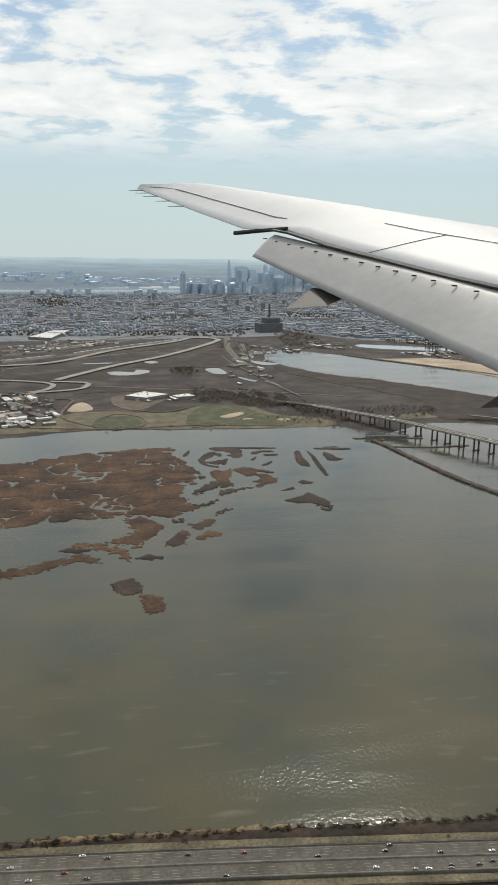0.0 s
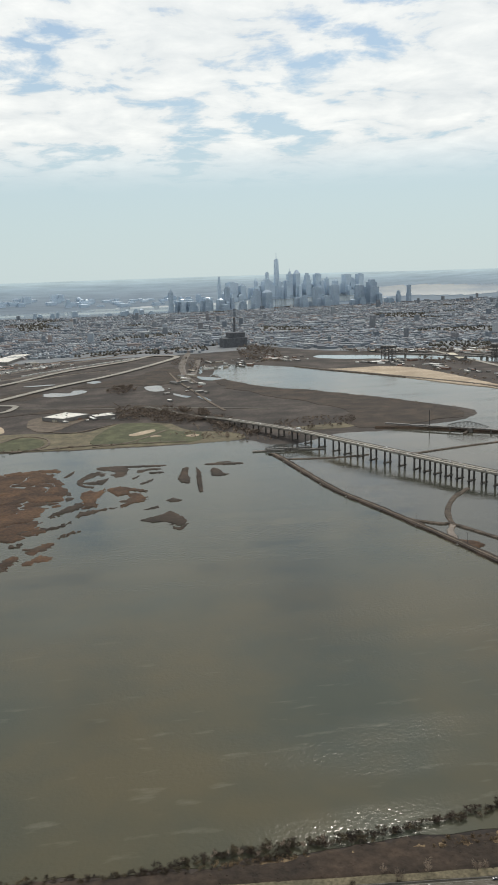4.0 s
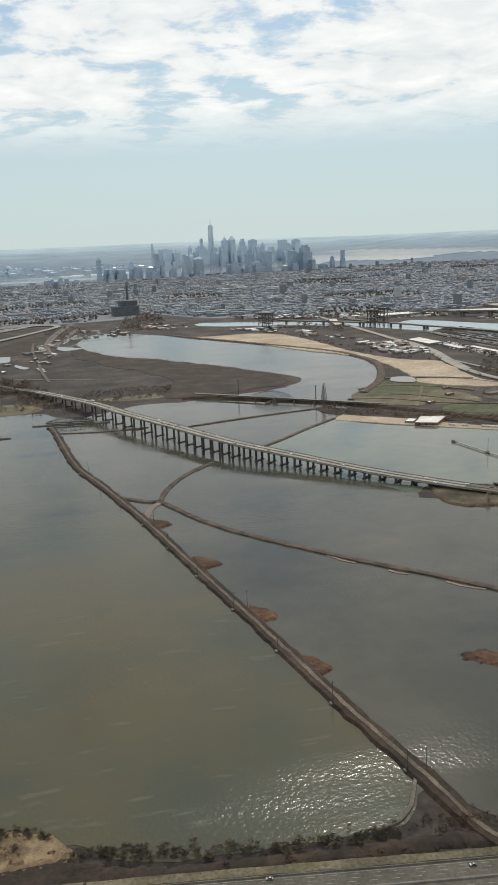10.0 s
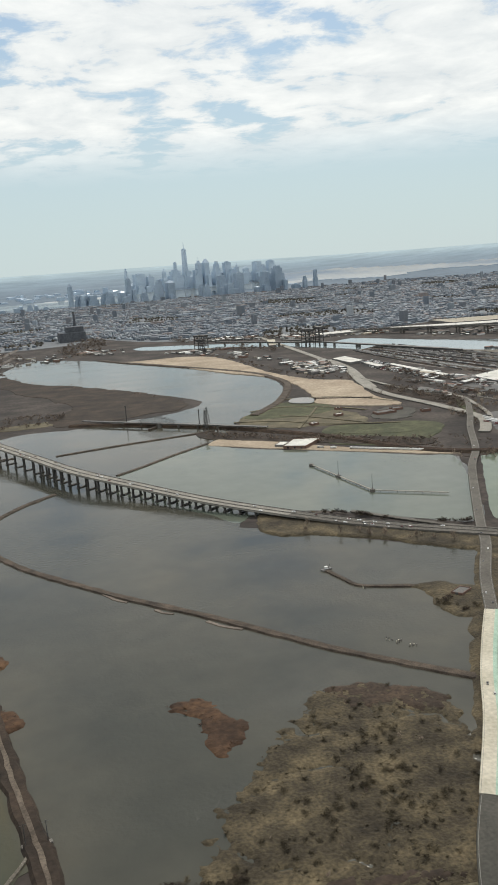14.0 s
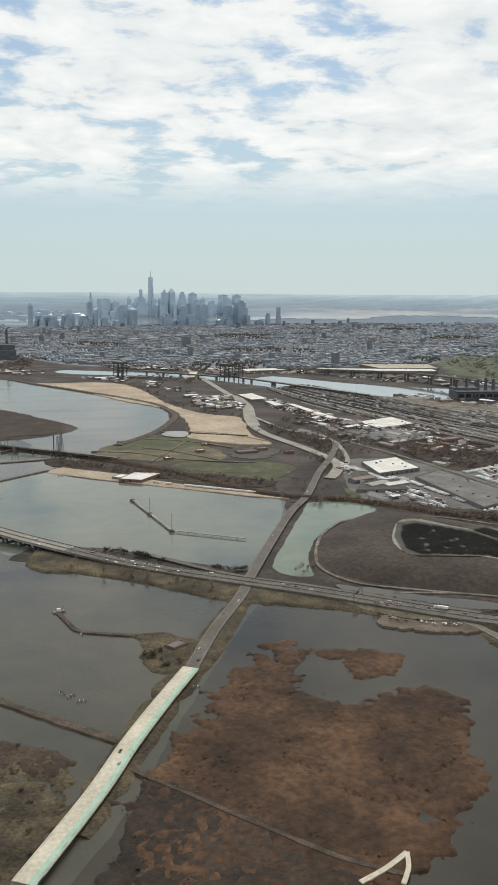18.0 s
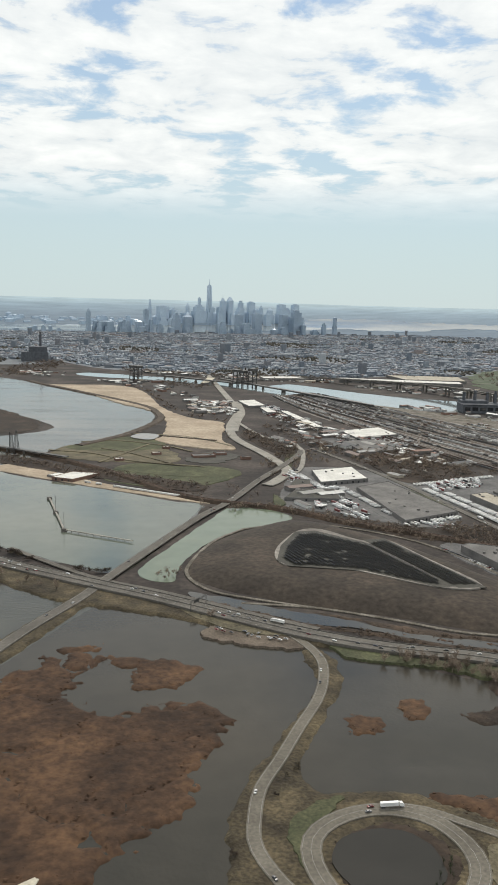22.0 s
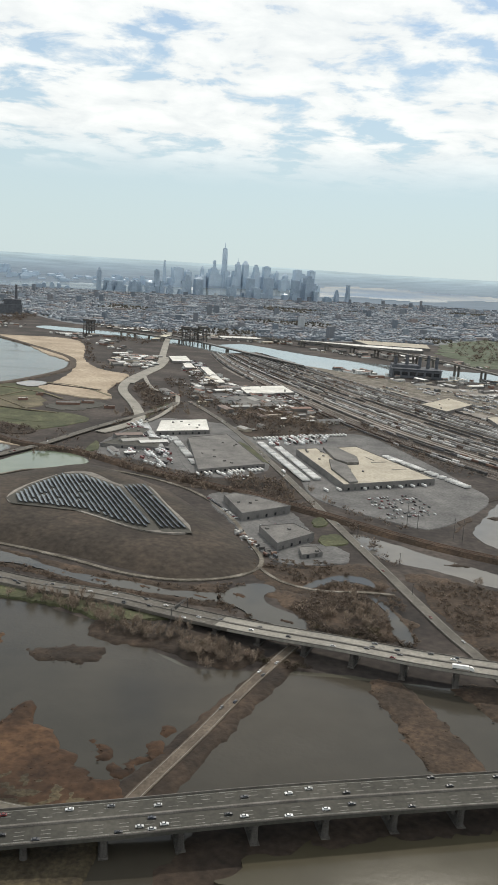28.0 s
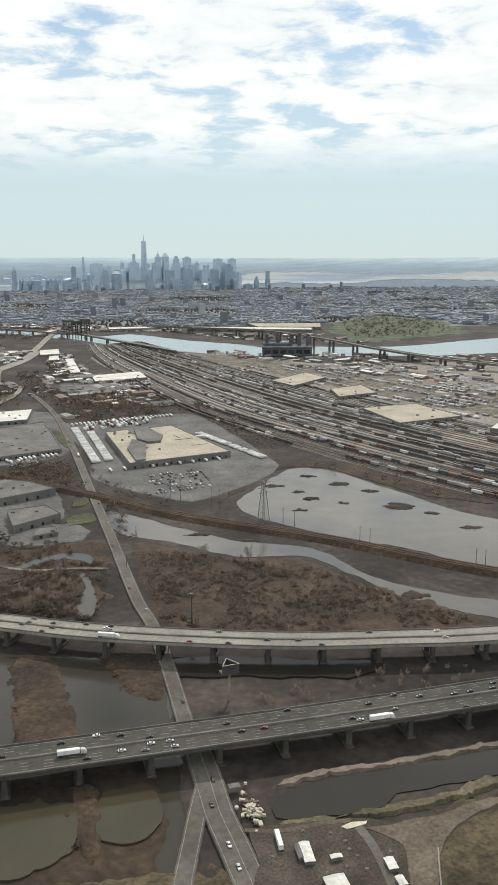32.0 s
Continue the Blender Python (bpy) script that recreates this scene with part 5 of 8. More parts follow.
part("membrane", strip("membrane", offset(even(spline([(548, 211, 2.63), (568, 248, 2.63), (581, 276, 2.63), (595, 303, 2.63), (610, 330, 2.63)], n=8), 5), -2.3), 2.2, MINT, 0.03), bpy.data.objects["bridge_pale"], "pale green waterproof membrane")
road("road_south_ramp", [(552, 168), (560, 179), (574, 184.5), (586, 184), (594, 178), (592, 166)], 3.2, "curving slip road beside the highway", OLD_ASPHALT, 1.4)
road("slab_path", [(636, 195), (645, 199), (653, 204)], 1.6, "pale concrete slab path in the marsh", PALE_CONCRETE, 1.2, 2, False)
road("slab_path", [(653, 204), (651, 198), (647, 192)], 1.4, "pale concrete slab path in the marsh", PALE_CONCRETE, 1.25, 2, False)
road("road_causeway_south", CAUSE[:3] + [(549, 212)], 6.5, "dark asphalt causeway road with lane lines", ASPHALT, 2.4)
road("road_valley", [(850, 850), (866, 800), (889, 712), (913, 579), (930, 473), (945, 381), (956, 311), (962, 284), (967, 246), (970, 218), (973, 198)], 5.0, "straight grey two-lane road through marshland", OLD_ASPHALT, 0.7)
road("road_valley_south", [(972.6, 202), (973.7, 194.5), (974.8, 184.7), (975.7, 175.8), (978.1, 163.6), (980.3, 151.4), (986, 120), (988, 100)], 7.4, "grey road widening beyond a viaduct", OLD_ASPHALT, 0.9)
part("lane_line", strip("lane_line", ROAD_LINE["road_valley_south"] + np.array([0.3, 0, 0.03]), 0.14, PAINT, 0.02), bpy.data.objects["road_valley_south"], "white lane line")
road("road_valley_ramp", [(973.2, 187.2), (971.1, 178.6), (969.4, 170.5), (968.3, 164.9), (965.9, 153.3), (962, 130)], 4.6, "grey ramp leaving a road", OLD_ASPHALT, 0.86)
road("road_toll", [(803, 1706), (806, 1318), (806, 1132), (782, 1010), (777, 912), (798, 807), (806, 734), (790, 690), (779, 672)], 10.0, "pale highway winding behind the sand fill", CONCRETE, 1.2)
road("road_toll_plaza", [(812, 1250), (806, 1132), (790, 1040), (778, 960)], 15.0, "wide pale toll plaza", CONCRETE, 1.1, edge=False)
road("road_toll_loop", [(792, 1038), (809, 924), (834, 891), (838, 850), (836, 818), (818, 737), (790, 690)], 4.5, "pale looping ramp", CONCRETE, 1.3)
road("road_service", [(728, 402), (763, 394), (797, 377), (825, 360), (850, 354), (875, 361), (888, 379), (884, 411), (874, 460), (854, 505), (821, 537), (783, 553), (745, 540)], 2.2, "narrow service road round a mound", PALE_MUD, 0.6, edge=False)
road("path_mound", [(745, 540), (723, 512), (707, 472), (703, 446), (714, 421), (738, 406), (763, 394)], 2.0, "pale gravel path round a mound", PALE_MUD, 0.7, 4, False)
road("path_marsh", [(886, 374), (891, 362), (898, 353), (912, 346), (930, 346), (944, 344)], 1.8, "pale gravel track through brown marsh", PALE_MUD, 0.7, 4, False)
road("road_ramp", [(735, 372), (742, 365), (750, 350), (754, 332), (751, 313), (745, 296), (735, 277), (725, 257), (716, 240), (712, 224), (711, 213), (714, 202), (719, 192), (727, 183), (738, 177)], 4.4, "curved two-lane highway ramp", TAN_ASPHALT, 1.2)
road("road_loop", [(744, 178), (734.5, 182.5), (728, 192.5), (725.5, 206), (728.5, 216.5), (738, 224), (750.5, 226.5), (763, 221.5), (769.5, 210.5), (770, 199), (764.5, 189), (755.5, 183), (744.5, 178.5)], 6.0, "circular loop ramp with faded lines", TAN_ASPHALT, 1.25)
part("lane_line", strip("lane_line", ROAD_LINE["road_loop"] + np.array([0, 0, 0.03]), 0.12, PAINT, 0.02), bpy.data.objects["road_loop"], "faded white lane line")
road("road_loop_branch", [(748, 227.5), (756, 227.5), (764, 225), (772, 219), (781, 212), (791, 204), (804, 195), (826, 189)], 3.4, "curved slip road joining a highway", TAN_ASPHALT, 1.2)
road("road_loop_side", [(716, 195), (707, 187), (699, 180)], 2.2, "narrow side road beside the ramp", DIRT, 1.15, 3, False)
road("road_spit", [(893, 290), (888, 282), (872, 255), (857, 227), (841, 199), (836, 188)], 4.0, "straight road on a narrow causeway", DIRT, 1.1)
road("road_shore", [(600, 500), (650, 446), (692, 417), (735, 384), (760, 366)], 3.4, "frontage road along the highway", OLD_ASPHALT, 1.0, edge=False)
road("road_far_ring", [(-300, 1380), (-152, 1414), (-64, 1460), (35, 1628), (156, 1766), (214, 1858), (262, 1840), (253, 1773), (137, 1550), (30, 1401), (-56, 1251)], 12, "pale elevated highway loop across the meadows", CONCRETE, 2.0, 12, False)
road("road_far_ramp", [(-200, 1265), (-137, 1258), (-71, 1228), (-59, 1190), (-88, 1143), (-200, 1110)], 8, "pale curving ramp on the far shore", CONCRETE, 1.5, 10, False)
road("road_far_loop", [(-63, 1240), (-15, 1224), (-11, 1199), (-30, 1161), (-120, 1130)], 8, "pale curving ramp on the far shore", CONCRETE, 1.5, 10, False)
road("road_far_straight", [(-20, 1200), (102, 1159), (217, 1129), (330, 1080)], 5, "far grey road across brown meadows", OLD_ASPHALT, 0.6, 12, False)
for pts, w in (([(-3, 915), (-1, 944), (23, 978), (48, 962), (55, 934), (49, 907), (17, 889)], 2.5), ([(-49, 1090), (-29, 1080), (-35, 1032), (-40, 985), (-32, 950), (-12, 920), (6, 899)], 3.5), ([(103, 894), (143, 909), (187, 968)], 3), ([(-104, 928), (-67, 910), (-18, 899), (48, 897), (104, 904), (203, 895)], 3), ([(50, 1001), (80, 985), (110, 1010), (130, 1030)], 2.5), ([(231, 1533), (236, 1409), (248, 1298), (260, 1173), (272, 1083)], 4)):
    road("path_park", pts, w, "pale dirt path through a shore park", DIRT, 1.0, 6, False)
for pts, w in (([(585, 832), (628, 816), (668, 777), (733, 749)], 3.5), ([(613, 881), (651, 890), (699, 861), (725, 827)], 3), ([(636, 843), (665, 817), (704, 764)], 2.5), ([(684, 871), (655, 807), (637, 770)], 2.5), ([(666, 938), (727, 917), (770, 856)], 4)):
    road("road_works", pts, w, "pale dirt road between fields and yards", DRY_GRASS, 1.0, 6, False)
road("road_yard", [(1007.3, 166), (1008.9, 159.6), (1009.6, 149), (1009.4, 142), (1007, 120)], 2.2, "narrow lane through a small yard", OLD_ASPHALT, 1.2, edge=False)
road("road_yard_edge", [(981, 168.4), (990, 167), (998, 168.3), (1006, 168.6)], 1.4, "worn pale wheel track along a yard", DIRT, 1.14, 2, edge=False)


# ---- rail lines ----
def rail(name, pts, label, width=4.5, z=1.6, mat=BALLAST):
    line = even(spline(pts, n=8), 6)
    ob = thing(name, label, "railway", kind="structure", me=strip(name, np.hstack([line, np.full((len(line), 1), z)]), width, mat, z, slope=0.9))
    for s in (-1.6, -0.9, 0.9, 1.6):
        part("rail", strip("rail", np.hstack([offset(line, s), np.full((len(line), 1), z + 0.14)]), 0.12, RUST, 0.14), ob, "rusty steel rail")
    return ob, line


rail("railway_main", [(420, 905), (458, 891), (507, 860), (543, 833), (577, 806), (650, 724), (712, 630), (776, 594), (820, 553), (876, 510), (930, 462), (980, 414), (1050, 366), (1110, 316), (1250, 230)], "railway on a dark embankment beside the water", 5.5, 2.2, MEADOW)
for pts, w in (([(-168, 1568), (-92, 1635), (39, 1793), (213, 1963), (315, 2017)], 9), ([(-175, 1639), (-95, 1703), (41, 1864), (223, 2049)], 9), ([(-158, 1472), (-105, 1515), (-38, 1578), (71, 1705), (199, 1834)], 9), ([(309, 1960), (272, 1717), (257, 1561), (256, 1444), (263, 1370)], 7), ([(305, 1737), (284, 1586), (265, 1459)], 6), ([(-149, 1380), (-64, 1465), (34, 1573), (121, 1623)], 5)):
    rail("railway_far", pts, "far rail line across brown meadows", w, 0.9)
YARD_L = spline([(880, 1330), (905, 1125), (986, 775), (1055, 600), (1130, 460), (1230, 320)], n=10)
YARD_R = spline([(960, 1400), (1020, 1217), (1154, 830), (1239, 640), (1330, 480), (1450, 330)], n=10)


# ---- vehicles ----
def build_car():
    """A small car, 2.4 m long in this half-size world: body, glasshouse, four wheels, lights."""
    bm = bmesh.new()
    prof = [(-1.2, 0.16), (1.2, 0.16), (1.2, 0.40), (1.0, 0.46), (0.45, 0.50), (-0.95, 0.52), (-1.2, 0.46)]
    left = [bm.verts.new((x, -0.46, z)) for x, z in prof]
    right = [bm.verts.new((x, 0.46, z)) for x, z in prof]
    bm.faces.new(left)
    bm.faces.new(right[::-1])
    for i in range(len(prof)):
        j = (i + 1) % len(prof)
        bm.faces.new((left[j], left[i], right[i], right[j]))
    for p in joined([block(0.74, 0.70, 0.03, 0.72, 0.95, -0.25)])[:1]:
        top = [bm.verts.new(v) for v in p]
    for f in block(0.74, 0.70, 0.03, 0.72, 0.95, -0.25)[1]:
        bm.faces.new([top[i] for i in f])
    body = bm_mesh("body", bm, CAR_PAINT)
    cab = mesh("glasshouse", [(-0.9, -0.42, 0.5), (0.5, -0.42, 0.5), (0.5, 0.42, 0.5), (-0.9, 0.42, 0.5), (-0.6, -0.34, 0.72), (0.1, -0.34, 0.72), (0.1, 0.34, 0.72), (-0.6, 0.34, 0.72)],
               [(0, 1, 5, 4), (1, 2, 6, 5), (2, 3, 7, 6), (3, 0, 4, 7), (4, 5, 6, 7)], GLASS)
    wheel = mesh("wheel", *rod((0, -0.09, 0), (0, 0.09, 0), 0.17, n=8), RUBBER)
    return body, cab, wheel


CAR = build_car()


def car(m, label, group):
    body, cab, wheel = CAR
    ob = thing("car", label, "car", group, m=m @ Matrix.Scale(0.84, 4))
    part("body", body, ob)
    part("glasshouse", cab, ob, "dark glass")
    for x in (-0.75, 0.75):
        for y in (-0.42, 0.42):
            part("wheel", wheel, ob, "", pose(x, y, 0.17))
    return ob


LORRY = {
    "box": bevelled("cargo_box", 6.4, 1.25, 1.35, TRAILER, 0.05, 0.62),
    "frame": mesh("chassis", *joined([block(6.4, 0.9, 0.16, 0.46), block(1.4, 1.0, 0.3, 0.2, 1, -2.2)]), STEEL),
    "cab": mesh("cab", [(3.5, -0.6, 0.3), (5.1, -0.6, 0.3), (5.1, 0.6, 0.3), (3.5, 0.6, 0.3), (3.5, -0.58, 1.75), (4.5, -0.58, 1.7), (4.5, 0.58, 1.7), (3.5, 0.58, 1.75), (5.1, -0.58, 1.0), (5.1, 0.58, 1.0)],
                [(0, 1, 8, 5, 4), (3, 7, 6, 9, 2), (0, 4, 7, 3), (4, 5, 6, 7), (5, 8, 9, 6), (8, 1, 2, 9), (3, 2, 1, 0)], TRAILER),
    "bogie": mesh("bogie", *joined([rod((x, y - 0.14, 0.26), (x, y + 0.14, 0.26), 0.26, n=8) for x in (-2.7, -2.0) for y in (-0.5, 0.5)]), RUBBER),
    "wheel": mesh("wheel", *rod((0, -0.14, 0), (0, 0.14, 0), 0.26, n=8), RUBBER)}


def lorry(m, label, cab=True, group="lorries on the highways"):
    ob = thing("lorry" if cab else "semi_trailer", label, "truck" if cab else "trailer", group, m=m @ Matrix.Scale(0.88, 4))
    part("cargo_box", LORRY["box"], ob)
    part("chassis", LORRY["frame"], ob, "dark steel chassis")
    if cab:
        part("cab", LORRY["cab"], ob)
    if not cab:
        part("bogie", LORRY["bogie"], ob, "two axles with dark tyres")
        return ob
    for x in (-2.7, -2.0, 3.9):
        for y in (-0.5, 0.5):
            part("wheel", LORRY["wheel"], ob, "", pose(x, y, 0.26))
    return ob


def along(line, s):
    """Place and heading at s metres along a line."""
    seg = np.hypot(*np.diff(line[:, :2], axis=0).T)
    run = np.concatenate([[0], np.cumsum(seg)])
    p = [float(np.interp(s, run, line[:, i])) for i in range(3)]
    i = min(int(np.searchsorted(run, s)), len(line) - 1)
    i = max(i, 1)
    d = line[i] - line[i - 1]
    return p, math.degrees(math.atan2(d[1], d[0])), math.degrees(math.atan2(d[2], math.hypot(d[0], d[1])))


rng = random.Random(11)
BRIDGE_CARS = ([], [])


def traffic(line, lanes, gap, x0, x1, group, road_name):
    seg = np.hypot(*np.diff(line[:, :2], axis=0).T)
    total = float(seg.sum())
    for lane in lanes:
        s = rng.uniform(0, gap)
        while s < total:
            (x, y, z), a, tilt = along(line, s)
            if x0 < x < x1:
                side = math.radians(a + 90)
                turn = a if lane < 0 else a + 180
                m = pose(x + math.cos(side) * lane, y + math.sin(side) * lane, z + 0.02, 0, -tilt if lane < 0 else tilt, turn)
                if rng.random() < 0.03:
                    lorry(m, f"white box lorry driving on the {road_name}")
                    s += 9
                elif group == "cars on the bridge highway" and x < 640:
                    v, f = joined([block(2.4, 0.92, 0.34, 0.12), block(1.3, 0.8, 0.24, 0.46, 0.8, -0.2)])
                    k = len(BRIDGE_CARS[0])
                    BRIDGE_CARS[0].extend(tuple(m @ Vector(p)) for p in v)
                    BRIDGE_CARS[1].extend(tuple(k + c for c in q) for q in f)
                else:
                    car(m, f"small passenger car on the {road_name}", group)
            s += 3.5 + rng.expovariate(1 / gap)


traffic(NEAR_LINE, (-5.6, -4.3, -3.0, -1.6, 1.6, 3.0, 4.3, 5.6), 58, -60, 1130, "cars on the near highway", "wide highway")
traffic(WEST_LINE, (-4.2, -2.6, -1.0, 1.0, 2.6, 4.2), 54, 230, 1150, "cars on the bridge highway", "pale bridge highway")

thing("far_cars", "small cars far off on the long bridge", "cars", kind="stuff", me=mesh("far_cars", *BRIDGE_CARS, CAR_ISLE))
for name, gap in (("road_causeway", 110), ("road_valley", 70), ("road_valley_south", 26), ("road_ramp", 90), ("road_loop", 70), ("road_spit", 90), ("bridge_pale", 90)):
    traffic(ROAD_LINE[name], (-1.1, 1.1), gap, 500, 1100, "cars on the minor roads", "two-lane road")

lorry(pose(753, 227, 1.28, 0, 0, 2), "white bus-like lorry on the loop ramp")
# ---- rail yard: tracks and strings of wagons ----
WAGON = {
    "body": bevelled("wagon_body", 7.2, 1.5, 1.5, BOXES, 0.08, 0.75),
    "low": bevelled("wagon_body", 7.2, 1.5, 0.8, BOXES, 0.08, 0.75),
    "frame": mesh("underframe", *joined([block(7.4, 1.1, 0.2, 0.55), block(0.3, 0.4, 0.3, 0.5, 1, 3.8), block(0.3, 0.4, 0.3, 0.5, 1, -3.8)]), STEEL),
    "bogie": mesh("bogie", *joined([block(1.6, 1.2, 0.2, 0.3), block(0.45, 1.25, 0.45, 0.05, 1, 0.5), block(0.45, 1.25, 0.45, 0.05, 1, -0.5)]), STEEL)}


def wagon(m, low=False):
    ob = thing("freight_wagon", "freight wagon standing on a rail yard track" if not low else "low open freight wagon on a rail yard track", "rail wagon", "wagons in the rail yard", m=m)
    part("wagon_body", WAGON["low" if low else "body"], ob)
    part("underframe", WAGON["frame"], ob)
    for x in (-2.4, 2.4):
        part("bogie", WAGON["bogie"], ob, "", pose(x, 0, 0))


def rail_yard():
    tones = ([(0.065, 0.061, 0.058), (0.09, 0.083, 0.076), (0.075, 0.074, 0.078)], [(0.095, 0.065, 0.05), (0.075, 0.052, 0.042), (0.12, 0.09, 0.07)],
             [(0.24, 0.23, 0.22), (0.32, 0.31, 0.30), (0.18, 0.175, 0.17)], [(0.48, 0.47, 0.45), (0.38, 0.37, 0.36), (0.55, 0.54, 0.52)])
    far = [([], []) for _ in tones]
    count, k, n = 0, 32, 120
    a, b = even(YARD_L, 6), even(YARD_R, 6)
    A = np.stack([np.interp(np.linspace(0, 1, n), np.linspace(0, 1, len(a)), a[:, i]) for i in range(2)], 1)
    B = np.stack([np.interp(np.linspace(0, 1, n), np.linspace(0, 1, len(b)), b[:, i]) for i in range(2)], 1)
    for i in range(k):
        f = (i + 0.3 * rng.random()) / k
        line = np.hstack([A * (1 - f) + B * f, np.full((n, 1), 0.45)])
        t = thing("railway_track", "track on dark ballast in a rail yard", "railway", kind="structure", me=strip("railway_track", line, 2.6 if i % 3 else 3.6, BALLAST, 0.3, slope=0.3))
        for s in (-0.36, 0.36):
            part("rail", strip("rail", offset(line, s) + np.array([0, 0, 0.14]), 0.1, RUST, 0.14), t, "rusty steel rail")
        if i % 11 == 6 or i % 4 == 3 or i == 2:
            continue
        s, total = rng.uniform(0, 90), float(np.hypot(*np.diff(line[:, :2], axis=0).T).sum())
        while s < total:
            tone = rng.choice((0, 0, 0, 0, 2, 2, 3, 1))
            for q in range(rng.randint(14, 60)):
                (x, y, z), d, _ = along(line, min(s, total - 1))
                if s < total and x < 1420 and y > 380 and rng.random() < 0.95:
                    low = rng.random() < 0.2
                    if count < 120 and y < 640:
                        wagon(pose(x, y, z + 0.14, 0, 0, d), low)
                        count += 1
                    else:
                        m = pose(x, y, z + 0.5, 0, 0, d)
                        v, g = joined([block(7.4, 1.3, 0.8 if low else 1.35, 0.4), block(7.7, 0.9, 0.4, 0.0)])
                        store = far[tone if rng.random() < 0.85 else rng.randrange(4)]
                        c = len(store[0])
                        store[0].extend(tuple(m @ Vector(p)) for p in v)
                        store[1].extend(tuple(c + u for u in h) for h in g)
                s += 7.8
            s += rng.uniform(20, 160)
    for store, colours, word in zip(far, tones, ("dark", "rusty", "grey", "white")):
        thing("far_wagons", f"long strings of {word} freight wagons in a rail yard", "rail wagons", kind="stuff", me=mesh("far_wagons", *store, many_coloured(f"{word}_wagon_paint", colours)))


rail_yard()


def freight_rows():
    """Trailers and containers parked in rows on the gravel east of the tracks: too many to count."""
    r = random.Random(31)
    base = even(YARD_R, 6)
    base = np.hstack([base, np.full((len(base), 1), 0.5)])
    store = ([], [])
    for k in range(15):
        line = offset(base, 14 + k * 13 + r.uniform(-3, 3))
        total = float(np.hypot(*np.diff(line[:, :2], axis=0).T).sum())
        s = r.uniform(0, 120)
        while s < total - 20:
            turn = r.choice((0, 75, 90, 90))
            for _ in range(r.randint(8, 40)):
                if s > total - 20:
                    break
                (x, y, z), d, _ = along(line, s)
                if 420 < y < 1040 and x < 1560 and r.random() < 0.8:
                    m = pose(x, y, z, 0, 0, d + turn + r.uniform(-3, 3))
                    v, f = joined([block(r.choice((5.6, 5.6, 2.8)), 1.15, 1.2, 0.35), block(4.0, 0.8, 0.4, 0.0)])
                    c = len(store[0])
                    store[0].extend(tuple(m @ Vector(p)) for p in v)
                    store[1].extend(tuple(c + u for u in h) for h in f)
                s += 2.2 if turn else 6.4
            s += r.uniform(15, 110)
    thing("far_trailers", "rows of pale trailers and containers on gravel", "trailers", kind="stuff", me=mesh("far_trailers", *store, many_coloured("parked_trailer_paint", [(0.62, 0.61, 0.59), (0.50, 0.49, 0.48), (0.68, 0.67, 0.66), (0.22, 0.16, 0.13), (0.40, 0.39, 0.38), (0.14, 0.15, 0.17)])))


freight_rows()


# ---- buildings ----
def ring(pts, z0, z1, inset, mat, name="parapet"):
    """A parapet round a roof."""
    p = [Vector((x, y, 0)) for x, y in pts]
    if sum(a.x * b.y - b.x * a.y for a, b in zip(p, p[1:] + p[:1])) < 0:
        p.reverse()
    c = sum(p, Vector()) / len(p)
    q = [v + (c - v).normalized() * inset for v in p]
    k, verts, faces = len(p), [], []
    for z, loop in ((z0, p), (z1, p), (z1, q), (z0, q)):
        verts += [(v.x, v.y, z) for v in loop]
    for r in range(3):
        for i in range(k):
            faces.append((r * k + i, r * k + (i + 1) % k, (r + 1) * k + (i + 1) % k, (r + 1) * k + i))
    return mesh(name, verts, faces, mat)


def building(name, pts, h, label, roof, wall, category="warehouse", units=6, docks=0):
    ob = thing(name, label, category)
    part("wall", slab("wall", pts, 0, h, wall), ob)
    c = np.mean(pts, 0)
    part("roof", slab("roof", [tuple(c + (np.array(p) - c) * 0.985) for p in pts], h - 0.2, h + 0.12, roof), ob, "flat roof")
    part("parapet", ring(pts, h, h + 0.45, 0.4, wall), ob)
    for i in range(units):
        for _ in range(20):
            x, y = rng.uniform(min(p[0] for p in pts), max(p[0] for p in pts)), rng.uniform(min(p[1] for p in pts), max(p[1] for p in pts))
            if inside(x, y, [tuple(c + (np.array(p) - c) * 0.85) for p in pts]):
                part("roof_unit", bevelled("roof_unit", rng.uniform(1, 2.2), rng.uniform(1, 2.0), rng.uniform(0.6, 1.1), WALL_GREY if i % 2 else ROOF_GREY, 0.08), ob, "small rooftop ventilation unit", pose(x, y, h + 0.1, 0, 0, 20))
                break
    p = sorted(range(len(pts)), key=lambda i: pts[i][1] + pts[(i + 1) % len(pts)][1])[0]
    a, b = np.array(pts[p]), np.array(pts[(p + 1) % len(pts)])
    for i in range(docks):
        q = a + (b - a) * (i + 0.7) / (docks + 0.4)
        d = math.degrees(math.atan2(b[1] - a[1], b[0] - a[0]))
        part("dock_door", bevelled("dock_door", 1.5, 0.14, 1.7, GLASS if i % 3 else STEEL, 0.03), ob, "dark loading door", pose(q[0], q[1], 0.4, 0, 0, d))
    return ob


mall = building("distribution_warehouse", [(933, 622), (949, 630), (953, 612), (958, 613), (961, 633), (983, 643), (1019, 546), (952, 520)], 4.2, "large tan-roofed distribution warehouse with grey walls", ROOF_TAN, WALL_GREY, units=8, docks=14)
for q, (x, y, w, d) in enumerate(((990, 590, 14, 0.5), (985, 600, 0.5, 12), (1000, 570, 12, 0.5))):
    part("roof_seam", bevelled("roof_seam", w, d, 0.3, ROOF_GREY, 0.04), mall, "dark raised roof joint", pose(x, y, 4.3, 0, 0, 20))
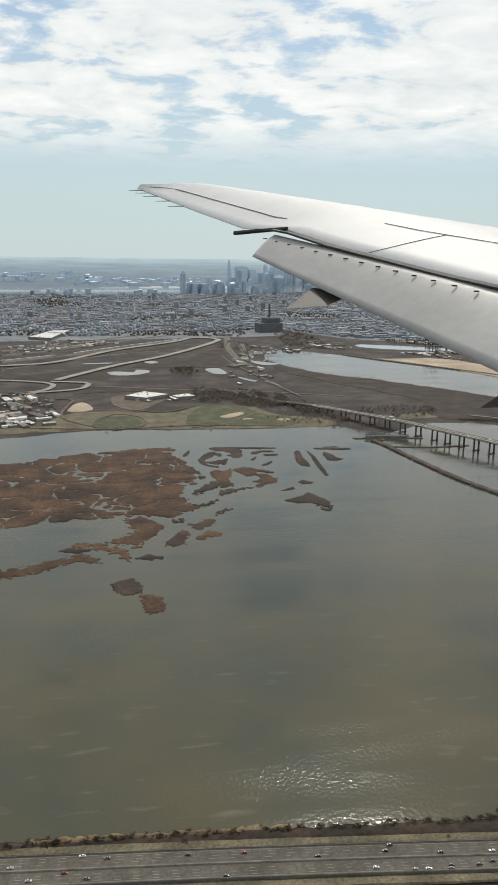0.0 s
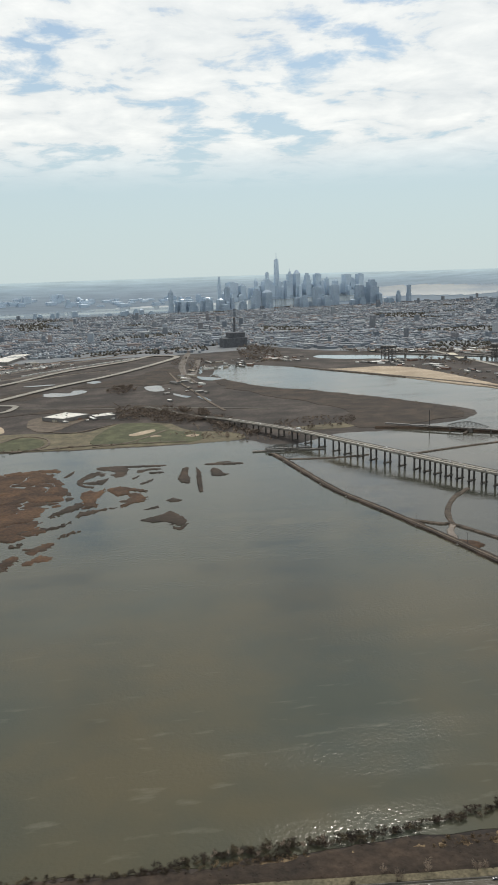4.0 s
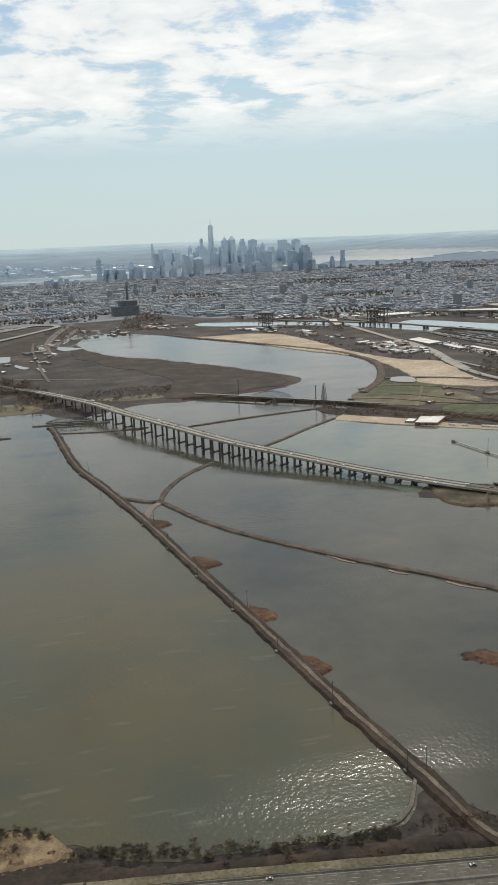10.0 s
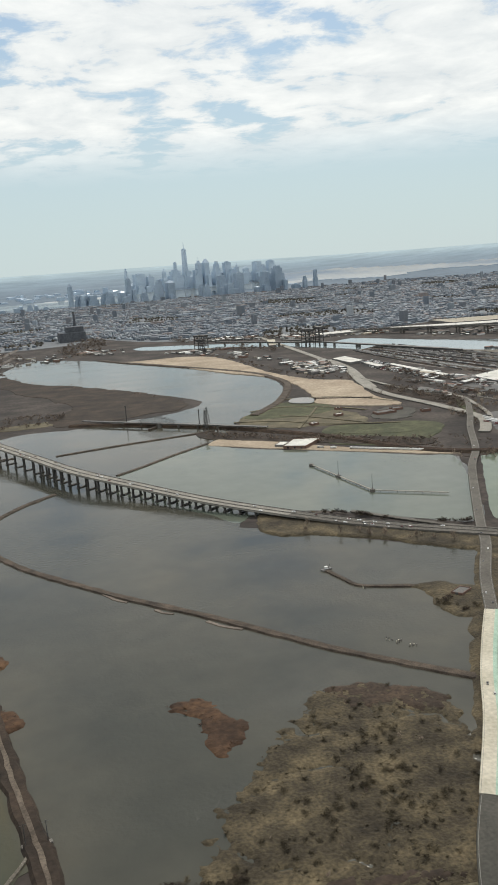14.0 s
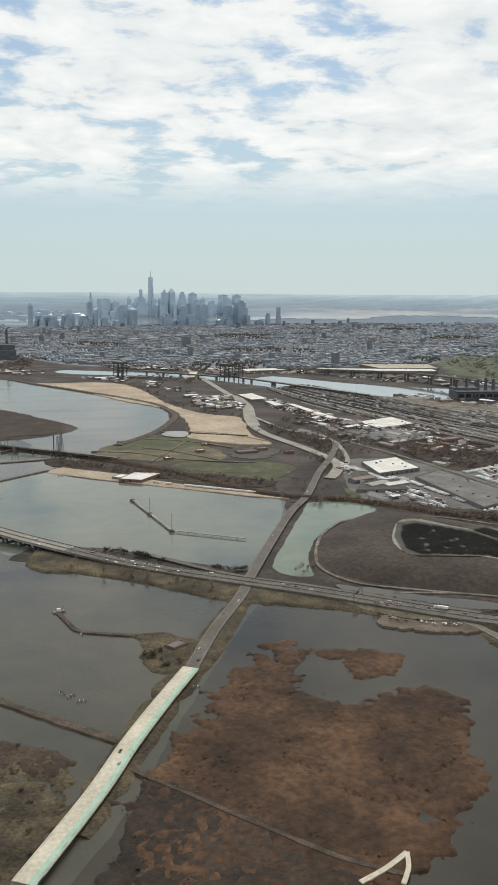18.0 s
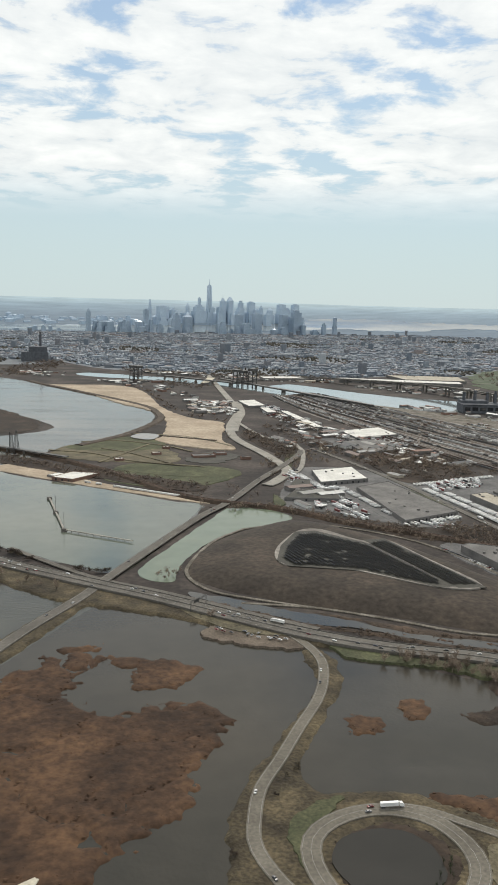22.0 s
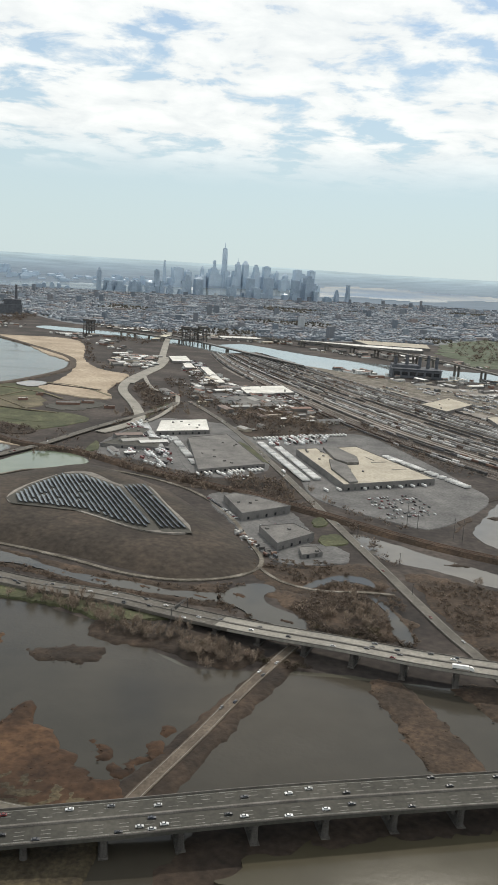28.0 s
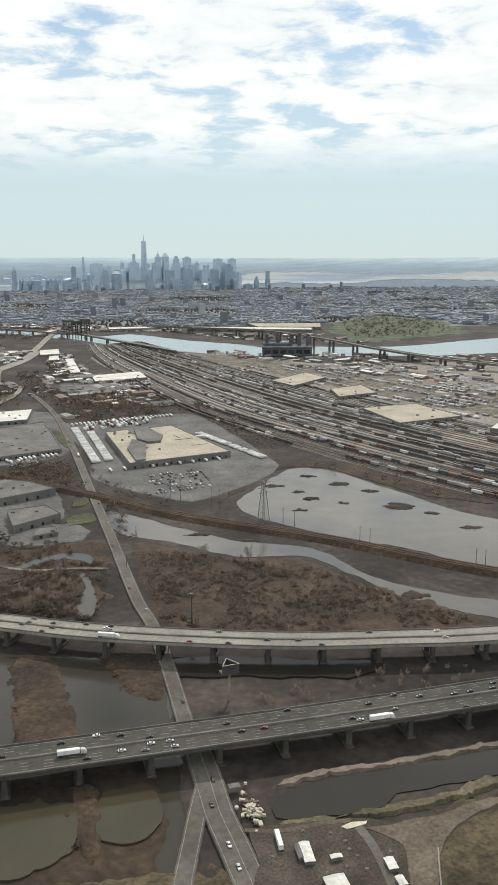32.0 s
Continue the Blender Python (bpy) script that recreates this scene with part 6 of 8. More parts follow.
part("roof_house", slab("roof_house", [(954, 627), (964, 631), (975, 598), (973, 580), (964, 577), (957, 588)], 4.25, 6.2, ROOF_GREY), mall, "dark grey raised roof section")
part("roof_house", slab("roof_house", [(953, 590), (963, 574), (962, 526), (956, 523), (950, 560)], 4.25, 5.6, ROOF_GREY), mall, "dark grey raised roof section")
building("white_roofed_warehouse", [(824, 672), (826, 722), (866, 738), (868, 687)], 3.2, "warehouse with a bright white roof", ROOF_WHITE, WALL_GREY, units=5, docks=8)
building("grey_warehouse", [(850, 655), (882, 676), (905, 574), (858, 549)], 3.0, "wide warehouse with a worn grey flat roof", ROOF_GREY, WALL_GREY, units=9, docks=14)
building("grey_depot", [(873, 484), (880, 489), (894, 482), (900, 476), (911, 465), (882, 446)], 4.4, "grey stepped-roof depot building", ROOF_GREY, WALL_GREY, units=3, docks=5)
building("grey_depot", [(890, 426), (909, 433), (918, 417), (897, 398)], 4.0, "grey flat-roofed depot building", ROOF_GREY, WALL_GREY, units=2, docks=4)
building("small_depot", [(908, 399), (917, 402), (919, 392), (908, 387)], 2.2, "small grey workshop beside a yard", ROOF_GREY, WALL_GREY, "workshop", 1, 2)
building("shore_shed", [(603, 694), (618, 717), (641, 710), (621, 685)], 2.6, "white-roofed shed on the lagoon shore", ROOF_WHITE, WALL_BRICK, "shed", 0, 3)
building("shore_office", [(598, 705), (606, 716), (613, 712), (605, 701)], 1.8, "small white-roofed office on the shore", ROOF_WHITE, WALL_GREY, "office", 0, 0)
building("dark_warehouse", [(785, 620), (800, 650), (830, 650), (828, 615)], 2.5, "dark-roofed workshop beside the canal", ASPHALT, WALL_GREY, "workshop", 3, 4)
building("dark_warehouse", [(795, 660), (806, 690), (818, 686), (812, 655)], 2.2, "dark-roofed workshop beside the canal", ASPHALT, WALL_GREY, "workshop", 2, 0)
building("rail_shed", [(862, 1128), (872, 1132), (892, 985), (880, 980)], 3.0, "long freight shed with a white roof", ROOF_WHITE, WALL_GREY, "shed", 0, 0)
building("rail_shed", [(816, 1245), (842, 1260), (850, 1190), (824, 1180)], 3.0, "small freight shed with a white roof", ROOF_WHITE, WALL_GREY, "shed", 0, 0)
building("rail_shed", [(838, 1165), (850, 1168), (856, 1115), (842, 1112)], 3.0, "small freight shed with a white roof", ROOF_WHITE, WALL_GREY, "shed", 0, 0)
building("rail_shed", [(905, 955), (960, 985), (968, 930), (912, 905)], 3.2, "wide freight shed with a pale roof", ROOF_WHITE, WALL_GREY, "shed", 3, 0)
building("freight_house", [(890, 880), (930, 895), (940, 830), (898, 815)], 3.0, "long freight house with a grey roof", ROOF_GREY, WALL_GREY, "shed", 4, 6)
building("toll_canopy", [(776, 1500), (790, 1505), (812, 1610), (796, 1612)], 4.0, "long pale canopy over toll lanes", PALE_CONCRETE, WALL_GREY, "canopy", 0, 0)
building("container_shed", [(1100, 887), (1150, 948), (1164, 903), (1117, 846)], 3.4, "wide freight terminal with a tan roof", ROOF_TAN, WALL_GREY, units=3)
building("container_shed", [(1152, 705), (1206, 722), (1225, 657), (1164, 633)], 3.4, "wide tan-roofed freight terminal", ROOF_TAN, WALL_GREY, units=4, docks=10)
building("container_shed", [(1150, 820), (1188, 842), (1190, 790), (1147, 769)], 3.4, "low freight terminal with a tan roof", ROOF_TAN, WALL_GREY, units=3, docks=6)
building("far_terminal", [(1225, 600), (1240, 622), (1275, 612), (1255, 585)], 4.0, "industrial hall with a white roof", ROOF_WHITE, WALL_GREY, units=2)
building("campus_block", [(37, 1082), (64, 1115), (96, 1089), (64, 1062)], 5.0, "white-roofed campus building in a park", ROOF_WHITE, WALL_GREY, "campus", 6, 0)
building("campus_wing", [(98, 1085), (120, 1098), (130, 1078), (104, 1070)], 4.0, "low campus wing with white roofs", ROOF_WHITE, WALL_GREY, "campus", 2, 0)
building("far_warehouse", [(-138, 1846), (-92, 1998), (-55, 1997), (-89, 1820)], 6.0, "long pale-roofed warehouse beside tracks", ROOF_WHITE, WALL_GREY, units=3)
building("river_terminal", [(1060, 1640), (1290, 1585), (1280, 1540), (1050, 1590)], 5.0, "long white-roofed sheds across the river", ROOF_WHITE, WALL_GREY, units=4)
building("river_terminal", [(1180, 1720), (1330, 1700), (1310, 1600), (1190, 1620)], 5.0, "wide pale-roofed terminal across the river", ROOF_TAN, WALL_GREY, units=4)
building("river_terminal", [(900, 1640), (1000, 1660), (1000, 1615), (905, 1600)], 5.0, "white-roofed sheds across the river", ROOF_WHITE, WALL_GREY, units=3)
building("causeway_hut", [(602, 356), (609, 361), (613, 357), (606, 352)], 1.6, "small dark-roofed hut on a jetty", ROOF_GREY, WALL_BRICK, "hut", 0, 1)
for x, y, a, w, d in ((690, 812, 15, 9, 5), (655, 780, 20, 8, 6), (735, 800, 10, 22, 10), (752, 812, 10, 12, 8), (775, 790, 5, 10, 5), (700, 845, 20, 7, 4)):
    c, s = math.cos(math.radians(a)), math.sin(math.radians(a))
    building("works_building", [(x + c * u - s * v, y + s * u + c * v) for u, v in ((-w / 2, -d / 2), (w / 2, -d / 2), (w / 2, d / 2), (-w / 2, d / 2))], 2.2, "low works building beside a green field", ROOF_GREY if w > 9 else ROOF_WHITE, WALL_BRICK, "works", 1, 0)

# small sheds, huts and stores scattered through the industrial land
INDUSTRY = [([(742, 1120), (800, 1100), (806, 1240), (740, 1260)], 60), ([(815, 850), (880, 770), (990, 760), (930, 960), (850, 1050)], 66), ([(1040, 1230), (1240, 1180), (1480, 1090), (1300, 880), (1190, 960)], 170),
            ([(1230, 900), (1400, 1050), (1600, 900), (1420, 380), (1260, 560)], 190), ([(785, 610), (815, 590), (828, 640), (800, 660)], 12), ([(-105, 905), (-50, 925), (-45, 990), (-58, 1126), (-200, 1131), (-200, 905)], 130), ([(-150, 1560), (60, 1760), (-40, 1850), (-170, 1700)], 70), ([(40, 1090), (120, 1110), (130, 1070), (60, 1060)], 14), ([(890, 700), (960, 700), (975, 760), (900, 790)], 10), ([(560, 1560), (620, 1520), (740, 1290), (760, 1290), (700, 1560)], 50), ([(200, 1180), (280, 1180), (280, 1480), (220, 1480)], 22),
            ([(250, 1500), (330, 1700), (480, 1750), (560, 1650), (420, 1620)], 50), ([(640, 1800), (860, 1715), (1040, 1685), (1040, 1570), (960, 1570), (830, 1640), (660, 1740)], 170),
            ([(1050, 1520), (1290, 1500), (1345, 1300), (1200, 1330), (1090, 1430)], 60), ([(862, 1140), (905, 1010), (975, 800), (950, 780), (880, 960), (850, 1100)], 70), ([(745, 1130), (800, 1110), (806, 1240), (742, 1250)], 40)]
SHED, SHED_COUNT, SHED_REST = {}, [0], ([], [])
for poly, n in INDUSTRY:
    for i in range(n):
        for _ in range(30):
            x, y = rng.uniform(min(p[0] for p in poly), max(p[0] for p in poly)), rng.uniform(min(p[1] for p in poly), max(p[1] for p in poly))
            if inside(x, y, poly):
                break
        else:
            continue
        key = rng.randint(0, 7)
        if key not in SHED:
            w, d, h = ((5, 3, 1.6), (9, 5, 2.2), (14, 7, 2.6), (6, 6, 3), (18, 5, 2.2), (4, 3, 1.4), (22, 9, 3), (8, 4, 2))[key]
            roof = mesh("roof", [(-w / 2 - .2, -d / 2 - .2, h), (w / 2 + .2, -d / 2 - .2, h), (w / 2 + .2, d / 2 + .2, h), (-w / 2 - .2, d / 2 + .2, h), (-w / 2 - .2, 0, h + d * 0.12), (w / 2 + .2, 0, h + d * 0.12)],
                        [(0, 1, 5, 4), (2, 3, 4, 5), (0, 4, 3), (1, 2, 5), (3, 2, 1, 0)], HOUSES_OBJ)
            SHED[key] = (bevelled("wall", w, d, h, WALL_GREY, 0.05), roof)
        SHED_COUNT[0] += 1
        if SHED_COUNT[0] % 3:
            m = pose(x, y, 0.2, 0, 0, rng.choice((-62, 28, 20, -70, 110)))
            for me in SHED[key]:
                k = len(SHED_REST[0])
                SHED_REST[0].extend(tuple(m @ v.co) for v in me.vertices)
                SHED_REST[1].extend(tuple(k + i for i in f.vertices) for f in me.polygons)
            continue
        ob = thing("yard_shed", "low industrial shed among yards and tracks", "shed", "sheds in the industrial land", m=pose(x, y, 0.2, 0, 0, rng.choice((-62, 28, 20, -70, 110))))
        part("wall", SHED[key][0], ob)
        part("roof", SHED[key][1], ob, "shallow pitched roof")
thing("far_yard_sheds", "scattered low sheds and stores among rail yards", "sheds", kind="stuff", me=mesh("far_yard_sheds", *SHED_REST, HOUSES_ISLE))


CRATE = bevelled("container_box", 3.0, 1.2, 1.2, BOXES, 0.04)
CRATE_DOOR = bevelled("door", 0.06, 1.0, 1.0, STEEL, 0.01)


def trailers(a, b, n, turn, label="white semi-trailer parked at a warehouse", skip=0.1):
    for i in range(n):
        if rng.random() < skip:
            continue
        x, y = a[0] + (b[0] - a[0]) * i / (n - 1), a[1] + (b[1] - a[1]) * i / (n - 1)
        lorry(pose(x, y, 0.32, 0, 0, turn + rng.uniform(-1.5, 1.5)), label, False, "trailers parked round the warehouses")


trailers((908, 655), (930, 540), 44, 12)
trailers((921, 640), (938, 545), 34, 12)
trailers((1003, 625), (1040, 540), 34, 20)
trailers((905, 672), (985, 705), 26, -70)
trailers((858, 545), (905, 566), 18, -66)
trailers((839, 660), (856, 575), 24, 12)
trailers((813, 712), (833, 605), 30, 12, "white semi-trailer parked beside a workshop")
for i in range(20):
    car(pose(864 + 15 * i / 19, 490 - 40 * i / 19, 0.5, 0, 0, 25 + rng.uniform(-4, 4)) @ Matrix.Scale(1.25, 4), "white van parked in a depot yard", "cars in the depot yard")
trailers((881, 652), (884, 622), 10, 15, "white semi-trailer parked on a worn lot")
trailers((993, 615), (1010, 610), 8, 20)
trailers((905, 860), (960, 880), 26, -70, "white semi-trailer parked beside the rail yard", 0.25)
for i in range(26):
    u = rng.random()
    ob = thing("storage_container", "small weathered container in a crowded yard", "container", "containers in the depot yard", m=pose(878 + 16 * u + rng.uniform(-2, 2), 425 - 36 * u + rng.uniform(-3, 3), 0.55, 0, 0, rng.choice((-62, 28, -50))))
    part("container_box", CRATE, ob)
    part("door", CRATE_DOOR, ob, "ribbed steel door", pose(1.52, 0, 0.06))
for i in range(18):
    u = rng.random()
    car(pose(712 + 30 * u + rng.uniform(-2, 2), 367 - 14 * u + rng.uniform(-3, 3), 1.6, 0, 0, rng.choice((-40, 50, 140))), "vehicle parked on a bare dirt lot", "vehicles on the dirt lot")
shore = [(633, 682), (704, 634)]
trailers(shore[0], shore[1], 16, math.degrees(math.atan2(shore[1][1] - shore[0][1], shore[1][0] - shore[0][0])), "grey freight trailer parked on the lagoon shore", 0.35)
trailers((940, 517), (1010, 540), 9, -72, skip=0.4)
LOT_CARS = ([], [])
for i in range(120):
    u, v = rng.randint(0, 15), rng.randint(0, 6)
    x, y = 962 + u * 2.2 + v * 1.0, 500 - v * 6.5 + u * 0.9
    m = pose(x, y, 0.5, 0, 0, rng.choice((-68, 112)))
    v, f = joined([block(2.3, 0.95, 0.42, 0.1), block(1.3, 0.8, 0.24, 0.52, 0.85, -0.15)])
    k = len(LOT_CARS[0])
    LOT_CARS[0].extend(tuple(m @ Vector(p)) for p in v)
    LOT_CARS[1].extend(tuple(k + j for j in g) for g in f)


def parked_rows(poly, turn, n, long_share, seed):
    """Rows of cars and trailers, some bays empty, on a lot."""
    r = random.Random(seed)
    c, sn = math.cos(math.radians(turn)), math.sin(math.radians(turn))
    mx, my = (sum(p[i] for p in poly) / len(poly) for i in (0, 1))
    for k in range(-40, 41):
        for i in range(-60, 61):
            u, v = i * 1.7, k * 6.5 + r.uniform(-0.4, 0.4)
            x, y = mx + c * u - sn * v, my + sn * u + c * v
            if not inside(x, y, poly) or r.random() > n:
                continue
            m = pose(x, y, 0.35, 0, 0, turn + 90 + r.uniform(-4, 4))
            v2, f2 = joined([block(5.4, 1.15, 1.5, 0.3), block(4.0, 0.8, 0.35, 0.0)]) if r.random() < long_share else joined([block(2.2, 0.9, 0.42, 0.0), block(1.2, 0.8, 0.28, 0.42)])
            b = len(LOT_CARS[0])
            LOT_CARS[0].extend(tuple(m @ Vector(p)) for p in v2)
            LOT_CARS[1].extend(tuple(b + q for q in h) for h in f2)


LOTS = (([(884, 933), (957, 965), (978, 904), (942, 830), (903, 868)], -60, 0.65, 0.25),
        ([(806, 672), (836, 664), (841, 562), (826, 564), (807, 595)], 30, 0.5, 0.5),
        ([(913, 670), (938, 694), (970, 699), (960, 663), (914, 647)], 20, 0.6, 0.6),
        ([(839, 1267), (870, 1174), (880, 991), (866, 989), (839, 1108)], -62, 0.5, 0.5),
        ([(875, 551), (897, 555), (891, 537), (872, 534)], 25, 0.7, 0.1),
        ([(795, 716), (813, 738), (817, 662), (804, 671)], 30, 0.5, 0.3))
for i, (poly, turn, n, share) in enumerate(LOTS):
    parked_rows(poly, turn, n, share, 60 + i)
thing("parked_cars", "rows of cars parked on the warehouse lot", "cars", kind="stuff", me=mesh("parked_cars", *LOT_CARS, CAR_ISLE))
for i in range(22):
    x, y = rng.uniform(880, 902), rng.uniform(392, 470)
    car(pose(x, y, 0.05, 0, 0, rng.choice((20, 110, 65))), "car parked in a depot yard", "cars in the depot yard")


# ---- solar farm on the mound ----
def solar():
    left = [(756, 450), (762, 476), (775, 504), (787, 506), (811, 480), (835, 407), (827, 406), (797, 432), (761, 441)]
    right = [(814, 485), (827, 488), (853, 404), (839, 404)]
    base = thing("solar_pad", "pale gravel pad of a solar farm on a mound", "gravel pad", kind="structure", me=slab("solar_pad", spline([(753, 455), (758, 478), (776, 511), (792, 513), (811, 488), (827, 489), (841, 448), (854, 404), (830, 402), (795, 430), (775, 438), (758, 441)], True, 4).tolist(), 5.5, 7.25, GRAVEL))
    # shade between the panel rows is drawn as dark slabs on the gravel
    for q in (left, right):
        c = np.mean(q, 0)
        part("field", slab("field", [tuple(c + (np.array(p) - c) * 1.09) for p in q], 7.0, 7.28, ASPHALT), base, "dark sheet standing in for shade between the panels")
    d = Vector((25, -77, 0)).normalized()
    side = Vector((-d.y, d.x, 0))
    cache = {}
    for poly, step in ((left, 2.6), (right, 2.7)):
        lo = min(side.x * p[0] + side.y * p[1] for p in poly)
        hi = max(side.x * p[0] + side.y * p[1] for p in poly)
        s = lo + 1.2
        while s < hi - 0.6:
            # run of the row inside the field
            along_d = [t for t in range(-700, 900, 2) if inside(side.x * s + d.x * t, side.y * s + d.y * t, poly)]
            if len(along_d) > 4:
                t = along_d[0]
                while t < along_d[-1] - 4:
                    length = min(rng.choice((14, 18, 22)), along_d[-1] - t)
                    length = int(length / 2) * 2
                    if length >= 4 and length not in cache:
                        cache[length] = (mesh("panel_table", [(0, -0.95, 1.27), (length - 0.6, -0.95, 1.27), (length - 0.6, 0.95, 0.5), (0, 0.95, 0.5), (0, -0.95, 1.2), (length - 0.6, -0.95, 1.2), (length - 0.6, 0.95, 0.43), (0, 0.95, 0.43)],
                                              [(0, 1, 2, 3), (7, 6, 5, 4), (0, 4, 5, 1), (1, 5, 6, 2), (2, 6, 7, 3), (3, 7, 4, 0)], PANEL),
                                         mesh("post", *joined([rod((q, 0, 0), (q, 0, 0.8), 0.06, n=4) for q in np.linspace(1, length - 1.6, max(2, length // 5))]), STEEL))
                    if length >= 4:
                        ob = thing("solar_panel_row", "row of dark tilted solar panels on a gravel pad", "solar panel", "solar panel rows on the mound", m=pose(side.x * s + d.x * t, side.y * s + d.y * t, 7.25, 0, 0, math.degrees(math.atan2(d.y, d.x))))
                        part("panel_table", cache[length][0], ob)
                        part("post", cache[length][1], ob)
                    t += length + (0 if rng.random() < 0.9 else 3)
            s += step


solar()


# ---- trains on the far lines ----
def train(pts, n, label):
    line = even(spline(pts, n=8), 4)
    line = np.hstack([line, np.full((len(line), 1), 1.1)])
    ob = thing("train", label, "train", "trains on the far lines")
    for i in range(n):
        (x, y, z), a, _ = along(line, 8 + i * 12.6)
        c = part("carriage", CARRIAGE[0], ob, "", pose(x, y, z, 0, 0, a))
        part("window_band", CARRIAGE[1], c, "dark window band")


CARRIAGE = (bevelled("carriage", 12, 1.9, 2.2, TRAILER, 0.2), mesh("window_band", *block(11.2, 1.96, 0.6, 1.1), GLASS))
train([(-38, 1578), (71, 1705), (199, 1834)], 25, "long silver passenger train on a far line")
train([(-158, 1472), (-105, 1515), (-60, 1556)], 9, "silver passenger train on a far line")
train([(-92, 1635), (39, 1793), (100, 1850)], 14, "long silver passenger train on a far line")


# ---- masts, bridges, pylons ----
def lattice(name, x, y, h, w, label, group="", arms=0, mat=STEEL):
    ob = thing(name, label, "tower", group, m=pose(x, y, 0, 0, 0, 30))
    for a, b in ((-1, -1), (1, -1), (1, 1), (-1, 1)):
        part("leg", mesh("leg", *rod((a * w / 2, b * w / 2, 0), (a * w * 0.12, b * w * 0.12, h), w * 0.045, w * 0.03, 4), mat), ob)
    n = 7
    br = []
    for i in range(n):
        z0, z1 = h * i / n, h * (i + 1) / n
        k0, k1 = w / 2 * (1 - 0.76 * i / n), w / 2 * (1 - 0.76 * (i + 1) / n)
        for (a, b), (c, d) in (((-1, -1), (1, -1)), ((1, -1), (1, 1)), ((1, 1), (-1, 1)), ((-1, 1), (-1, -1))):
            br.append(rod((a * k0, b * k0, z0), (c * k1, d * k1, z1), w * 0.022, n=4))
            br.append(rod((a * k1, b * k1, z1), (c * k1, d * k1, z1), w * 0.022, n=4))
    part("bracing", mesh("bracing", *joined(br), mat), ob)
    for i in range(arms):
        part("cross_arm", mesh("cross_arm", *rod((-w * 0.8, 0, h * (0.72 + 0.12 * i)), (w * 0.8, 0, h * (0.72 + 0.12 * i)), w * 0.04, n=4), mat), ob)
    return ob


lattice("lattice_mast", 556, 820, 21.5, 5, "tall dark lattice mast beside a swing bridge", "", 0)
lattice("lattice_mast", 553, 812, 20, 4, "tall dark lattice mast beside a swing bridge")
lattice("power_pylon", 1020, 402, 21.5, 4.4, "grey lattice power pylon beside a rail bank", "power pylons", 3, GALVANISED)
for x, y, h in ((549, 826, 19), (480, 892, 19.5)):
    ob = thing("steel_mast", "slim dark steel mast beside the river", "mast", m=pose(x, y, 0))
    part("pole", mesh("pole", *rod((0, 0, 0), (0, 0, h), 0.55, 0.4, 8), STEEL), ob)
    part("platform", mesh("platform", *rod((0, 0, h - 1.2), (0, 0, h - 0.8), 0.9, n=8), STEEL), ob)
    part("base", bevelled("base", 2, 2, 1.0, DARK_CONCRETE, 0.1), ob)


def pole(x, y, h, label, group, name="utility_pole", arm=1.2, z=0.0, turn=0.0, mat=STEEL):
    ob = thing(name, label, "pole", group, m=pose(x, y, z, 0, 0, turn))
    part("shaft", mesh("shaft", *rod((0, 0, 0), (0, 0, h), 0.16, 0.09, 6), mat), ob)
    part("arm", mesh("arm", *rod((-arm, 0, h * 0.93), (arm, 0, h * 0.93), 0.07, n=4), mat), ob)
    return ob


DIKE_LINE = np.hstack([even(spline(MAIN_DIKE, n=8), 3), np.full((len(even(spline(MAIN_DIKE, n=8), 3)), 1), 1.2)])
for i in range(13):
    (x, y, z), a, _ = along(DIKE_LINE, 40 + i * 46)
    for side in (-3.3, 3.2):
        if side > 0 and i % 3:
            continue
        ob = pole(x + side, y + 0.6, 7.5 + 1.5 * (i % 2), "dark catenary pole standing on the causeway", "poles on the causeway", z=0.6, turn=a + 90)
        part("footing", bevelled("footing", 2.6, 1.8, 0.9, DARK_CONCRETE, 0.15, -0.6), ob, "stained concrete pad")
for x, y, h in ((1064, 361, 8.3), (1060, 364, 8.3), (1106, 327, 7.5), (1103, 330, 7.5), (1034, 392, 9), (1029, 396, 9), (980, 443, 14), (975, 447, 14), (1000, 425, 12), (996, 428, 12), (1140, 298, 8)):
    pole(x, y, h, "slim power pole beside the rail bank", "poles along the rail bank", turn=40)
for x, y in ((952, 385), (948, 345), (963, 262), (940, 430), (925, 520)):
    pole(x + 4, y, 6, "grey street light beside the valley road", "lights on the valley road", "street_lamp", 0.9)
for x, y, h in ((976, 281, 13),):
    ob = thing("high_mast_lamp", "tall dark mast lamp beside the viaduct", "lamp", m=pose(x, y, 0))
    part("shaft", mesh("shaft", *rod((0, 0, 0), (0, 0, h), 0.3, 0.18, 8), STEEL), ob)
    part("lamp_ring", mesh("lamp_ring", *rod((0, 0, h - 0.2), (0, 0, h + 0.4), 1.0, 0.8, 8), STEEL), ob)


# advertising board on one post: a triangle of three boards
def hoarding():
    ob = thing("advertising_board", "three-sided advertising board on a single tall post", "billboard", m=pose(984, 229, 0, 0, 0, 12))
    part("post", mesh("post", *rod((0, 0, 0), (0, 0, 9.5), 0.4, 0.36, 10), CONCRETE), ob)
    part("catwalk", mesh("catwalk", *block(5.4, 3.2, 0.25, 9.2), STEEL), ob)
    for a in (0, 120, 240):
        b = part("board", bevelled("board", 5.0, 0.3, 2.6, STEEL, 0.05, 9.6), ob, "dark board back", pose(0, 0, 0, 0, 0, a) @ pose(0, -1.5, 0))
        part("frame_edge", bevelled("frame_edge", 5.3, 0.2, 0.2, PALE_CONCRETE, 0.04, 12.1), b)


hoarding()


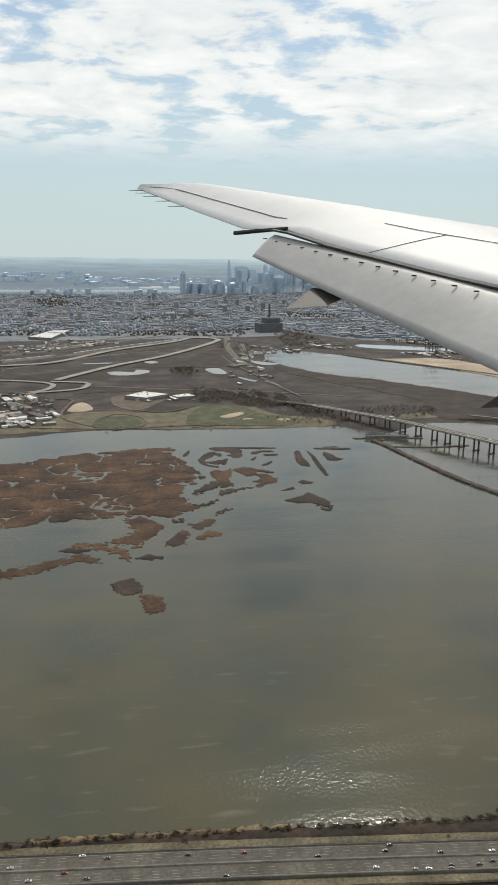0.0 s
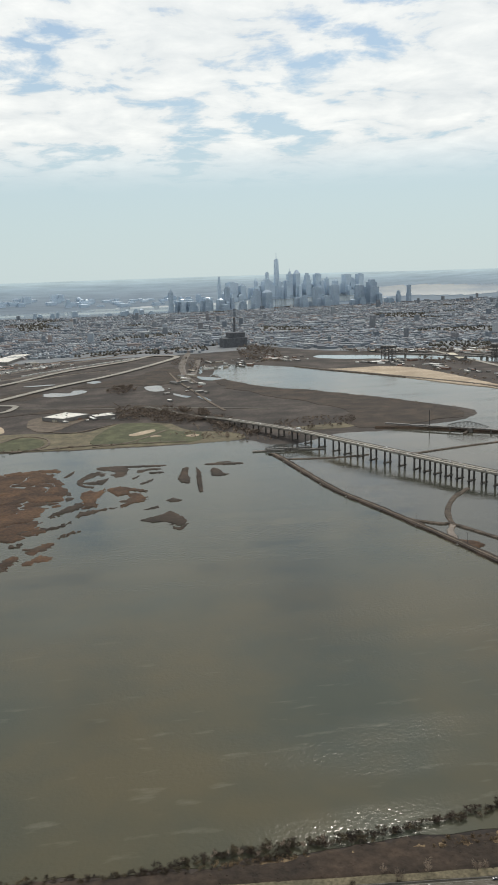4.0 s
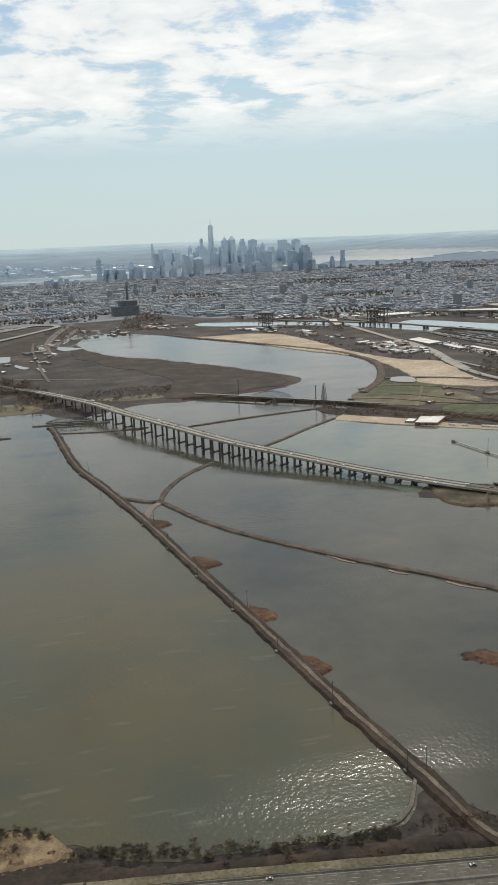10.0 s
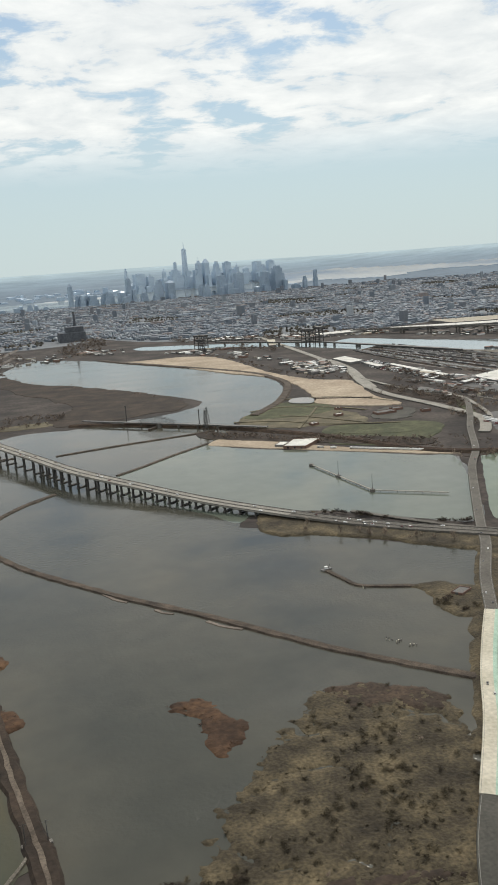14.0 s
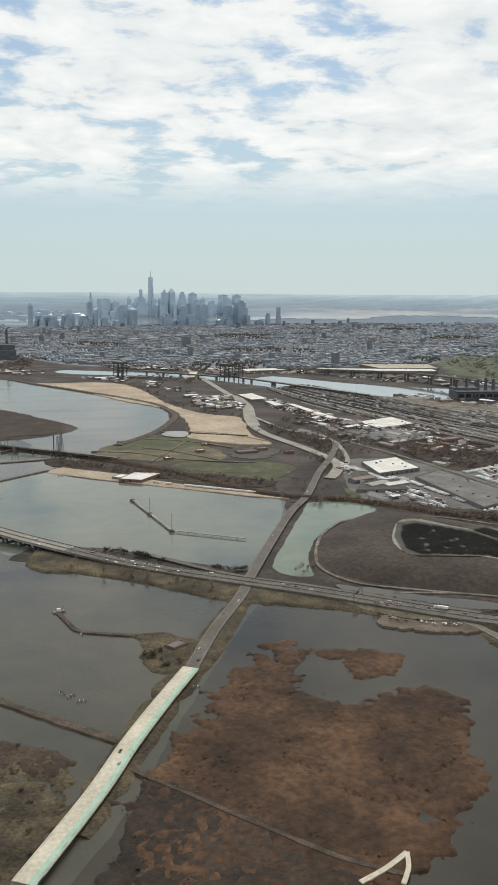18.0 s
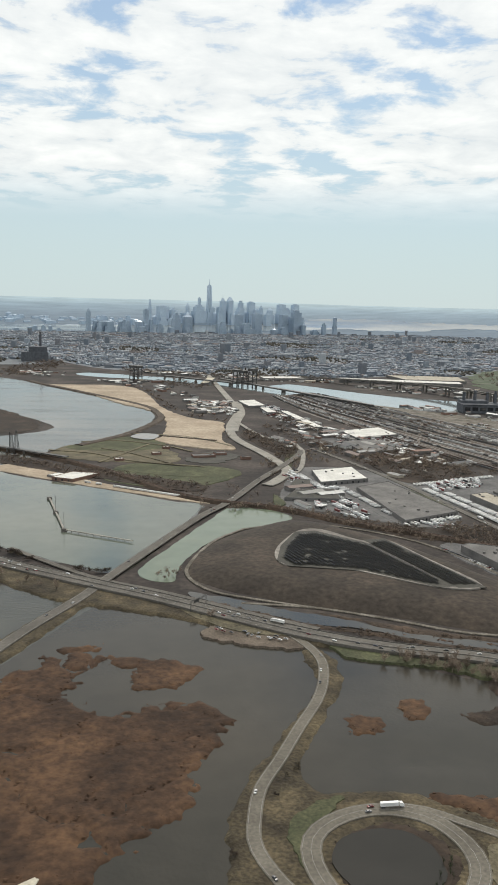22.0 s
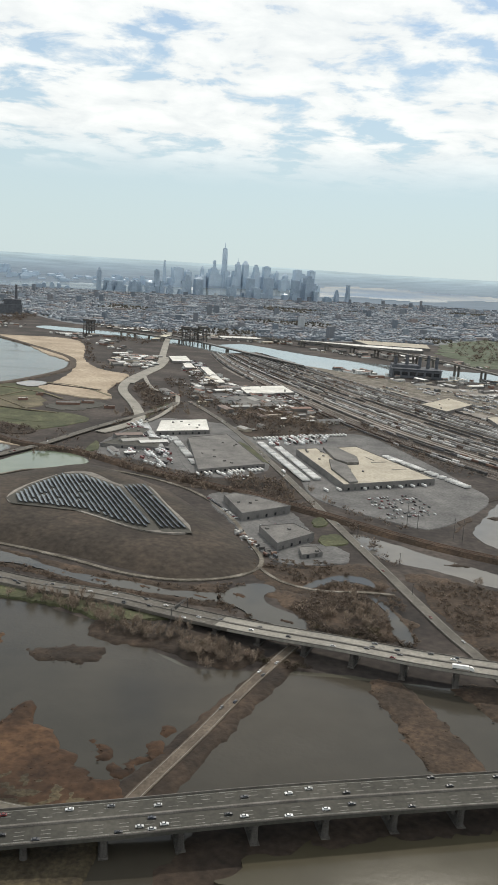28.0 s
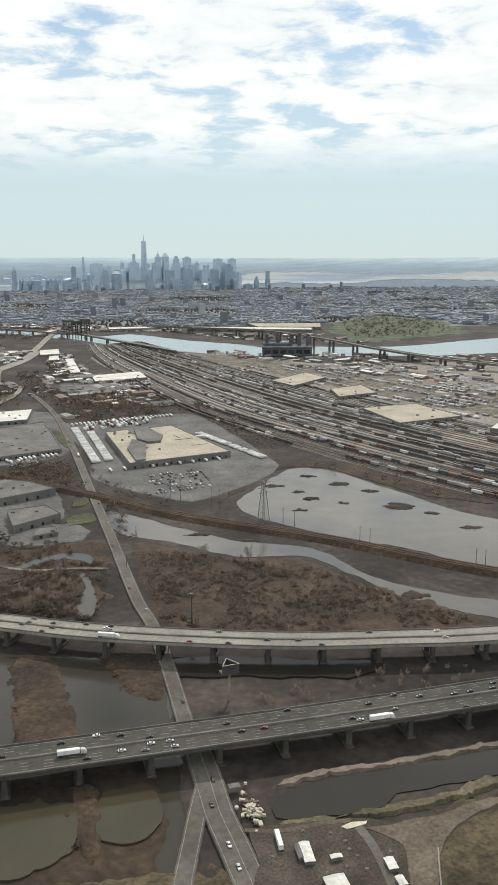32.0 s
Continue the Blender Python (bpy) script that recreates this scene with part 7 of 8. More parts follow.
def sign_gantry(x, y, turn, span=13):
    ob = thing("sign_gantry", "dark steel sign gantry over a highway", "gantry", m=pose(x, y, 2, 0, 0, turn))
    for s in (-1, 1):
        part("upright", mesh("upright", *rod((s * span / 2, 0, -1.5), (s * span / 2, 0, 4.4), 0.2, 0.16, 6), STEEL), ob)
    part("truss", mesh("truss", *joined([rod((-span / 2, dy, 3.6 + dz), (span / 2, dy, 3.6 + dz), 0.1, n=4) for dy in (-0.3, 0.3) for dz in (0, 0.8)] + [rod((-span / 2 + i * 1.08, 0.3 if i % 2 else -0.3, 3.6), (-span / 2 + (i + 1) * 1.08, -0.3 if i % 2 else 0.3, 4.4), 0.06, n=4) for i in range(12)]), STEEL), ob)
    part("sign_panel", bevelled("sign_panel", 4, 0.15, 1.5, STEEL, 0.03, 3.2), ob, "dark back of a sign", pose(-2.5, -0.5, 0))


sign_gantry(850, 314, 62)
sign_gantry(706, 394, 52)


def swing_bridge():
    ob = thing("swing_bridge", "dark steel truss swing bridge over the river", "bridge")
    a, b = Vector((458, 893, 4.5)), Vector((600, 783, 4.5))
    d = (b - a).normalized()
    part("deck", strip("deck", [tuple(a - d * 30), tuple(a), tuple(b), tuple(b + d * 10)], 4.5, STEEL, 0.9), ob)
    side = Vector((-d.y, d.x, 0))
    mid = a + (b - a) * 0.36
    for s in (-1, 1):
        bars = []
        for i in range(10):
            u0, u1 = -22 + i * 4.4, -22 + (i + 1) * 4.4
            h = lambda u: 6.2 - 4.6 * (abs(u) / 22) ** 1.6 + 0.4
            p0, p1 = mid + d * u0 + side * s * 2.1, mid + d * u1 + side * s * 2.1
            bars += [rod(p0 + Vector((0, 0, h(u0))), p1 + Vector((0, 0, h(u1))), 0.22, n=4), rod(p0, p0 + Vector((0, 0, h(u0))), 0.16, n=4), rod(p0, p1 + Vector((0, 0, h(u1))), 0.14, n=4)]
        for bar in bars:
            part("truss_bar", mesh("truss_bar", *bar, STEEL), ob)
    for i in range(9):
        p = a + (b - a) * (i / 8)
        big = abs((p - mid).length) < 6
        part("pier", mesh("pier", *rod((p.x, p.y, 0), (p.x, p.y, 4.2), 3.2 if big else 1.1, 3.0 if big else 0.9, 8), DARK_CONCRETE), ob)
    part("fender", strip("fender", [tuple(mid - side * 16 + Vector((0, 0, -3))), tuple(mid + side * 16 + Vector((0, 0, -3)))], 3.0, BANK, 1.4), ob, "timber fender pier")


swing_bridge()


def old_truss():
    """Disused truss span resting on its turning pier beside the causeway."""
    ob = thing("truss_span", "disused dark truss span parked on a pier", "bridge span", m=pose(300, 818, 0, 0, 0, -6))
    part("pier", strip("pier", [(-36, 0, 1.0), (38, 0, 1.0)], 5, DARK_CONCRETE, 1.0), ob)
    part("deck", bevelled("deck", 46, 4, 1.0, STEEL, 0.1, 2.2), ob)
    for s in (-2, 2):
        bars = []
        for i in range(10):
            u, w = -23 + i * 4.6, -23 + (i + 1) * 4.6
            h = lambda q: 3.2 + 3.4 * (1 - (q / 23) ** 2)
            bars += [rod((u, s, 3.2), (u, s, h(u) + 0.3), 0.16, n=4), rod((u, s, h(u)), (w, s, h(w)), 0.2, n=4), rod((u, s, 3.2), (w, s, h(w)), 0.13, n=4)]
        for bar in bars:
            part("truss_bar", mesh("truss_bar", *bar, STEEL), ob)
    part("support", mesh("support", *rod((0, 0, 0.9), (0, 0, 2.4), 3.0, n=10), DARK_CONCRETE), ob)


old_truss()


def lift_bridge(x, y, h, w, turn, label):
    ob = thing("lift_bridge_tower", label, "bridge tower", "bridge towers by the river", m=pose(x, y, 0, 0, 0, turn))
    for s in (-1, 1):
        for q in (-1, 1):
            part("leg", mesh("leg", *rod((s * w / 2, q * w / 2, 0), (s * w / 2.4, q * w / 2.4, h), 0.8, 0.7, 4), STEEL), ob)
    part("cross_frame", mesh("cross_frame", *joined([block(w * 1.1, w * 1.1, 1.0, h * k) for k in (0.3, 0.5, 0.7)] + [rod((-w / 2, -w / 2, h * k), (w / 2, -w / 2, h * (k + 0.2)), 0.5, n=4) for k in (0.3, 0.5, 0.7)]), STEEL), ob)
    part("sheave_house", bevelled("sheave_house", w * 1.2, w * 1.2, h * 0.14, STEEL, 0.3, h * 0.93), ob)


for x, y, h in ((868, 1490, 30), (839, 1478, 29), (852, 1500, 26), (664, 1557, 27), (656, 1575, 26)):
    lift_bridge(x, y, h, 11, 35, "dark steel lift bridge tower beside the river")
for a, b in (((866, 1465, 7), (1010, 1200, 5)), ((841, 1470, 8), (700, 1640, 6)), ((1000, 1230, 5), (815, 1560, 8))):
    ob = thing("rail_bridge", "dark steel rail bridge deck over the river", "bridge")
    part("deck", strip("deck", [a, b], 6, STEEL, 2.0), ob)
    for i in range(5):
        p = Vector(a).lerp(Vector(b), (i + 0.5) / 5)
        part("pier", mesh("pier", *block(4, 4, p.z - 1.5, 0, 0.8, p.x, p.y), DARK_CONCRETE), ob)


def power_station():
    ob = thing("power_station", "dark brick power station with tall boiler stacks on the river bank", "power station", m=pose(1166, 1165, 0, 0, 0, -6))
    part("hall", bevelled("hall", 68, 38, 12, HAZED_SOOT, 0.6), ob, "dark turbine hall")
    part("annex", bevelled("annex", 38, 24, 17, HAZED_SOOT, 0.6), ob, "", pose(-14, 8, 0))
    part("roof_deck", bevelled("roof_deck", 70, 40, 1.0, HAZED_SOOT, 0.3, 12), ob)
    for i, x in enumerate((-28, -12, 6, 18, 30)):
        s = part("boiler_stack", mesh("boiler_stack", *rod((0, 0, 11.5), (0, 0, 29 + (i % 2) * 2), 2.6, 2.2, 10), HAZED_SOOT), ob, "", pose(x, 4, 0))
        part("stack_collar", mesh("stack_collar", *rod((0, 0, 27), (0, 0, 28), 3.0, n=10), STEEL), s)
    for i in range(6):
        part("window_band", bevelled("window_band", 8, 0.4, 5, GLASS, 0.05, 4), ob, "", pose(-28 + i * 11, -19.1, 0))


power_station()
ob = thing("chimney", "tall dark power station chimney tinted for haze", "chimney", m=pose(429, 2047, 0))
part("shaft", mesh("shaft", *rod((0, 0, 0), (0, 0, 66), 3.6, 2.4, 12), HAZED_SOOT), ob)
part("rim", mesh("rim", *rod((0, 0, 64), (0, 0, 66.5), 2.8, n=12), STEEL), ob)
ob = thing("boiler_house", "dark bulky power station building tinted for haze", "power station", m=pose(420, 2010, 0, 0, 0, 10))
part("block", bevelled("block", 60, 34, 22, HAZED_SOOT, 0.5), ob)
part("annex", bevelled("annex", 40, 26, 34, HAZED_SOOT, 0.5), ob, "", pose(8, 6, 0))


def high_bridge():
    line = even(spline([(980, 1640, 6), (1051, 1560, 10), (1161, 1440, 14), (1205, 1330, 16), (1246, 1209, 16), (1285, 1128, 12), (1338, 1018, 10), (1420, 900, 9), (1560, 760, 8)], n=8), 14)
    ob = thing("river_viaduct", "dark high-level viaduct over the second river", "bridge", me=strip("river_viaduct", line, 12, DARK_CONCRETE, 1.6))
    for s in (-1, 1):
        part("parapet", strip("parapet", offset(line, s * 5.8) + np.array([0, 0, 0.6]), 0.4, STEEL, 0.7), ob)
    for i in range(4, len(line), 4):
        x, y, z = line[i]
        part("pier", mesh("pier", *joined([block(3, 3, z - 1.4, 0, 0.8, x - 3, y), block(3, 3, z - 1.4, 0, 0.8, x + 3, y)]), DARK_CONCRETE), ob)
    for i in range(8, 34, 2):
        (x, y, z), q = line[min(i, len(line) - 2)], line[min(i + 1, len(line) - 1)]
        part("arch_rib", mesh("arch_rib", *rod((x, y, z - 2 - 3 * ((i // 2) % 2)), (q[0], q[1], q[2] - 2 - 3 * ((i // 2 + 1) % 2)), 0.8, n=4), STEEL), ob)


high_bridge()

# moorings in the lagoon: a line of dolphins with a walkway
ob = thing("mooring_walkway", "weathered walkway on dolphins in the lagoon", "jetty")
DOL = [(609, 626), (618, 584), (628, 538), (672, 511)]
for i, (x, y) in enumerate(DOL[:3]):
    d = part("dolphin", mesh("dolphin", *rod((x, y, 0), (x, y, 1.9), 2.0, 1.7, 8), DARK_CONCRETE), ob)
    if i:
        part("mast", mesh("mast", *rod((x, y, 1.9), (x, y, 13), 0.2, 0.1, 5), STEEL), d)
for a, b in zip(DOL, DOL[1:]):
    part("walkway", strip("walkway", [(*a, 1.5), (*b, 1.5)], 1.3, CONCRETE, 0.4), ob)
    for i in range(1, 9):
        p = Vector((*a, 0)).lerp(Vector((*b, 0)), i / 9)
        part("pile", mesh("pile", *rod((p.x, p.y, 0), (p.x, p.y, 1.3), 0.22, n=5), STEEL), ob)

# barge, buoys and piles in the bay
ob = thing("work_barge", "small white work barge moored in the bay", "barge", m=pose(556, 409, 0.1, 0, 0, 20))
part("hull", bevelled("hull", 6, 2.4, 0.8, WALL_GREY, 0.15), ob)
part("deck_house", bevelled("deck_house", 1.8, 1.4, 1.2, TRAILER, 0.1, 0.8), ob, "white deck house")
part("crane", mesh("crane", *rod((1.5, 0, 0.8), (2.6, 0, 3.0), 0.12, n=5), STEEL), ob)
for x, y in ((558, 322), (565, 313), (561, 318), (567, 379), (606, 318), (610, 316)):
    ob = thing("pile_cluster", "cluster of old timber piles in shallow water", "piles", "old piles in the bay", m=pose(x, y, 0, 0, 0, 40 * (x % 5)))
    for i in range(5):
        part("pile", mesh("pile", *rod((i * 0.8 - 1.6, (i % 2) * 0.9, 0), (i * 0.8 - 1.5, (i % 2) * 0.9, 0.7 + 0.2 * (i % 3)), 0.25, 0.22, 6), PALE_CONCRETE if i % 2 else DARK_CONCRETE), ob)

# yard south of the highway: huts, a trailer, rubble, a low wall
for x, y, a, w, d, mat, label in ((993.6, 158.4, 2, 2.2, 6.4, ROOF_WHITE, "long white-roofed shed in a small yard"), (991.9, 158.8, 4, 1.0, 4.4, ROOF_GREY, "narrow lean-to beside a white-roofed shed"), (999.7, 156.2, 6, 2.5, 1.1, ROOF_WHITE, "small white-roofed hut in a yard"),
                                  (998.0, 148.4, 8, 4.6, 4.2, ROOF_WHITE, "white-roofed shed in a small yard"), (1011, 152.5, 4, 2.0, 3.6, ROOF_WHITE, "white-roofed hut beside a dirt track"), (1011.6, 147.2, 8, 1.7, 2.7, ROOF_WHITE, "white-roofed hut beside a dirt track"), (980.4, 184, 10, 2.6, 1.6, ROOF_GREY, "small dark hut beside a road")):
    ob = thing("yard_hut", label, "shed", m=pose(x, y, 0.9, 0, 0, a))
    part("wall", bevelled("wall", w, d, 1.1, WALL_GREY, 0.05), ob)
    part("roof", mesh("roof", [(-w / 2 - .12, -d / 2 - .12, 1.1), (w / 2 + .12, -d / 2 - .12, 1.1), (w / 2 + .12, d / 2 + .12, 1.1), (-w / 2 - .12, d / 2 + .12, 1.1), (0, -d / 2 - .12, 1.3), (0, d / 2 + .12, 1.3)], [(0, 4, 5, 3), (4, 1, 2, 5), (0, 1, 4), (2, 3, 5), (3, 2, 1, 0)], mat), ob)
    part("door", bevelled("door", 0.45, 0.05, 0.85, DARK_CONCRETE, 0.01), ob, "dark door", pose(w * 0.2, -d / 2 - 0.02, 0))
lorry(pose(988.1, 163, 0.95, 0, 0, 92), "white trailer parked in a small yard", False, "trailers parked round the warehouses")
for x, y, a in ((1003.2, 158.8, 30), (1004.6, 156.4, 80), (1001.5, 153.6, 10), (1005.5, 152.2, 60), (1012.2, 156.8, 40), (996.8, 152.2, 20), (986.0, 158.6, 120), (1003.0, 161.6, 0), (994.2, 166.2, 10), (1000.4, 164.6, 60)):
    ob = thing("pallet_stack", "stack of worn timber pallets in a yard", "pallets", "pallet stacks in the yard", m=pose(x, y, 0.93, 0, 0, a))
    for k in range(3):
        part("pallet", bevelled("pallet", 0.9 - 0.08 * k, 0.7, 0.14, (DARK_CONCRETE, CONCRETE, DARK_CONCRETE)[k], 0.02), ob, "", pose(0.04 * k, 0, 0.16 * k, 0, 0, 6 * k))
thing("concrete_slab", "pale cracked concrete slab beside a dirt track", "slab", me=slab("concrete_slab", [(1003.3, 166.5), (1006.0, 167.7), (1009.8, 167.7), (1009.3, 166.7), (1004.5, 165.5)], 0.9, 1.32, PALE_CONCRETE))
thing("low_wall", "low pale wall along a dirt track", "wall", me=strip("low_wall", [(1023, 156.5, 1.5), (1021, 150, 1.5), (1019, 143, 1.5), (1016, 130, 1.5)], 0.3, CONCRETE, 0.6))
ob = thing("rubble_heap", "pale heap of broken concrete beside a road", "rubble", m=pose(983.4, 175.6, 0.8))
heap_rng = random.Random(4)
for i in range(56):
    u, v = heap_rng.gauss(0, 1.5), heap_rng.gauss(0, 3.0)
    part("chunk", bevelled("chunk", heap_rng.uniform(0.5, 1.6), heap_rng.uniform(0.4, 1.1), heap_rng.uniform(0.25, 0.7), PALE_CONCRETE if i % 3 else DARK_CONCRETE, 0.08, -0.1), ob, "", pose(u, v, max(0.0, 0.5 - 0.12 * abs(v)) * (i % 2), heap_rng.uniform(-12, 12), heap_rng.uniform(-12, 12), heap_rng.uniform(0, 180)))


# ---- the city beyond the rivers: far too many houses to count ----
KEEP_OUT = [ESTUARY, HUDSON, [(560, 1720), (700, 1660), (800, 1600), (885, 1560), (950, 1555), (1045, 1420), (1168, 1310), (1352, 1275), (1570, 1390), (2000, 1570), (2000, 1390), (1475, 1145), (1143, 1145), (945, 1252), (820, 1460), (560, 1640)],
            [(1310, 1335), (1340, 1740), (1550, 2000), (1640, 1800), (1560, 1490), (1452, 1390)], [(1040, 1540), (1300, 1520), (1345, 1740), (1170, 1740), (1050, 1660)], [(890, 1590), (1010, 1600), (1010, 1670), (890, 1650)]]
CITY = [[(-1100, 1960), (330, 1900), (420, 2120), (600, 1820), (860, 1720), (1040, 1690), (1340, 1760), (1700, 1650), (2700, 1900), (2900, 3600), (1900, 3960), (1300, 3980), (700, 3790), (0, 3680), (-1100, 3700)]]


def city():
    r = random.Random(5)
    low, flat_top, tall, green = ([], []), ([], []), ([], []), ([], [])

    def add(store, v, f):
        k = len(store[0])
        store[0].extend(v)
        store[1].extend(tuple(i + k for i in q) for q in f)

    for a, (x0, x1), (y0, y1) in ((-14, (-1100, 700), (1850, 3800)), (22, (700, 2900), (1600, 4000))):
        c, s = math.cos(math.radians(a)), math.sin(math.radians(a))
        row = 0
        v = -2200.0
        while v < 4600:
            row += 1
            v += 13 if row % 2 else 21
            u = -2500.0
            block_at = 0.0
            while u < 4200:
                step = r.uniform(6.5, 11)
                u += step
                block_at += step
                if block_at > 120:
                    u, block_at = u + 10, 0.0
                x, y = 400 + u * c - v * s, 2500 + u * s + v * c - 2500 * 0.0
                y = y - 1200
                if not (x0 < x < x1 and y0 < y < y1) or r.random() < 0.16:
                    continue
                if not inside(x, y, CITY[0]) or any(inside(x, y, k) for k in KEEP_OUT):
                    continue
                g = noise.noise(Vector((x / 260, y / 260, 4.0)))
                if g < -0.34:
                    if r.random() < 0.5:
                        h = r.uniform(4, 7)
                        w = r.uniform(3, 6)
                        z = rise(x, y)
                        q = [(x + w * r.uniform(0.7, 1.2) * math.cos(t), y + w * r.uniform(0.7, 1.2) * math.sin(t), z + h * 0.35) for t in (0, 1.3, 2.5, 3.8, 5.0)]
                        add(green, [(x, y, z)] + q + [(x + r.uniform(-1, 1), y, z + h)], [(0, i + 2 if i < 4 else 1, i + 1) for i in range(5)] + [(6, i + 1, i + 2 if i < 4 else 1) for i in range(5)])
                    continue
                big = r.random() < (0.035 if g < 0.15 else 0.09)
                w, d, h = (r.uniform(14, 40), r.uniform(10, 18), r.uniform(5, 9)) if big else (step * r.uniform(0.65, 0.95), r.uniform(7, 11), r.uniform(4.0, 6.5))
                if r.random() < 0.0035:
                    w, d, h = r.uniform(8, 16), r.uniform(8, 14), r.uniform(12, 30)
                    m = pose(x, y, rise(x, y), 0, 0, a)
                    b = block(w, d, h)
                    add(tall, [tuple(m @ Vector(p)) for p in b[0]], b[1][1:])
                    continue
                ca, sa = c, s
                z = rise(x, y) - 0.3
                P = lambda i, j, k: (x + i * w / 2 * ca - j * d / 2 * sa, y + i * w / 2 * sa + j * d / 2 * ca, z + k)
                if big or r.random() < 0.55:
                    add(flat_top, [P(-1, -1, 0), P(1, -1, 0), P(1, 1, 0), P(-1, 1, 0), P(-1, -1, h), P(1, -1, h), P(1, 1, h), P(-1, 1, h)], [(4, 5, 6, 7), (0, 1, 5, 4), (1, 2, 6, 5), (2, 3, 7, 6), (3, 0, 4, 7)])
                else:
                    e = h * 0.7
                    add(low, [P(-1, -1, 0), P(1, -1, 0), P(1, 1, 0), P(-1, 1, 0), P(-1, -1, e), P(1, -1, e), P(1, 1, e), P(-1, 1, e), P(0, -1, h), P(0, 1, h)],
                        [(0, 1, 5, 8, 4), (1, 2, 6, 5), (2, 3, 7, 9, 6), (3, 0, 4, 7), (4, 8, 9, 7), (8, 5, 6, 9)])
    thing("far_flat_roofed_houses", "dense rows of flat-roofed city houses", "houses", kind="stuff", me=mesh("far_flat_roofed_houses", *flat_top, HOUSES))
    thing("far_gabled_houses", "dense rows of gabled city houses", "houses", kind="stuff", me=mesh("far_gabled_houses", *low, HOUSES))
    thing("far_apartment_blocks", "scattered apartment blocks among city houses", "apartment blocks", kind="stuff", me=mesh("far_apartment_blocks", *tall, HOUSES))
    thing("far_street_trees", "bare dark trees between city houses", "trees", kind="stuff", me=mesh("far_street_trees", *green, TREES_FAR))


city()


# ---- skyline ----
def tower_mesh(kind):
    """Unit towers, one wide and one high: plain, stepped, slanted crown, twin setback, with mast."""
    if kind == 0:
        return joined([block(1, 1, 0.97), block(0.6, 0.6, 0.03, 0.97)])
    if kind == 1:
        return joined([block(1, 1, 0.72), block(0.74, 0.74, 0.2, 0.72), block(0.45, 0.45, 0.08, 0.92)])
    if kind == 2:
        v, f = block(1, 1, 0.86)
        w, g = block(1, 1, 0.14, 0.86, 0.25)
        return joined([(v, f), (w, g)])
    if kind == 3:
        return joined([block(1, 1, 0.55), block(0.7, 1, 0.45, 0.55)])
    return joined([block(1, 1, 0.8), block(0.6, 0.6, 0.08, 0.8, 0.6), rod((0, 0, 0.88), (0, 0, 1.0), 0.05, 0.02, 5)])


UNIT = {}


def skyscraper(x, y, h, w, kind, mat, label="city tower tinted blue-grey for haze", turn=20.0, full=True):
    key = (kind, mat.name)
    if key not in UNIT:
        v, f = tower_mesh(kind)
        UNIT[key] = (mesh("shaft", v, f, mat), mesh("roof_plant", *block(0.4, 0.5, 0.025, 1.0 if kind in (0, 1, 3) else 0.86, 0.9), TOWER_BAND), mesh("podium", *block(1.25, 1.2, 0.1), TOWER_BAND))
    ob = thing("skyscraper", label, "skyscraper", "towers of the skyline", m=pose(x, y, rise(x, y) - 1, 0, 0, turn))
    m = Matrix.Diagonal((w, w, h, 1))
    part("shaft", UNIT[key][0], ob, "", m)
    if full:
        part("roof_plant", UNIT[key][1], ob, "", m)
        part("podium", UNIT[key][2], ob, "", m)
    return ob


BACK = [(740, 123, 14), (804, 95, 50), (858, 94, 33), (931, 109, 16), (991, 136, 16), (988, 100, 60), (1054, 90, 28), (1111, 153, 25), (1148, 142, 28), (1094, 90, 29), (1203, 121, 31), (1257, 117, 33), (1309, 108, 17),
        (1355, 85, 23), (1415, 103, 45), (1444, 83, 35), (1487, 102, 33)]
FRONT = [(1125, 92, 31), (1334, 94, 36), (1394, 117, 52), (432, 103, 18), (486, 45, 26), (525, 45, 48), (614, 50, 21), (662, 55, 31), (694, 107, 20), (717, 57, 18), (834, 92, 31), (885, 87, 36), (1209, 99, 36), (1581, 86, 18), (1529, 60, 18)]
sky_rng = random.Random(21)
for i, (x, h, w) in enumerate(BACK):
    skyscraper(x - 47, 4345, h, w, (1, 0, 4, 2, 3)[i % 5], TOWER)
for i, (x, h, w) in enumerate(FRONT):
    skyscraper(x - 20, 3930, h, w, (0, 3, 1, 2)[i % 4], TOWER_NEAR, "riverside tower tinted blue-grey for light haze")
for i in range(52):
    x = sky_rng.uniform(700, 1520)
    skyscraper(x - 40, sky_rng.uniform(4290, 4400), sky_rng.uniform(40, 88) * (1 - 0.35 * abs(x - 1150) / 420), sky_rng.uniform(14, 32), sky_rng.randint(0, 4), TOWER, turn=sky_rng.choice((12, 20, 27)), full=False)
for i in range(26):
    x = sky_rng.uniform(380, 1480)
    skyscraper(x, sky_rng.uniform(3820, 3960), sky_rng.uniform(22, 62), sky_rng.uniform(14, 34), sky_rng.randint(0, 3), TOWER_NEAR, "riverside tower tinted blue-grey for light haze", sky_rng.choice((12, 20, 27)))
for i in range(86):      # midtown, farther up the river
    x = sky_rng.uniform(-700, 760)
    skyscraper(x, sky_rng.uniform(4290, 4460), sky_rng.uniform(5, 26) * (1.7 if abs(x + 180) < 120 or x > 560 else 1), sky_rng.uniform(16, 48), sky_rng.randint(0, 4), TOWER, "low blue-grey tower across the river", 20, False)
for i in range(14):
    skyscraper(sky_rng.uniform(-250, 330), sky_rng.uniform(3650, 3720), sky_rng.uniform(14, 34), sky_rng.uniform(12, 26), sky_rng.randint(0, 3), TOWER_NEAR, "riverside apartment tower tinted for light haze", 10)


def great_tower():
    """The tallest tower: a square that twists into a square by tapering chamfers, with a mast."""
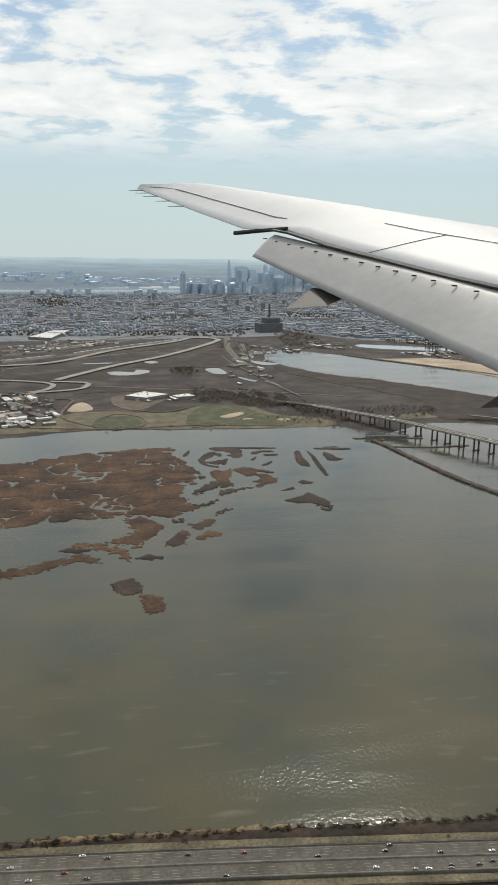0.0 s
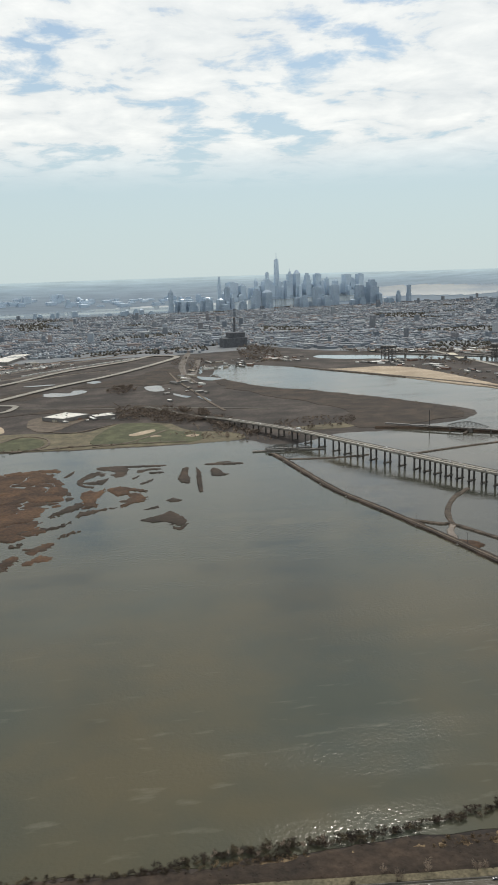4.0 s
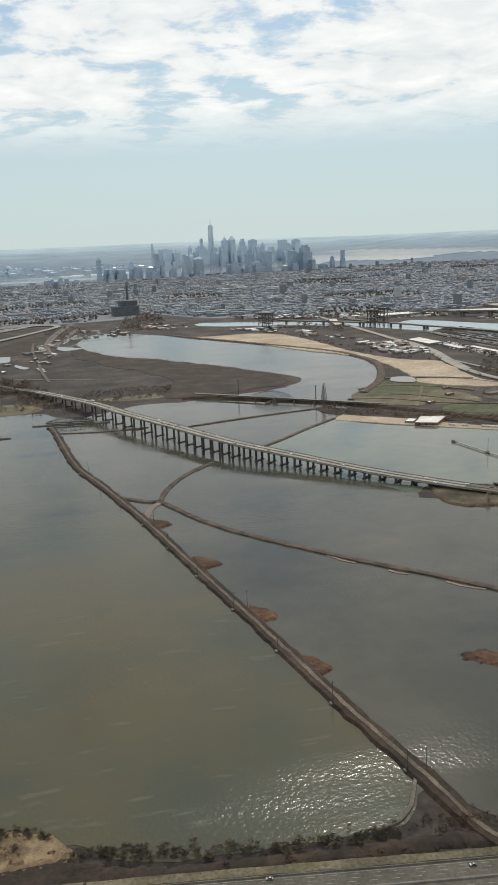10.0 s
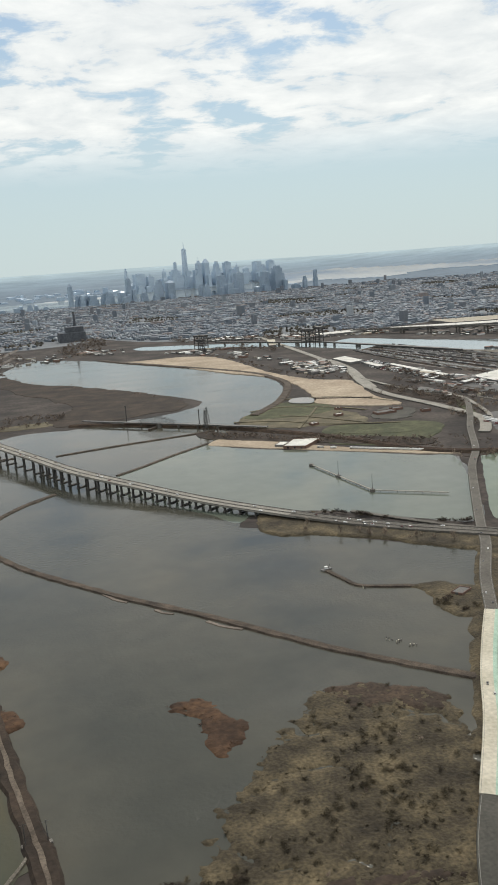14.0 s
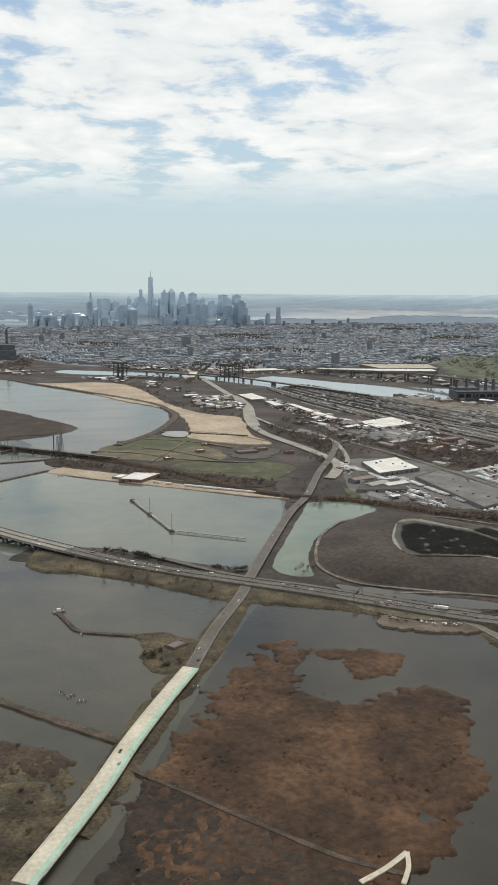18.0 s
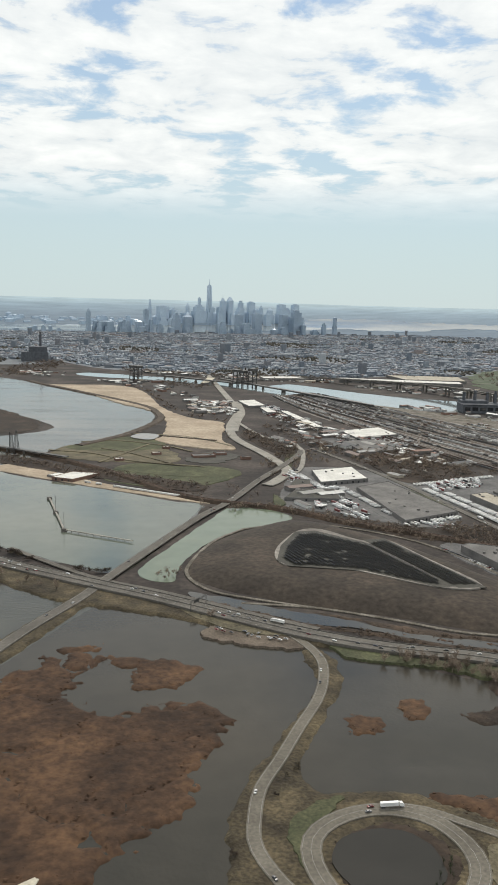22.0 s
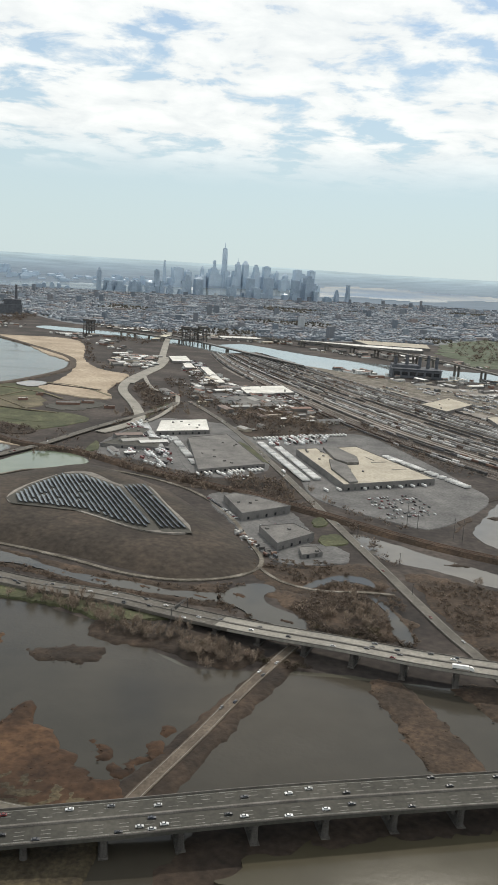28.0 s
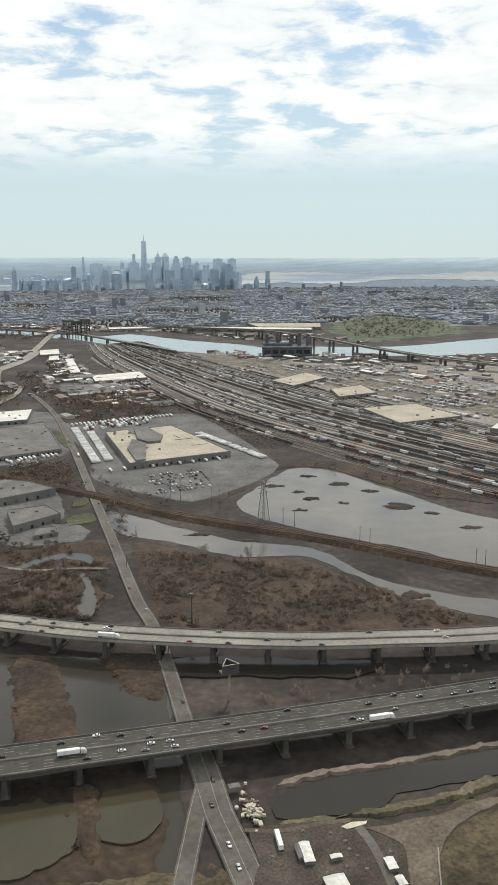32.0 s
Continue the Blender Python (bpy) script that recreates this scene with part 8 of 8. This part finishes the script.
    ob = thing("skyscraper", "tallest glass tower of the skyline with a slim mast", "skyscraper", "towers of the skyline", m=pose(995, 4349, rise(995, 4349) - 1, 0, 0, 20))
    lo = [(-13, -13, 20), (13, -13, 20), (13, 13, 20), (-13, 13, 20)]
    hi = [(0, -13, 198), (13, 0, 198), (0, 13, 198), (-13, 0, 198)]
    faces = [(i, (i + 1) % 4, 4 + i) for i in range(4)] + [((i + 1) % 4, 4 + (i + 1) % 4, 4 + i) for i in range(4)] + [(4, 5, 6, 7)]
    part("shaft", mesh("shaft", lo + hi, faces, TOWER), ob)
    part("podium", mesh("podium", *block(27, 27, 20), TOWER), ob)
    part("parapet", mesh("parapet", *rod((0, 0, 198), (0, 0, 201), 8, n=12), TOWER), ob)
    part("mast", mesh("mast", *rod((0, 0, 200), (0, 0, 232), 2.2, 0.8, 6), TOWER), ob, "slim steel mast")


great_tower()


# ---- bare trees and shrubs ----
def twig_tree(seed, h, spread, twigs, mat, n_limb=6, thick=0.04):
    """Tapered trunk, limbs and a loose crown of fine twigs."""
    r = random.Random(seed)
    trunk = [rod((0, 0, 0), (0, 0, h * 0.6), h * 0.022, h * 0.01, 5)]
    limbs, crown = [], ([], [])
    for i in range(n_limb):
        a = i * 2.4 + r.uniform(-0.4, 0.4)
        z0 = h * r.uniform(0.02, 0.3)
        e = Vector((math.cos(a) * spread * r.uniform(0.4, 0.8), math.sin(a) * spread * r.uniform(0.4, 0.8), h * r.uniform(0.45, 1.0)))
        limbs.append(rod((0, 0, z0), e, h * 0.010, h * 0.004, 4))
        for j in range(twigs):
            u = r.uniform(0.35, 1.05)
            d = Vector((r.gauss(0, 1), r.gauss(0, 1), r.gauss(0, 0.8)))
            p = Vector((0, 0, z0)).lerp(e, u) + d * spread * 0.22 * (1.2 - 0.5 * u)
            p.z = max(p.z, 0.05)
            q = p + Vector((e.x * 0.3 + r.gauss(0, 0.5), e.y * 0.3 + r.gauss(0, 0.5), 0.55 + r.gauss(0, 0.4))) * spread * 0.3
            s = Vector((r.gauss(0, 1), r.gauss(0, 1), r.gauss(0, 0.5))).normalized() * spread * thick
            k = len(crown[0])
            crown[0].extend([tuple(p - s), tuple(p + s), tuple(q)])
            crown[1].append((k, k + 1, k + 2))
    return mesh("trunk", *joined(trunk + limbs), mat), mesh("crown", *crown, mat)


TREES = [twig_tree(i, 4.6 + (i % 3), 2.0 + 0.3 * (i % 2), 62, BARK) for i in range(5)]
SHRUBS = [twig_tree(20 + i, 1.7 + 0.3 * (i % 3), 1.5, 60, SCRUB if i % 2 else REED_DARK) for i in range(6)]
FIRS = [twig_tree(40 + i, 3.6, 1.0, 40, EVERGREEN, 8) for i in range(2)]


GROWN, THICKET = {}, {}


def squat(s, name):
    """Shrubs grow broad and low, trees as they are."""
    return Matrix.Diagonal((s * 1.35, s * 1.1, s * 0.72, 1)) if name == "shrub" else Matrix.Scale(s, 4)


def plant(x, y, kinds, name, label, category, group, scale=1.0, z=0.6):
    t = kinds[tree_rng.randrange(len(kinds))]
    if not free(x, y):
        return
    GROWN[name] = GROWN.get(name, 0) + 1
    if GROWN[name] > 230 or (GROWN[name] % 2 and name != "evergreen"):
        m = pose(x, y, z, 0, 0, tree_rng.uniform(0, 360)) @ squat(scale * tree_rng.uniform(0.55, 1.3), name)
        store = THICKET.setdefault(t[1].materials[0].name, ([], []))
        k = len(store[0])
        store[0].extend(tuple(m @ v.co) for v in t[1].vertices)
        store[1].extend(tuple(k + i for i in f.vertices) for f in t[1].polygons)
        return
    ob = thing(name, label, category, group, m=pose(x, y, z, 0, 0, tree_rng.uniform(0, 360)) @ squat(scale * tree_rng.uniform(0.75, 1.25), name))
    for nm, me in zip(("trunk", "crown"), t):
        part(nm, me, ob)


tree_rng = random.Random(3)
FAR_TREES = [twig_tree(60 + i, 4.6 + (i % 3), 2.6, 9, WOODS, 5, 0.16) for i in range(5)]


LAND.append([(-60, 250), (132, 237), (165, 240), (200, 239), (240, 243), (262, 246), (305, 230), (330, 215), (420, 210), (520, 196), (520, 180), (-60, 235)])
TRACK = np.array([(x, y, w) for line, w in ROADS for x, y in np.asarray(line)[:, :2]])
WATER = (ESTUARY, [(461, 666), (512, 717), (545, 745), (600, 692), (720, 604), (691, 512), (667, 458), (590, 507), (527, 506), (476, 580)])


def free(x, y, wet=True):
    """No road here, and no open water."""
    near = np.hypot(TRACK[:, 0] - x, TRACK[:, 1] - y)
    if (near < np.maximum(TRACK[:, 2] / 2 + 1.2, 3.0)).any():
        return False
    if any(inside(x, y, p) for p in PONDS):
        return False
    return not any(inside(x, y, p) for p in WATER) or any(inside(x, y, p) for p in LAND)


def grove(poly, n, scale=1.0, kinds=None):
    """Woods: trees too many to count, scattered in a patch with clearings."""
    xs, ys = [p[0] for p in poly], [p[1] for p in poly]
    done = 0
    for _ in range(n * 6):
        x, y = tree_rng.uniform(min(xs), max(xs)), tree_rng.uniform(min(ys), max(ys))
        if not inside(x, y, poly) or not free(x, y) or noise.noise(Vector((x / 22, y / 22, 9))) < -0.25:
            continue
        t = (kinds or FAR_TREES)[tree_rng.randrange(len(kinds or FAR_TREES))][1]
        s = scale * tree_rng.uniform(0.55, 1.3)
        m = pose(x, y, 0.3, 0, 0, tree_rng.uniform(0, 360)) @ Matrix.Diagonal((s * 1.15, s * 1.15, s, 1))
        store = THICKET.setdefault(t.materials[0].name, ([], []))
        k = len(store[0])
        store[0].extend(tuple(m @ v.co) for v in t.vertices)
        store[1].extend(tuple(k + i for i in f.vertices) for f in t.polygons)
        done += 1
        if done >= n:
            return


def hedge(pts, n, spread, kinds, name, label, category, group, scale=1.0, z=0.6):
    line = spline(pts, n=6)
    line = np.hstack([line, np.zeros((len(line), 1))])
    total = float(np.hypot(*np.diff(line[:, :2], axis=0).T).sum())
    for i in range(n):
        (x, y, _), a, _ = along(line, tree_rng.uniform(0, total))
        plant(x + tree_rng.gauss(0, spread), y + tree_rng.gauss(0, spread), kinds, name, label, category, group, scale, z)


BT = ("bare_tree", "leafless brown tree on a bank", "tree", "bare trees on the banks")
SH = ("shrub", "leafless brown shrub on a bank", "shrub", "shrubs on the banks")
hedge([(785, 338), (806, 322), (832, 302), (856, 284), (876, 278)], 170, 4.5, TREES, *BT, scale=0.85)
hedge([(690, 396), (735, 368), (760, 352)], 18, 2.5, TREES, *BT, scale=0.8)
hedge([(545, 516), (590, 500), (640, 460), (662, 452)], 46, 1.8, SHRUBS, *SH, scale=1.3)
hedge([(560, 480), (600, 450), (640, 424)], 14, 2.5, TREES, *BT, scale=0.8)
hedge([(664, 458), (672, 462), (655, 470)], 8, 2, TREES, *BT, scale=0.9)
hedge([(690, 438), (700, 450), (688, 445)], 10, 2.5, TREES, *BT, scale=0.7)
hedge([(672, 508), (685, 512)], 6, 1.5, TREES, *BT, scale=0.8)
hedge([(595, 352), (603, 340), (610, 335)], 14, 3, SHRUBS, *SH, scale=1.2)
hedge([(140, 234), (170, 233), (200, 235)], 12, 1.2, TREES, *BT, scale=0.5)
hedge([(190, 215), (240, 210)], 5, 2, TREES, *BT, scale=0.7)
hedge([(184, 190), (215, 187), (250, 183), (275, 180)], 26, 1.2, FIRS, "evergreen", "dark narrow evergreen beside the highway", "tree", "evergreens by the highway", 0.8, 0.1)
hedge([(906, 322), (920, 312), (932, 322), (915, 336)], 44, 4, TREES, *BT, scale=0.75, z=0.3)
hedge([(905, 300), (930, 300)], 26, 5, SHRUBS, *SH, scale=1.3, z=0)
hedge([(978, 364), (990, 358), (1052, 300)], 8, 1.5, TREES, *BT, scale=1.0, z=0)
hedge([(470, 200), (500, 220), (535, 205), (520, 250), (530, 275)], 150, 13, SHRUBS[1::2], "shrub", "olive-brown shrub in rough scrub", "shrub", "shrubs in the scrub", 0.8, 0.6)
hedge([(480, 195), (515, 230), (530, 260)], 6, 13, TREES, *BT, scale=0.4)
hedge([(704, 205), (706, 238), (726, 272), (742, 305)], 16, 0.8, SHRUBS, *SH, scale=0.7, z=0.9)
hedge([(718, 230), (730, 254), (746, 282), (760, 312)], 16, 0.8, SHRUBS, *SH, scale=0.7, z=0.9)
hedge([(745, 190), (757, 193), (764, 203)], 16, 1.2, FIRS, "evergreen", "dark narrow evergreen inside a loop ramp", "tree", "evergreens by the highway", 0.5, 1.0)
hedge([(900, 270), (880, 278), (850, 294)], 24, 2, SHRUBS, *SH, scale=1.2)
hedge([(985, 225), (1020, 228), (1060, 235)], 26, 4, TREES, *BT, scale=0.6, z=0)
hedge([(880, 545), (930, 500), (905, 480)], 30, 6, TREES, *BT, scale=0.9, z=0)
hedge([(720, 600), (780, 585), (830, 540), (880, 500)], 60, 4, TREES, *BT, scale=0.8, z=0)
hedge([(860, 800), (900, 790), (960, 745), (900, 840)], 90, 14, TREES, *BT, scale=1.1, z=0)
hedge([(790, 740), (840, 790), (860, 850), (820, 880)], 50, 12, TREES, *BT, scale=1.0, z=0)
hedge([(300, 860), (250, 910), (200, 930), (330, 900)], 60, 10, TREES, *BT, scale=1.0, z=0)

# woods and belts on the far shore and through the industrial land
for poly, n, s in (([(132, 1108), (165, 1153), (209, 1129), (250, 1097), (227, 994), (189, 1017), (158, 1053), (129, 1056)], 330, 1.0), ([(128, 1172), (202, 1122), (249, 1059), (262, 971), (246, 927), (212, 998), (132, 1059)], 200, 0.9),
                   ([(115, 1327), (130, 1366), (157, 1364), (164, 1323), (148, 1287), (122, 1289)], 120, 1.1), ([(413, 1905), (435, 2010), (484, 2000), (503, 1874), (459, 1615), (412, 1596), (390, 1690)], 240, 1.3),
                   ([(892, 738), (896, 801), (941, 853), (976, 711), (936, 690), (903, 680)], 230, 0.9), ([(840, 541), (872, 536), (912, 536), (919, 494), (888, 506), (845, 517)], 130, 0.75), ([(786, 934), (801, 965), (837, 850), (845, 817), (824, 809), (804, 837)], 120, 1.0), ([(660, 1440), (690, 1366), (716, 1174), (748, 1080), (785, 1040), (776, 1030), (736, 1076), (704, 1176), (680, 1366), (652, 1446)], 200, 0.9),
                   ([(725, 600), (780, 590), (830, 548), (880, 506), (925, 468), (930, 476), (880, 520), (830, 560), (770, 604)], 200, 0.7), ([(-110, 900), (-45, 990), (-58, 1126), (-200, 1131), (-200, 900)], 260, 0.8),
                   ([(780, 700), (800, 690), (818, 760), (830, 830), (800, 800)], 90, 0.8), ([(300, 1480), (330, 1360), (372, 1280), (430, 1218), (468, 1165), (560, 1000), (552, 985), (455, 1160), (360, 1270), (306, 1400)], 130, 0.7),
                   ([(-60, 900), (262, 900), (262, 893), (-60, 890)], 40, 0.7), ([(1030, 500), (1056, 522), (1100, 505), (1140, 420), (1128, 418), (1090, 490), (1056, 514)], 60, 0.6), ([(700, 640), (760, 610), (775, 660), (730, 680)], 40, 0.6),
                   ([(280, 1500), (340, 1650), (300, 1800), (240, 1700)], 90, 1.0), ([(842, 1080), (862, 985), (893, 900), (905, 905), (880, 985), (858, 1120)], 150, 0.8), ([(905, 760), (985, 705), (1004, 725), (985, 790), (945, 900), (925, 870)], 260, 0.8), ([(700, 1500), (770, 1420), (800, 1480), (730, 1600)], 120, 1.0), ([(815, 1000), (835, 900), (870, 790), (895, 740), (905, 800), (860, 900), (840, 1010)], 200, 0.8), ([(620, 1790), (860, 1700), (1040, 1670), (1040, 1640), (840, 1660), (640, 1740)], 220, 1.3), ([(1320, 1400), (1380, 1720), (1540, 1960), (1610, 1800), (1550, 1520), (1450, 1410)], 260, 1.5), ([(1000, 735), (1045, 560), (1062, 580), (1040, 640), (1012, 770)], 120, 0.7), ([(180, 1110), (240, 1090), (275, 1000), (300, 935), (280, 900), (255, 940), (235, 1000), (190, 1070)], 300, 1.0), ([(300, 960), (360, 1000), (420, 980), (400, 930), (320, 905)], 160, 0.8), ([(760, 900), (772, 900), (790, 1040), (810, 1250), (800, 1260), (780, 1040)], 60, 0.9), ([(925, 480), (940, 470), (956, 380), (945, 380)], 30, 0.7), ([(935, 500), (950, 470), (975, 440), (968, 436), (942, 464)], 30, 0.6)):
    grove(poly, n, s)
grove([(958, 360), (975, 362), (1003, 346), (1030, 340), (1050, 310), (1080, 272), (1010, 268), (965, 285)], 500, 0.36)
grove([(904, 344), (928, 342), (934, 320), (926, 298), (905, 306), (898, 325)], 260, 0.45)
grove([(458, 183), (466, 215), (476, 236), (493, 258), (507, 272), (522, 286), (540, 284), (556, 268), (553, 242), (541, 207), (532, 183)], 150, 0.36, SHRUBS[1::2])
grove([(880, 545), (912, 536), (925, 480), (912, 470), (893, 502), (868, 500)], 90, 0.5)
grove([(549, 804), (590, 766), (655, 726), (726, 676), (713, 652), (644, 697), (547, 770)], 260, 0.7)
BRUSH = [twig_tree(90 + i, 1.2 + 0.25 * i, 1.4, 40, BRUSHWOOD, 6, 0.05) for i in range(3)]
grove([(866, 354), (900, 347), (935, 374), (946, 350), (942, 292), (900, 298), (866, 322)], 420, 0.75, BRUSH)
grove([(700, 412), (756, 380), (809, 359), (866, 342), (872, 326), (834, 333), (793, 351), (756, 368), (704, 398)], 420, 0.65, BRUSH)
grove([(878, 384), (892, 384), (930, 384), (942, 374), (940, 345), (900, 347), (888, 362)], 200, 0.7, BRUSH)
grove([(958, 360), (975, 362), (1003, 346), (1030, 340), (1050, 310), (1080, 272), (1010, 268), (965, 285)], 900, 0.7, BRUSH)
TAN = [twig_tree(80 + i, 1.5 + 0.2 * i, 1.1, 40, REED_TAN, 6, 0.07) for i in range(3)]
grove([(244, 226), (258, 236), (277, 234), (298, 225), (300, 216), (271, 216), (248, 221)], 260, 0.75, TAN)
grove([(150, 231), (200, 231), (246, 226), (246, 221), (200, 226), (150, 228)], 90, 0.6, TAN)
# tangled brush at the water's edge along the near highway
for pts, n, spread, s in (([(-34, 244), (60, 237), (132, 231), (180, 230)], 260, 0.9, 0.6), ([(135, 232), (165, 235), (200, 234), (240, 238), (262, 240), (300, 225)], 330, 1.2, 0.7), ([(300, 219), (360, 206), (420, 203), (470, 198)], 300, 1.8, 0.7), ([(-34, 236), (100, 224), (250, 207), (420, 188)], 60, 0.8, 0.5)):
    hedge(pts, n, spread, SHRUBS, *SH, scale=s, z=0.5)

for mat_name, store in THICKET.items():
    thing("thicket", "tangled leafless thickets on the banks", "thicket", kind="stuff", me=mesh("thicket", *store, bpy.data.materials[mat_name]))


# reed tufts over the marshes
def reed_tufts():
    r = random.Random(8)
    stores = {}
    for x, y, z, name in TUFTS:
        if r.random() < 0.25:
            continue
        v, f = stores.setdefault(name, ([], []))
        w, h = r.uniform(0.35, 0.9), r.uniform(0.1, 0.3)
        k = len(v)
        a = r.uniform(0, 6.3)
        v.extend([(x + w * math.cos(a + t), y + w * math.sin(a + t), z) for t in (0, 2.1, 4.2)])
        v.append((x + r.uniform(-0.4, 0.4), y + r.uniform(-0.4, 0.4), z + h))
        f.extend([(k, k + 1, k + 3), (k + 1, k + 2, k + 3), (k + 2, k, k + 3)])
    for name, (v, f) in stores.items():
        thing("reed_tufts", "dense tufts of dry reeds on the marsh", "reeds", kind="stuff", me=mesh("reed_tufts", v, f, bpy.data.materials[name]))


reed_tufts()


# ---- the aircraft's wing, where the flight begins ----
def paint_material():
    m = material("wing_paint", (0.52, 0.52, 0.52), (0.60, 0.60, 0.595), 0.8, rough=0.55, grain=0.12, spec=0.3)
    return m


WHITE = paint_material()
# flap colour lowered to grey to carry the shade on its slope
FLAP_SHADED = material("shaded_flap_paint", (0.29, 0.285, 0.277), (0.35, 0.345, 0.333), 0.9, rough=0.5, grain=0.2, spec=0.35)
# dark colour gives the fairings the shade of their undersides
FAIRING = material("shade_dark_fairing", (0.06, 0.056, 0.05), (0.095, 0.088, 0.08), 0.9, rough=0.6, grain=0.3)
SEAL = material("dark_seal", (0.02, 0.02, 0.02), (0.04, 0.04, 0.04), 2.0, rough=0.7)
# stations from the tip inwards: span y, leading edge x and z, trailing edge x and z
STATIONS = [(13.95, 0.80, 189.17, 0.74, 189.10), (12.9, 1.72, 189.12, 0.94, 188.94), (11.7, 2.46, 188.93, 1.38, 188.68), (10.4, 3.27, 188.72, 1.84, 188.42),
            (9.4, 3.90, 188.53, 2.19, 188.38), (8.5, 4.45, 188.38, 2.52, 188.20), (7.7, 4.95, 188.25, 2.81, 188.08), (7.0, 5.40, 188.15, 3.06, 187.97), (6.2, 5.90, 188.05, 3.34, 187.87), (5.4, 6.40, 187.95, 3.62, 187.78)]


def wing():
    ob = thing("aircraft_wing", "white airliner wing with lowered flap greyed for shade", "aircraft wing")
    n = 9
    verts, faces = [], []
    for y, xl, zl, xt, zt in STATIONS:
        c = xl - xt
        for i in range(n):                       # upper skin from the leading to the trailing edge
            u = i / (n - 1)
            camber = 0.055 * c * math.sin(math.pi * u ** 0.7)
            verts.append((xl - c * u, y, zl + (zt - zl) * u + camber))
        for i in range(n):                       # lower skin back to the leading edge
            u = 1 - i / (n - 1)
            verts.append((xl - c * u, y, zl + (zt - zl) * u - 0.045 * c * math.sin(math.pi * u ** 0.6) - 0.01))
    k = 2 * n
    for s in range(len(STATIONS) - 1):
        for i in range(k):
            faces.append((s * k + i, s * k + (i + 1) % k, (s + 1) * k + (i + 1) % k, (s + 1) * k + i))
    faces += [tuple(range(k)), tuple(range((len(STATIONS) - 1) * k, len(STATIONS) * k))[::-1]]
    part("wing_skin", mesh("wing_skin", verts, faces, WHITE, True), ob)
    span = lambda y, j: float(np.interp(y, [s[0] for s in STATIONS][::-1], [s[j] for s in STATIONS][::-1]))

    def on_skin(y, u, lift=0.006):
        xl, zl, xt, zt = (span(y, j) for j in (1, 2, 3, 4))
        return (xl + (xt - xl) * u, y, zl + (zt - zl) * u + 0.055 * (xl - xt) * math.sin(math.pi * u ** 0.7) + lift)

    for a, b, w in (((13.6, 0.62), (10.2, 0.72), 0.022), ((9.0, 0.55), (7.0, 0.55), 0.012), ((8.2, 0.55), (8.1, 0.99), 0.012)):
        line = [on_skin(a[0] + (b[0] - a[0]) * t, a[1] + (b[1] - a[1]) * t) for t in np.linspace(0, 1, 14)]
        part("panel_seam", strip("panel_seam", line, w, SEAL, 0.004), ob, "dark panel seam")
    # drooped flap behind a slot
    nose = [Vector((1.98, 9.5, 188.29))] + [Vector((2.08, 9.6, 188.33)).lerp(Vector((3.64, 5.2, 187.72)), t) for t in (0.0, 0.1, 0.25, 0.4, 0.55, 0.7, 0.85, 1.0)]
    tail = [Vector((1.72, 9.2, 188.09)).lerp(Vector((2.91, 4.9, 187.24)), t) for t in (0.0, 0.02, 0.1, 0.25, 0.4, 0.55, 0.7, 0.85, 1.0)]
    fl = [(p.y, p.x, p.z) for p in nose[1:]]
    verts, faces = [], []
    for j, (p, q) in enumerate(zip(nose, tail)):
        swell = 0.02 if j == 0 else 0.045
        for i in range(9):
            u = i / 8
            v = p.lerp(q, u)
            verts.append((v.x, v.y, v.z + swell * math.sin(math.pi * u ** 0.6)))
        for i in range(9):
            u = 1 - i / 8
            v = p.lerp(q, u)
            verts.append((v.x + 0.02, v.y, v.z - swell * 1.2 * math.sin(math.pi * u ** 0.6) - 0.006))
    for s in range(len(nose) - 1):
        for i in range(18):
            faces.append((s * 18 + i, s * 18 + (i + 1) % 18, (s + 1) * 18 + (i + 1) % 18, (s + 1) * 18 + i))
    faces += [tuple(range(18)), tuple(range((len(nose) - 1) * 18, len(nose) * 18))[::-1]]
    flap = part("flap", mesh("flap", verts, faces, FLAP_SHADED, True), ob, "lowered flap greyed for shade")
    # the slot's darkness is a dark strip laid just above the flap
    slot = [(span(y, 3) - 0.050, y, span(y, 4) + 0.004) for y in np.linspace(9.9, 6.2, 12)]
    part("flap_slot", strip("flap_slot", slot, 0.18, SEAL, 0.02), ob, "dark strip drawn as the shaded slot before the flap")
    part("flap_end_arm", mesh("flap_end_arm", *rod((1.72, 10.35, 188.36), (2.16, 9.45, 188.40), 0.028, 0.022, 6), SEAL), ob, "dark arm at the flap's end")
    for i in range(14):
        y = 9.5 - i * 0.24
        x, z = float(np.interp(-y, [-f[0] for f in fl], [f[1] for f in fl])), float(np.interp(-y, [-f[0] for f in fl], [f[2] for f in fl]))
        part("slot_tab", mesh("slot_tab", *block(0.045, 0.010, 0.012, z - 0.035, 1, x - 0.19, y), SEAL), flap, "small dark tab")
    for v in ([(1.75, 7.6, 187.63), (2.08, 7.95, 187.81), (2.34, 7.85, 187.7), (2.11, 7.5, 187.67), (2.63, 8.1, 187.75)], [(2.8, 5.7, 187.03), (3.26, 6.05, 187.15), (3.56, 5.95, 187.05), (3.2, 5.6, 187.06), (3.78, 6.2, 187.08)]):
        part("track_fairing", mesh("track_fairing", v, [(0, 3, 1), (1, 3, 2), (1, 2, 4), (0, 1, 4), (0, 4, 2), (0, 2, 3)], FAIRING), ob, "pointed flap track fairing")
    for y in (13.6, 13.2, 12.8, 12.4, 12.0):
        x, z = span(y, 3), span(y, 4)
        part("static_wick", mesh("static_wick", *rod((x, y, z), (x - 0.22, y - 0.02, z - 0.01), 0.006, 0.003, 4), SEAL), ob, "thin static wick")


wing()
